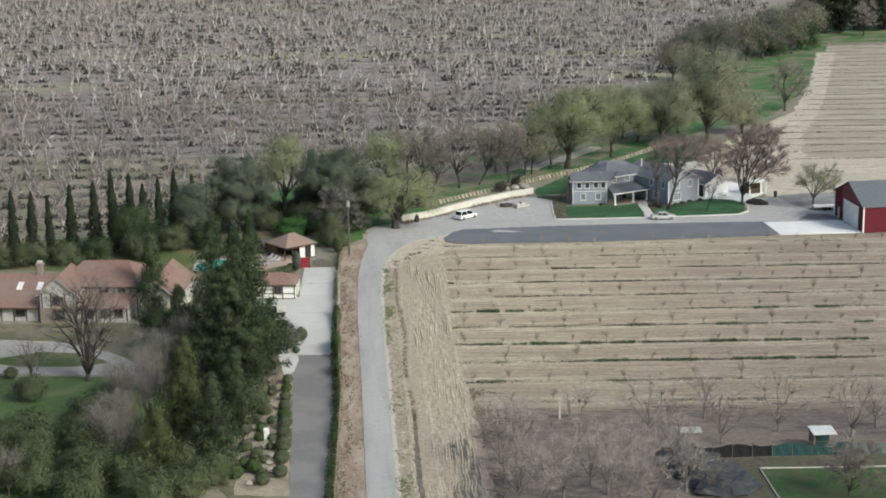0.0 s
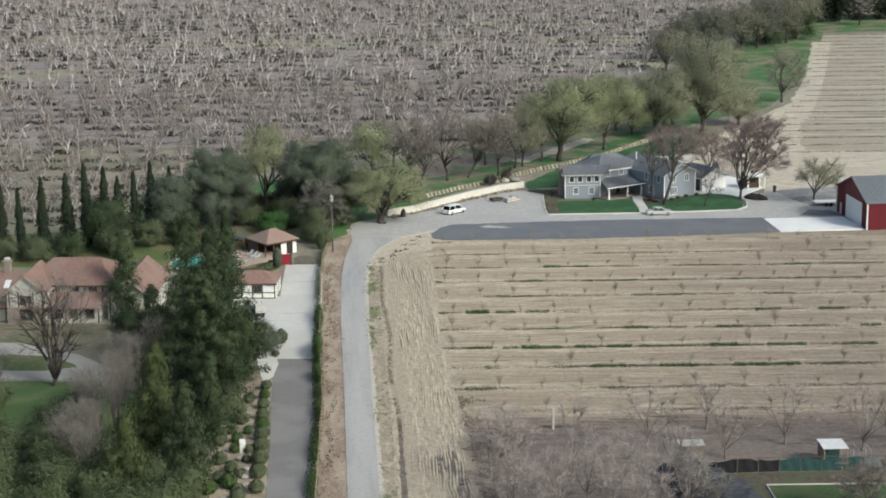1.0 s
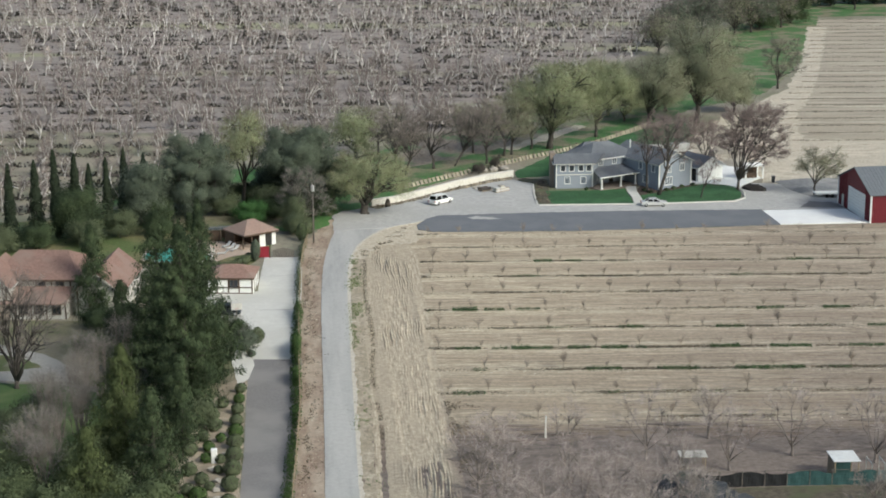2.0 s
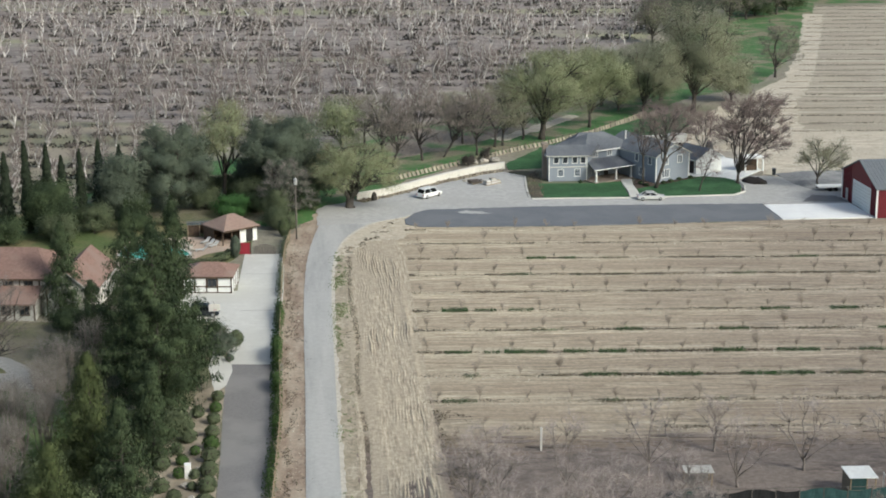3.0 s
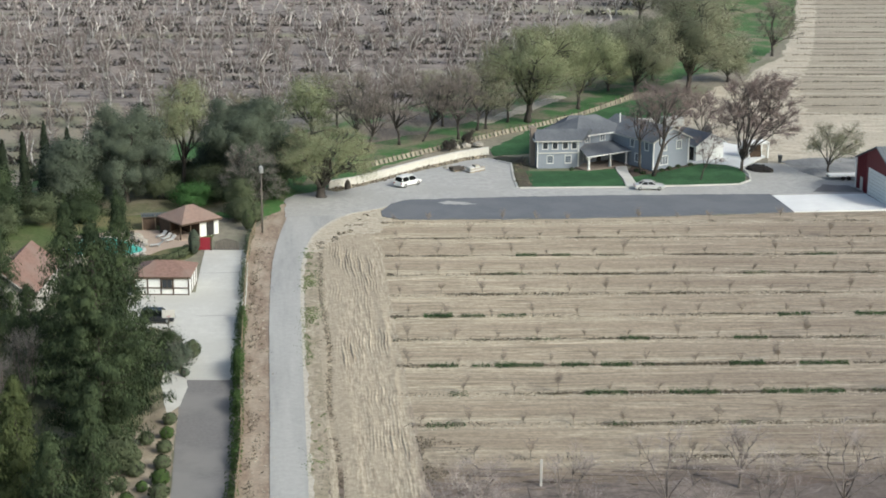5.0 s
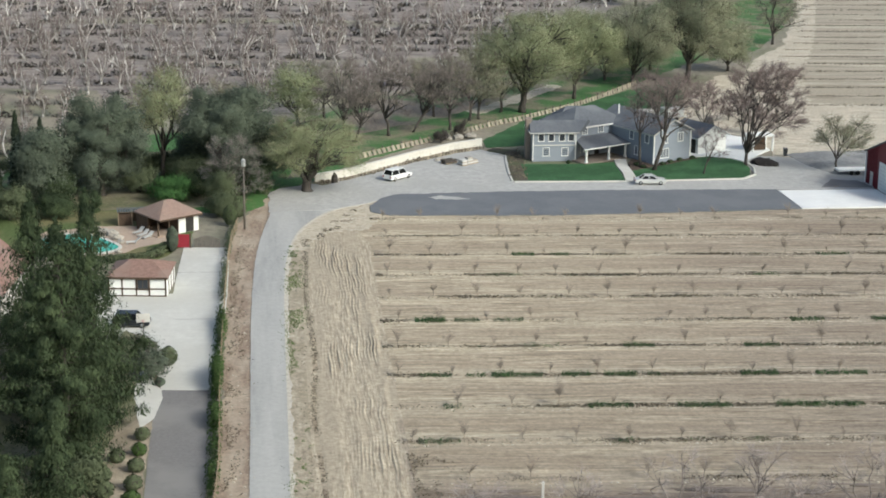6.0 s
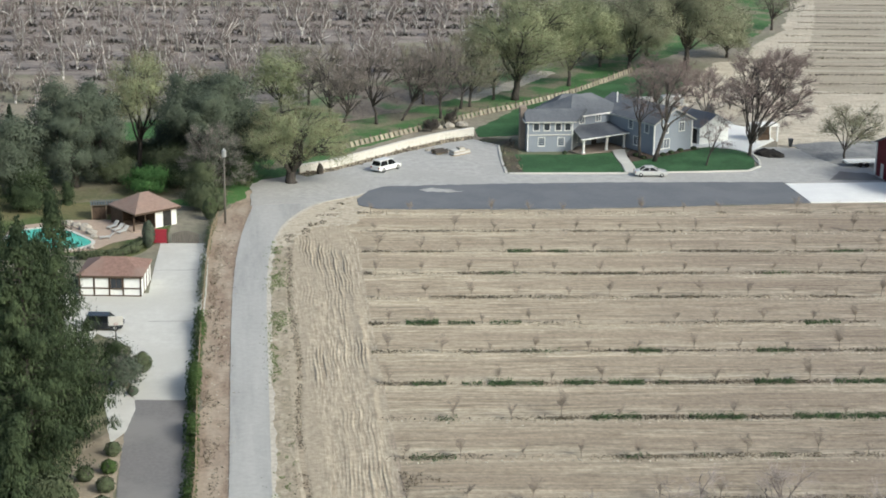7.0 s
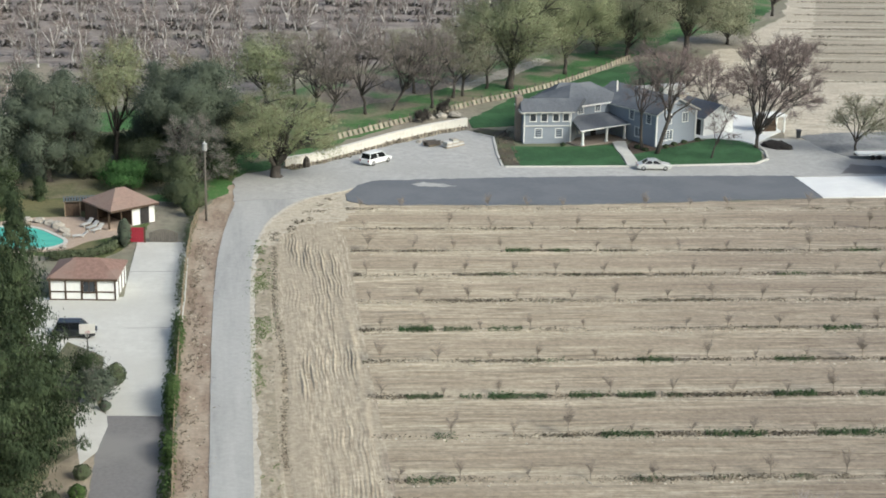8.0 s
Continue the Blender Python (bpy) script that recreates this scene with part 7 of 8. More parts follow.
tagged(part("dry_bed_plants", bed, M["dry_weed"]), "dry brown plants at the foot of the wall", "plants", "", "stuff")

# wooden fence along the creek
rail = thing("rail_fence", "low fence of slanting tan boards between dark posts", "fence", pose(0, 0, 0.03))
RL = [(-17.8, 262.9), (-11.6, 270.8), (-5.5, 278.4), (0.0, 285.9), (5.4, 292.9), (9.2, 296.6), (19.0, 309.4), (24.4, 318.7), (31.5, 332.4)]
for i, (p, d) in enumerate(along(RL, 2.3)):
    a = math.degrees(math.atan2(d.y, d.x))
    part("post", Shape().bevel_box(-0.09, -0.09, -0.1, 0.09, 0.09, 1.35, 0.02), M["pole"], rail, m=pose(p.x, p.y, 0, 0, 0, a))
    for z in (0.06, 0.78):
        part("rail", Shape().box(0.09, -0.03, z, 2.21, 0.05, z + 0.12), M["wood"], rail, m=pose(p.x, p.y, 0, 0, 0, a))
    for k in (0.25, 1.4):
        part("slat", Shape().add([(k, -0.05, 0.02), (k + 0.7, -0.05, 0.02), (k + 0.7, 0.0, 0.02), (k, 0.0, 0.02), (k - 0.55, -0.12, 0.95), (k + 0.15, -0.12, 0.95), (k + 0.15, -0.06, 0.95), (k - 0.55, -0.06, 0.95)],
                                 [(0, 3, 2, 1), (4, 5, 6, 7), (0, 1, 5, 4), (1, 2, 6, 5), (2, 3, 7, 6), (3, 0, 4, 7)]), M["slat"], rail, m=pose(p.x, p.y, 0, 0, 0, a))


# ---- utility pole ----
pole = thing("utility_pole", "tall wooden utility pole with a pale transformer can", "utility pole", pose(-29.0, 220.0, 0.03))
part("pole", Shape().tube([(0, 0, -0.2), (0, 0, 5), (0, 0, 9.9)], [0.15, 0.13, 0.10], 10), M["pole"], pole, smooth=True)
can = part("transformer", Shape().tube([(0.05, -0.3, 8.9), (0.05, -0.3, 9.0), (0.05, -0.3, 9.75), (0.05, -0.3, 9.85)], [0.24, 0.30, 0.30, 0.2], 12), M["metal"], pole, "pale grey transformer can", smooth=False)
part("bushing", Shape().tube([(0.05, -0.3, 9.85), (0.05, -0.3, 10.1)], [0.06, 0.04], 6), M["white"], can)
part("bracket", Shape().box(-0.05, -0.1, 9.2, 0.15, 0.0, 9.35), M["metal"], pole)


# ---- vehicles ----
def car(x, y, heading, paint, label, L=4.7, W=1.85, H=1.45, suv=False, z=0.15):
    """A car: bodywork drawn out from its side outline, a narrower glasshouse, lamps and wheels. Its front points to +x."""
    t = thing("car", label, "car", pose(x, y, z, 0, 0, heading))
    h0, belt = 0.28, 0.95 if suv else 0.88
    low = [(-L / 2, 0.45), (-L / 2 + 0.1, h0), (L / 2 - 0.15, h0), (L / 2, 0.5), (L / 2 - 0.05, 0.72), (L / 2 - 0.9, belt), (-L / 2 + (0.1 if suv else 0.7), belt + 0.03), (-L / 2 + 0.02, belt - 0.1)]
    s = Shape()
    n = len(low)
    rings = [(-W / 2, 0.94), (-W / 2 + 0.08, 1.0), (W / 2 - 0.08, 1.0), (W / 2, 0.94)]
    for yy, k in rings:
        s.v.extend((px0 * k, yy, h0 + (pz - h0) * (1.0 if abs(yy) < W / 2 - 0.01 else 0.93)) for px0, pz in low)
    for r in range(3):
        s.f += [(r * n + i, r * n + (i + 1) % n, (r + 1) * n + (i + 1) % n, (r + 1) * n + i) for i in range(n)]
    s.f += [tuple(range(n))[::-1], tuple(3 * n + i for i in range(n))]
    body = part("body", s, M[paint], t)
    a, b, c, d = (-L / 2 + 0.15, -L / 2 + 0.45, L * 0.12, L * 0.27) if suv else (-L / 2 + 0.75, -L / 2 + 1.55, L * 0.06, L * 0.24)
    g = Shape()
    w0, w1 = W / 2 - 0.08, W / 2 - 0.26
    p = [(a, -w0, belt), (d, -w0, belt), (d, w0, belt), (a, w0, belt), (b, -w1, H - 0.06), (c, -w1, H - 0.06), (c, w1, H - 0.06), (b, w1, H - 0.06)]
    g.add(p, [(0, 3, 2, 1), (4, 5, 6, 7), (0, 1, 5, 4), (1, 2, 6, 5), (2, 3, 7, 6), (3, 0, 4, 7)])
    part("windows", g, M["car_glass"], t, "dark tinted windows")
    part("roof", Shape().bevel_box(b - 0.08, -w1 - 0.05, H - 0.08, c + 0.08, w1 + 0.05, H, 0.05), M[paint], t)
    for sy in (-1, 1):
        for x0, x1 in ((a, b), (d, c), ((a + d) / 2, (b + c) / 2)):
            part("pillar", Shape().tube([(x0, sy * w0, belt), (x1, sy * (w1 + 0.02), H - 0.05)], [0.06, 0.05], 5), M[paint], t)
        part("mirror", Shape().bevel_box(d - 0.25, sy * (W / 2 + 0.06) - 0.08, belt, d - 0.1, sy * (W / 2 + 0.06) + 0.08, belt + 0.15, 0.03), M[paint], t)
        part("headlight", Shape().bevel_box(L / 2 - 0.22, sy * (W / 2 - 0.3) - 0.2, 0.58, L / 2 - 0.01, sy * (W / 2 - 0.3) + 0.2, 0.72, 0.03), M["lamp_clear"], t, "clear headlight")
        part("tail_light", Shape().bevel_box(-L / 2 - 0.02, sy * (W / 2 - 0.22) - 0.14, 0.62, -L / 2 + 0.1, sy * (W / 2 - 0.22) + 0.14, 0.85, 0.03), M["tail_red"], t, "red tail light")
        for wx in (-L / 2 + 0.85, L / 2 - 0.85):
            r = 0.36 if suv else 0.32
            yy = sy * (W / 2 - 0.1)
            tyre = part("wheel", Shape().tube([(wx, yy - 0.11, r), (wx, yy - 0.08, r), (wx, yy + 0.08, r), (wx, yy + 0.11, r)], [r * 0.85, r, r, r * 0.85], 14), M["tyre"], t, "black tyre")
            part("rim", Shape().tube([(wx, yy + sy * 0.09, r), (wx, yy + sy * 0.125, r)], [r * 0.62, r * 0.5], 10), M["rim"], tyre, "silver wheel rim")
    part("bumper", Shape().bevel_box(-L / 2 - 0.04, -W / 2 + 0.1, 0.35, -L / 2 + 0.12, W / 2 - 0.1, 0.55, 0.04), M[paint], t)
    return t


car(-10.0, 250.6, 52, "car_white", "white sport utility car parked on the gravel", 4.8, 1.95, 1.75, True, 0.14)
car(28.6, 250.4, 4, "car_silver", "silver saloon car parked at the kerb", 4.75, 1.85, 1.45, False, 0.14)
car(-35.5, 177.6, 4, "car_dark", "black van parked on the concrete drive", 4.2, 1.85, 1.65, True, 0.08)

# ---- basketball stand on the drive ----
stand = thing("basketball_stand", "basketball stand with a pale backboard on the drive", "basketball stand", pose(-32.9, 171.4, 0.08, 0, 0, 15))
part("base", Shape().bevel_box(-0.45, -0.4, 0, 0.45, 0.5, 0.25, 0.08), M["black_tarp"], stand)
part("pole", Shape().tube([(0, 0, 0.2), (0, 0, 2.4), (0, -0.5, 3.1)], [0.07, 0.06, 0.05], 8), M["pole"], stand)
board = part("backboard", Shape().bevel_box(-0.75, -0.58, 2.7, 0.75, -0.52, 3.7, 0.02), M["blind"], stand, "pale scuffed backboard")
part("rim", Shape().tube([(0.23 * math.cos(k * 0.5236), -0.82 + 0.23 * math.sin(k * 0.5236), 2.95) for k in range(13)], [0.02] * 13, 5), M["gate_red"], board, "red hoop")
# ---- red gate and pool ----
gate = thing("gate", "bright red solid driveway gate", "gate", pose(-36.8, 210.0, 0.05, 0, 0, 2))
part("gate_leaf", Shape().bevel_box(0, -0.04, 0.08, 2.0, 0.04, 1.85, 0.02), M["gate_red"], gate)
for x in (-0.12, 2.12):
    part("gate_post", Shape().bevel_box(x - 0.1, -0.1, -0.1, x + 0.1, 0.1, 2.0, 0.02), M["timber"], gate)
for z in (0.5, 1.4):
    part("strap", Shape().box(0.02, -0.07, z, 1.98, -0.04, z + 0.08), M["gate_red"], gate)
side = thing("side_gate", "brown weathered arched wooden gate", "gate", pose(-34.2, 210.3, 0.05, 0, 0, 2))
for k in range(14):
    h = 1.15 + 0.45 * math.sin(math.pi * (k + 0.5) / 14)
    part("board", Shape().bevel_box(k * 0.24, -0.03, 0.05, k * 0.24 + 0.22, 0.03, h, 0.01), M["pole"], side)
pool = thing("swimming_pool", "turquoise kidney-shaped swimming pool with pale rim", "swimming pool", pose(0, 0, 0.09))
edge = [(-54.5, 207.5), (-51, 205.6), (-47, 205.8), (-44.2, 207.4), (-43.6, 209.8), (-45.8, 212.2), (-48.0, 214.6), (-51, 216), (-54, 214.5), (-55.5, 211.5)]
edge = rounded(edge + [edge[0]], 2)[:-1]
part("water", Shape().prism(edge, "z", -0.05, 0.05), M["pool"], pool)
rim = Shape()
for a, b in zip(edge, edge[1:] + edge[:1]):
    d = (Vector(b) - Vector(a)).normalized()
    n = Vector((-d.y, d.x)) * 0.22
    rim.prism([(a[0] - n.x, a[1] - n.y), (b[0] - n.x, b[1] - n.y), (b[0] + n.x, b[1] + n.y), (a[0] + n.x, a[1] + n.y)], "z", -0.05, 0.12)
part("rim", rim, M["concrete"], pool)


def boulder(x, y, r, seed, label="pale weathered boulder", z=0.05):
    rr = random.Random(seed)
    ob = part("boulder", Shape().ball((0, 0, 0), r, 0.65, 0.28, rr, 6, 9), M["rock"], m=pose(x, y, z + r * 0.35))
    return tagged(ob, label, "boulder", "boulders")


for i, (x, y, r) in enumerate([(-45.0, 213.4, 0.7), (-46.2, 215.4, 0.8), (-47.6, 216.8, 0.6), (-44.2, 211.6, 0.5), (-48.8, 217.4, 0.7), (-50.4, 217.6, 0.6), (-43.6, 207.0, 0.45), (-46.8, 205.8, 0.5)]):
    boulder(x, y, r, 400 + i, "pale boulder at the pool's edge", 0.08)


def lounger(x, y, a):
    t = thing("sun_lounger", "white poolside sun lounger with raised back", "lounger", pose(x, y, 0.09, 0, 0, a), "sun loungers")
    part("seat", Shape().bevel_box(-0.9, -0.3, 0.28, 0.4, 0.3, 0.36, 0.02), M["blind"], t)
    part("backrest", Shape().add([(0.4, -0.3, 0.3), (1.0, -0.3, 0.75), (1.0, 0.3, 0.75), (0.4, 0.3, 0.3), (0.36, -0.3, 0.37), (0.95, -0.3, 0.82), (0.95, 0.3, 0.82), (0.36, 0.3, 0.37)],
                                 [(0, 3, 2, 1), (4, 5, 6, 7), (0, 1, 5, 4), (1, 2, 6, 5), (2, 3, 7, 6), (3, 0, 4, 7)]), M["blind"], t)
    for sx in (-0.75, 0.35):
        for sy in (-0.25, 0.25):
            part("leg", Shape().box(sx - 0.03, sy - 0.03, 0, sx + 0.03, sy + 0.03, 0.3), M["blind"], t)
    return t


for x, y, a in ((-42.0, 215.2, 60), (-41.2, 214.2, 60), (-42.9, 216.4, 60), (-42.6, 211.4, 20)):
    lounger(x, y, a)
hd = thing("clipped_hedge", "low clipped dark green hedge by the pool lawn", "hedge", pose(0, 0, 0.06))
lv, st = Shape(), Shape()
for p, d in along([(-44, 202.4), (-40, 203.2), (-38.0, 206.0), (-37.6, 209.4)], 0.2):
    for _ in range(60):
        o = (rng.uniform(-0.55, 0.55), rng.uniform(-0.55, 0.55), rng.uniform(0.05, 1.1))
        lv.leaf((p.x + o[0], p.y + o[1], o[2]), rng.uniform(0.15, 0.3), rng, 0.0, (o[0], o[1], o[2] - 0.3))
part("foliage", lv, M["shrub"], hd)
part("inner_branch", Shape().tube([(-44, 202.4, 0.3), (-40, 203.2, 0.3), (-38, 206, 0.3), (-37.6, 209.4, 0.3)], [0.2] * 4, 6), M["bark"], hd)


# ---- garden shrubs beside the drive ----
def shrub(x, y, r, seed, h=None, material="shrub", label="rounded clipped green shrub in the gravel bed", name="shrub", group="rock garden shrubs", squash=0.85, z=0.06):
    rr = random.Random(seed)
    t = thing(name, label, "shrub", pose(x, y, z), group)
    h = h or r * 1.7
    lv = Shape()
    for _ in range(int(700 * r * max(r, h * 0.6))):
        a, k = rr.uniform(0, 6.28), rr.uniform(-0.9, 1)
        q = math.sqrt(max(0.0, 1 - k * k)) * r * rr.uniform(0.72, 1.05)
        lv.leaf((q * math.cos(a), q * math.sin(a), max(0.03, h / 2 + k * h / 2 * rr.uniform(0.8, 1.03))), rr.uniform(0.14, 0.3), rr, 0.0, (math.cos(a), math.sin(a), k + 0.3))
    part("foliage", lv, M[material], t)
    part("inner_branch", Shape().ball((0, 0, h * 0.45), r * 0.72, h / r * 0.5, 0.2, rr, 5, 7), M["bark"], t)
    return t


SHR = [(-25.2, 128.6, 0.95), (-24.6, 125.0, 1.0), (-25.8, 132.4, 0.85), (-26.4, 136.4, 0.8), (-26.9, 140.2, 0.75), (-27.4, 144.0, 0.75), (-28.0, 130.6, 0.95), (-28.6, 127.0, 0.8), (-27.4, 124.0, 0.7), (-28.9, 134.0, 0.85), (-24.0, 121.2, 1.0), (-23.4, 117.0, 1.05), (-27.0, 120.5, 0.7),
       (-28.0, 116.6, 0.9), (-26.2, 114.2, 0.8), (-22.8, 112.6, 1.0), (-25.6, 109.4, 1.0), (-22.2, 108.0, 0.9), (-28.6, 138.5, 0.8), (-23.8, 105.5, 0.9), (-27.4, 107.6, 0.95), (-29.2, 122.5, 0.9), (-25.0, 117.4, 0.55), (-25.4, 120.4, 0.6), (-26.6, 127.0, 0.6), (-25.0, 112.6, 0.6), (-27.0, 111.0, 0.8), (-24.4, 108.2, 0.6)]
for i, (x, y, r) in enumerate(SHR):
    shrub(x, y, r, 420 + i, material="shrub" if i % 4 else "hedge")
for i, (x, y, r) in enumerate([(-25.3, 122.5, 0.45), (-25.8, 118.0, 0.55), (-24.2, 112.4, 0.5), (-23.6, 109.6, 0.55), (-24.6, 115.0, 0.4), (-26.4, 128.0, 0.35), (-26.2, 134.0, 0.3), (-25.4, 105.5, 0.5), (-27.4, 113.0, 0.45)]):
    boulder(x, y, r, 450 + i, "pale boulder in the rock garden", 0.06)
stone = tagged(part("stone_pillar", Shape().bevel_box(-0.35, -0.35, 0, 0.35, 0.35, 1.6, 0.06), M["white"], m=pose(-26.1, 120.6, 0.06, 4, 0, 12)), "squat white stone pillar in the rock garden", "pillar")
broad_tree(-29.9, 160.6, 3.0, 3.8, 0.4, 0.1, 470, "sprawling grey-green juniper beside the drive", "oak", "shrub", limbs=9, subs=6, leaves=24, spread=0.42, size=0.3, twigs=5, twig_mat="bush_twig", twig_len=0.8, name="juniper", group="junipers")
broad_tree(-31.2, 163.6, 3.6, 3.2, 0.5, 0.1, 471, "dark ragged juniper beside the drive", "conifer", "shrub", limbs=8, subs=6, leaves=26, spread=0.4, size=0.3, twigs=4, twig_mat="bush_twig", twig_len=0.8, name="juniper", group="junipers")
shrub(-28.9, 164.8, 1.0, 472, 2.1, "shrub", "rounded clipped olive shrub beside the drive", "shrub", "junipers")
shrub(-28.6, 158.6, 0.55, 473, 0.9, "oak", "low dark juniper at the drive's kerb", "juniper", "junipers")
shrub(-36.6, 207.8, 0.8, 474, 3.6, "oak", "dark columnar shrub by the gate", "shrub", "junipers")
broad_tree(-42.1, 234.4, 3.6, 6.4, 0.5, 0.1, 475, "bright fresh green shrub behind the pool house", "bright_shrub", "shrub", limbs=9, subs=6, leaves=40, spread=0.5, size=0.34, name="shrub", group="garden shrubs")
shrub(-66.8, 145.1, 1.0, 476, 1.6, "shrub", "round dark shrub on the lawn", "shrub", "garden shrubs")
shrub(-31.2, 221.6, 1.0, 477, 3.0, "near_bush", "olive green shrub by the pole", "shrub", "garden shrubs")
shrub(-31.0, 226.0, 1.4, 478, 2.6, "shrub", "olive green shrub by the pole", "shrub", "garden shrubs")
for i, (x, y, r) in enumerate([(27.5, 262.6, 0.7), (31.6, 263.2, 0.6), (33.0, 264.8, 0.6), (34.6, 266.4, 0.55), (36.8, 268.0, 0.6), (16.6, 263.0, 0.5), (28.4, 261.0, 0.6)]):
    shrub(x, y, r * 0.85, 480 + i, 0.5, "conifer", "low dark shrub at the house wall", "shrub", "foundation shrubs", z=0.15)
mound = tagged(part("soil_heap", Shape().ball((0, 0, 0), 1.0, 0.5, 0.15, random.Random(9), 6, 14), M["black_soil"], m=Matrix.LocRotScale((48.2, 265.2, 0.16), Euler((0, 0, -0.5)), Vector((2.4, 1.7, 1.9)))), "heap of black soil on the gravel", "soil heap")
st = Shape().ball((0, 0, 0), 0.5, 2.0, 0.2, random.Random(4), 6, 8)
tagged(part("tree_stump", st, M["bark"], m=pose(-19.4, 247.4, 0.7)), "dark old tree stump at the wall's end", "stump")
for i, (x, y, r) in enumerate([(-4.4, 263.4, 0.45), (-3.6, 264.2, 0.4), (-0.9, 263.4, 0.4), (-3.4, 279.4, 0.8), (-1.6, 280.4, 0.8), (0.6, 281.2, 0.9)]):
    boulder(x, y, r, 500 + i, "dull boulder stacked at the lot's edge", 0.1)
pallet = thing("stone_pallet", "pallets of pale cut stone on the gravel", "stone stack", pose(0.4, 261.4, 0.14, 0, 0, 35))
for x, y, h in ((-0.9, -0.3, 0.75), (0.35, 0.0, 1.0), (1.5, 0.3, 0.6)):
    part("pallet", Shape().box(x - 0.55, y - 0.6, 0, x + 0.55, y + 0.6, 0.13), M["wood"], pallet)
    for k in range(int(h / 0.25)):
        part("stone_course", Shape().bevel_box(x - 0.5 + 0.03 * (k % 2), y - 0.55, 0.13 + 0.25 * k, x + 0.52 - 0.05 * (k % 2), y + 0.55, 0.37 + 0.25 * k, 0.04), M["rock"] if k % 2 else M["blind"], pallet)
logs = thing("log_pile", "dark pile of cut logs and timber on the gravel", "log pile", pose(-2.4, 261.6, 0.14, 0, 0, 30))
for i in range(11):
    rl = random.Random(900 + i)
    a, y, z = rl.uniform(-0.2, 0.2), rl.uniform(-0.8, 0.8), 0.14 + 0.22 * (i % 3)
    part("log", Shape().tube([(-1.1 + rl.uniform(-0.3, 0.3), y - a, z), (1.1 + rl.uniform(-0.4, 0.4), y + a, z + 0.05)], [0.13, 0.11], 7), M["bark"] if i % 3 else M["wood"], logs)

car(31.0, 291.0, 10, "car_white", "white sport utility car parked behind the house", 5.2, 2.0, 1.9, True, 0.1)
cover = thing("covered_grill", "dark covered grill on bare earth", "grill", pose(42.6, 296.0, 0.05))
part("cover", Shape().add([(-0.9, -0.6, 0), (0.9, -0.6, 0), (0.9, 0.6, 0), (-0.9, 0.6, 0), (-0.5, -0.4, 1.3), (0.5, -0.4, 1.3), (0.4, 0.4, 1.5), (-0.4, 0.4, 1.5)],
                          [(0, 3, 2, 1), (4, 5, 6, 7), (0, 1, 5, 4), (1, 2, 6, 5), (2, 3, 7, 6), (3, 0, 4, 7)]), M["black_tarp"], cover)
# ---- pergola, bin and clutter beside the house ----
pv = thing("pavilion", "white-framed open garden pavilion with dark interior", "pavilion", pose(48.6, 275.4, 0.18, 0, 0, 20))
for x in (-1.8, 1.8):
    for y in (-1.2, 1.2):
        part("post", Shape().bevel_box(x - 0.14, y - 0.14, 0, x + 0.14, y + 0.14, 2.5, 0.02), M["white"], pv)
part("roof", Shape().bevel_box(-2.1, -1.5, 2.5, 2.1, 1.5, 2.75, 0.05), M["white"], pv)
part("counter", Shape().bevel_box(-1.6, 0.0, 0, 1.2, 0.9, 1.0, 0.04), M["timber"], pv)
part("back_panel", Shape().box(-1.8, 1.1, 0, 1.8, 1.2, 2.4), M["timber"], pv)
bin_ = thing("wheelie_bin", "dark wheeled rubbish bin", "bin", pose(52.3, 271.4, 0.15))
part("body", Shape().add([(-0.24, -0.3, 0.05), (0.24, -0.3, 0.05), (0.24, 0.3, 0.05), (-0.24, 0.3, 0.05), (-0.34, -0.4, 1.2), (0.34, -0.4, 1.2), (0.34, 0.4, 1.2), (-0.34, 0.4, 1.2)],
                         [(0, 3, 2, 1), (4, 5, 6, 7), (0, 1, 5, 4), (1, 2, 6, 5), (2, 3, 7, 6), (3, 0, 4, 7)]), M["black_tarp"], bin_)
part("lid", Shape().bevel_box(-0.36, -0.42, 1.2, 0.36, 0.42, 1.3, 0.03), M["black_tarp"], bin_)
tr = thing("trailer", "low white flat trailer beside the barn", "trailer", pose(61.0, 259.6, 0.15, 0, 0, 8))
part("bed", Shape().bevel_box(-2.6, -1.0, 0.6, 2.6, 1.0, 0.85, 0.04), M["white"], tr)
for x in (-0.5, 0.5):
    for y in (-1.05, 1.05):
        part("wheel", Shape().tube([(x, y - 0.1, 0.35), (x, y + 0.1, 0.35)], [0.35, 0.35], 12), M["tyre"], tr)
part("drawbar", Shape().tube([(2.6, 0, 0.7), (3.8, 0, 0.5)], [0.06, 0.05], 6), M["metal"], tr)

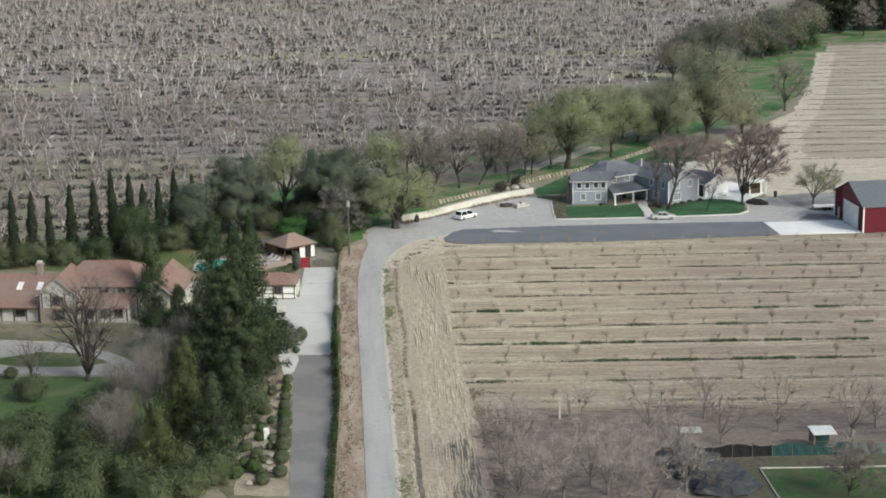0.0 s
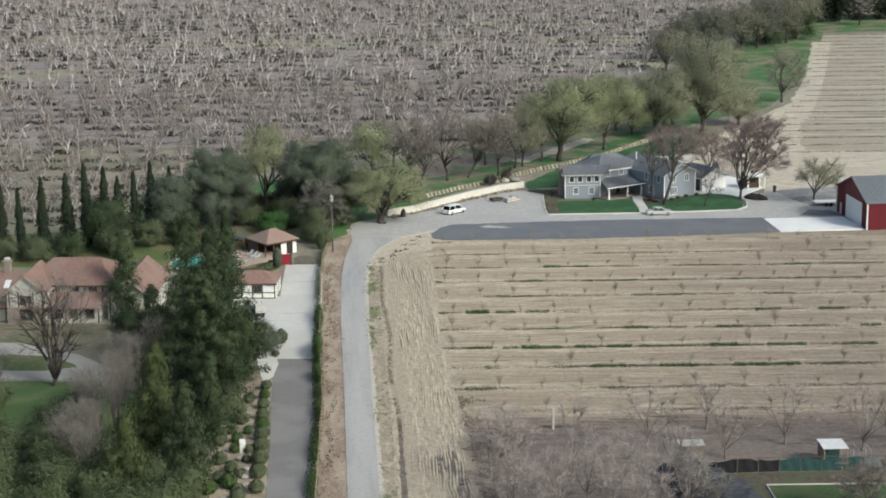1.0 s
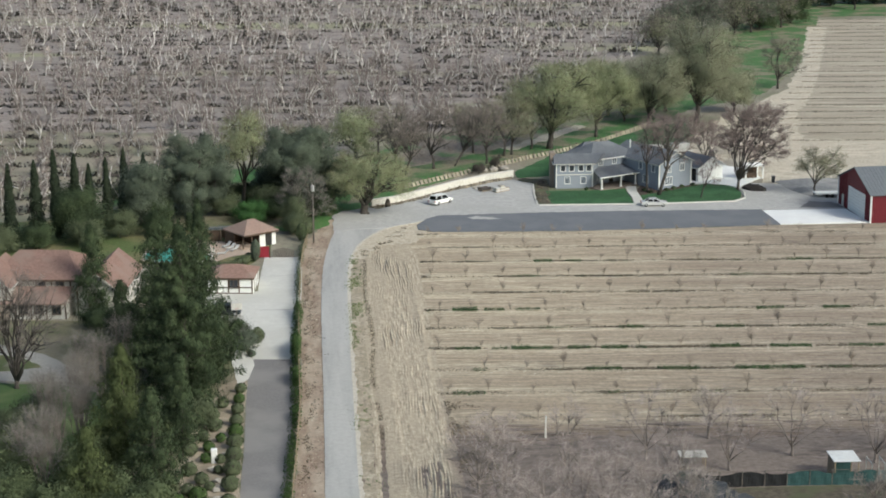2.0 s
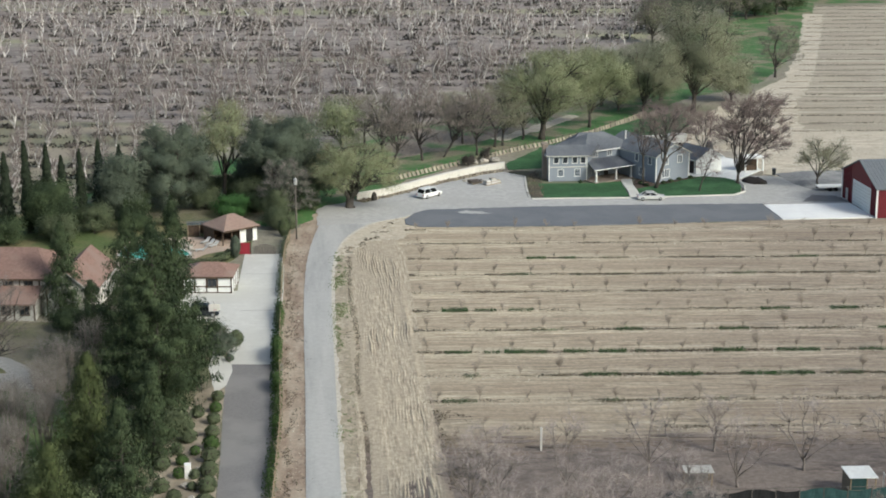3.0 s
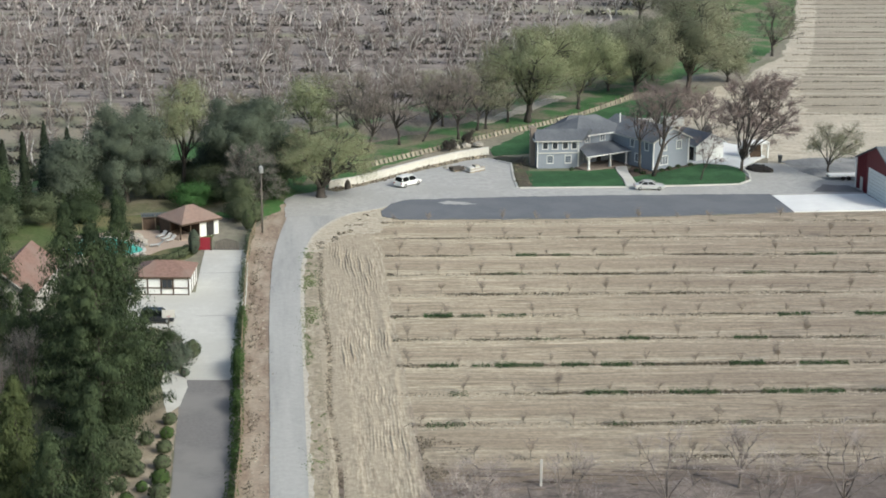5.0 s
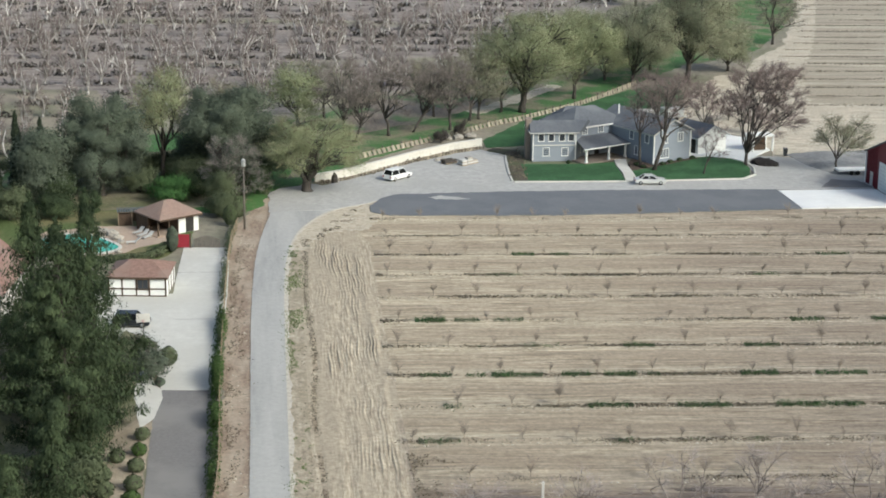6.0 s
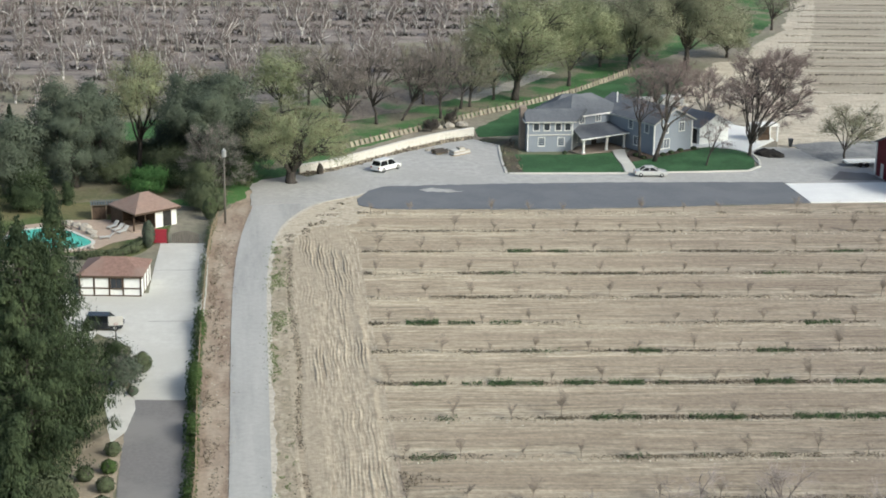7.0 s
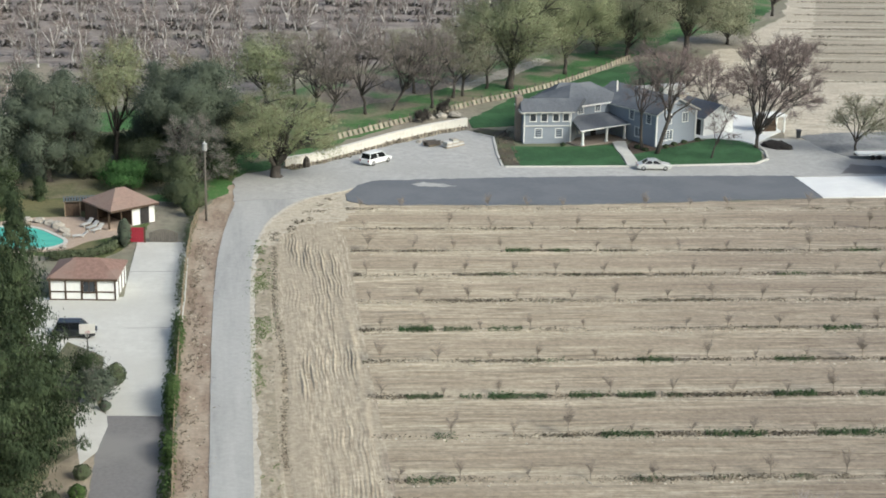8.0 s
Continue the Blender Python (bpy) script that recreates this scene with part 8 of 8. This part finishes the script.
# ---- backyard shelters and fence ----
gf = thing("screen_fence", "wire fence hung with torn dark green cloth", "fence", pose(0, 0, 0.05))
gl = [(23.9, 115.6), (34.7, 117.0), (49.5, 118.5), (62.0, 119.8)]
for i, (p, d) in enumerate(along(gl, 2.4)):
    a = math.degrees(math.atan2(d.y, d.x))
    mm = pose(p.x, p.y, 0, 0, 0, a)
    part("post", Shape().tube([(0, 0, -0.1), (0, 0, 1.9)], [0.05, 0.05], 6), M["pole"], gf, m=mm)
    mt = M["black_cloth"] if i in (1, 2, 3, 4) else M["green_mesh"] if i < 9 else M["grey_cloth"]
    cloth = Shape()
    for side_ in (0.0, 0.02):
        for zz in range(4):
            for k in range(9):
                xx, z = 0.05 + k * 0.287, 0.05 + zz * (0.5 + 0.06 * math.sin(i * 2.3 + k * 0.4))
                cloth.v.append((xx, 0.04 * math.sin(xx * 5 + z * 2 + i) + side_, z))
    for zz in range(3):
        for k in range(8):
            q = zz * 9 + k
            cloth.f += [(q, q + 1, q + 10, q + 9), (q + 36, q + 45, q + 46, q + 37)]
    cloth.f += [(27 + k, 28 + k, 64 + k, 63 + k) for k in range(8)]
    part("cloth", cloth, mt, gf, "dark tarpaulin panel" if mt is M["black_cloth"] else "green shade cloth panel", m=mm)
    part("top_rail", Shape().tube([(0, 0, 1.8), (2.4, 0, 1.8)], [0.03, 0.03], 5), M["pole"], gf, m=mm)


def shelter(x, y, w, d, h, a, label, skirt, sheet="roof_white", sheet_label="white corrugated sheet roof"):
    t = thing("shelter", label, "shelter", pose(x, y, 0.1, 0, 0, a), "garden shelters")
    for sx in (-w / 2, w / 2):
        for sy in (-d / 2, d / 2):
            part("post", Shape().bevel_box(sx - 0.06, sy - 0.06, 0, sx + 0.06, sy + 0.06, h, 0.01), M["wood"], t)
    prof = [(-w / 2 - 0.2 + k * (w + 0.4) / 24, h + (0.05 if k % 2 else 0.0)) for k in range(25)]
    roof = Shape().prism(prof + [(x, z + 0.04) for x, z in prof[::-1]], "y", -d / 2 - 0.25, d / 2 + 0.25)
    part("roof", roof, M[sheet], t, sheet_label)
    if skirt:
        part("back_wall", Shape().box(-w / 2, d / 2 - 0.03, 0, w / 2, d / 2 + 0.03, h), M["green_mesh"], t)
        part("side_wall", Shape().box(-w / 2 - 0.03, -d / 2, 0, -w / 2 + 0.03, d / 2, h), M["wood"], t)
    return t


shelter(42.0, 119.6, 2.5, 2.8, 2.5, 6, "garden shelter with white sheet roof", True)
shelter(26.2, 122.0, 2.6, 1.6, 1.5, 5, "low animal shelter with dull grey sheet roof", False, "villa_wall", "dull weathered sheet roof")
frame_ = thing("timber_frame", "pale thin frame beside the shelter", "frame", pose(45.4, 119.6, 0.1, 0, 0, 6))
for x in (-0.7, 0.7):
    part("rafter", Shape().box(x - 0.04, -1.2, 2.1, x + 0.04, 1.2, 2.18), M["metal"], frame_)
    for y in (-1.1, 1.1):
        part("post", Shape().box(x - 0.04, y - 0.04, 0, x + 0.04, y + 0.04, 2.1), M["metal"], frame_)
hoop = thing("hoop_house", "collapsed garden hoop house under dark netting", "hoop house", Matrix.LocRotScale((27.4, 111.0, 0.1), Euler((0, 0, radians(116))), Vector((1.2, 1.9, 1.25))))
for k in range(1, 5):
    x = -6 + k * 2.4
    part("hoop", Shape().tube([(x, 1.9 * math.cos(a * math.pi / 10), 1.25 * math.sin(a * math.pi / 10)) for a in range(11)], [0.04] * 11, 5), M["metal"], hoop, m=pose(0, 0, -0.55))
net = Shape()
for k in range(33):
    for a in range(13):
        rad = 1.95 + 0.8 * noise.noise((k * 0.35, a * 0.4, 2)) + 0.4 * noise.noise((k * 1.1, a * 1.2, 5))
        rad *= min(1.0, 0.25 + k / 5, 0.25 + (32 - k) / 5)
        net.v.append((-7 + k * 0.44, rad * math.cos(a * math.pi / 12), max(0.03, 0.62 * rad * math.sin(a * math.pi / 12))))
net.f = [(k * 13 + a, k * 13 + a + 1, k * 13 + a + 14, k * 13 + a + 13) for k in range(32) for a in range(12)]
part("netting", net, M["black_tarp"], hoop, "dark wrinkled netting")
for i, (x, y, h, w) in enumerate([(25.0, 112.6, 4.8, 4.6), (25.6, 108.6, 4.4, 4.4), (27.6, 105.0, 4.0, 4.4), (50.5, 104.0, 4.6, 5.4)]):
    broad_tree(x, y, h, w, 0.5, 0.07, 600 + i, "tangled grey leafless bush in the back yard", "bush_twig", "bush", limbs=9, subs=5, leaves=0, twigs=6, twig_len=1.0, twig_w=0.022, bark="fruit_bark", name="bare_bush", group="back yard bushes")
border = thing("lawn_border", "white timber border round the small lawn", "border", pose(0, 0, 0.1))
bl = [(37.6, 84.0), (33.9, 112.6), (48.1, 113.8), (64, 115)]
for a, b in zip(bl[:-1], bl[1:]):
    d = Vector(b) - Vector(a)
    part("board", Shape().bevel_box(0, -0.06, 0, d.length, 0.06, 0.26, 0.02), M["villa_wall"], border, m=pose(a[0], a[1], 0, 0, 0, math.degrees(math.atan2(d.y, d.x))))
mark = thing("marker_post", "weathered white marker post in bare soil", "post", pose(10.2, 130.4, 0.08))
part("post", Shape().bevel_box(-0.12, -0.12, -0.1, 0.12, 0.12, 2.6, 0.03), M["blind"], mark)

# ---- more clutter about the houses ----
broad_tree(-4.4, 277.2, 1.9, 2.6, 0.3, 0.06, 476, "low dark leafless bush behind the wall", "dark_twig", "bush", limbs=9, subs=6, leaves=3, spread=0.4, size=0.3, twigs=9, twig_len=0.7, name="bare_bush", group="bushes behind the wall")
broad_tree(-1.2, 281.6, 2.6, 2.4, 0.3, 0.06, 477, "low dark leafless bush behind the wall", "dark_twig", "bush", limbs=9, subs=6, leaves=3, spread=0.4, size=0.3, twigs=9, twig_len=0.7, name="bare_bush", group="bushes behind the wall")
# the stakes also stand in for shadow lines of poles and planting
picket = thing("picket_line", "low line of dark stakes, also standing for shadow lines, before the pale wall", "fence", pose(0, 0, 0.1))
for p, d in along([(x + 0.9, y - 1.3) for x, y in WL], 0.75):
    part("stake", Shape().tube([(p.x, p.y, -0.1), (p.x + rng.uniform(-0.1, 0.1), p.y, rng.uniform(0.4, 0.75))], [0.07, 0.05], 5), M["pole"], picket)
for i, (x, y, a) in enumerate([(31.6, 297.0, 12), (36.2, 299.5, 20)]):
    bx = thing("box_trailer", "pale boxy trailer parked behind the house", "trailer", pose(x, y, 0.1, 0, 0, a), "box trailers")
    part("body", Shape().bevel_box(-2.0, -1.0, 0.6, 2.0, 1.0, 2.3, 0.08), M["metal"] if i else M["blind"], bx)
    for sx in (-0.6, 0.6):
        for sy in (-1.0, 1.0):
            part("wheel", Shape().tube([(sx, sy - 0.1, 0.34), (sx, sy + 0.1, 0.34)], [0.34, 0.34], 12), M["tyre"], bx)
    part("drawbar", Shape().tube([(2.0, 0, 0.7), (3.2, 0, 0.5)], [0.06, 0.05], 6), M["metal"], bx)
for i, (x, y, h, w) in enumerate([(38.0, 304.0, 5.5, 7.0), (43.0, 310.0, 5.0, 7.0), (46.5, 300.0, 4.5, 6.5), (39.0, 315.0, 5.5, 7.0), (49.5, 288.0, 5.0, 6.0)]):
    broad_tree(x, y, h, w, 0.7, 0.08, 640 + i, "leafless reddish-grey brush behind the house", "red_twig", "bush", limbs=9, subs=6, leaves=0, twigs=10, twig_len=1.2, twig_w=0.024, name="bare_bush", group="brush behind the house")
broad_tree(43.0, 104.0, 6.4, 7.6, 0.9, 0.12, 660, "dense brown leafless tree in the back yard", "twig", limbs=10, subs=7, leaves=0, twigs=14, twig_len=1.2, twig_w=0.026, base=0.2)
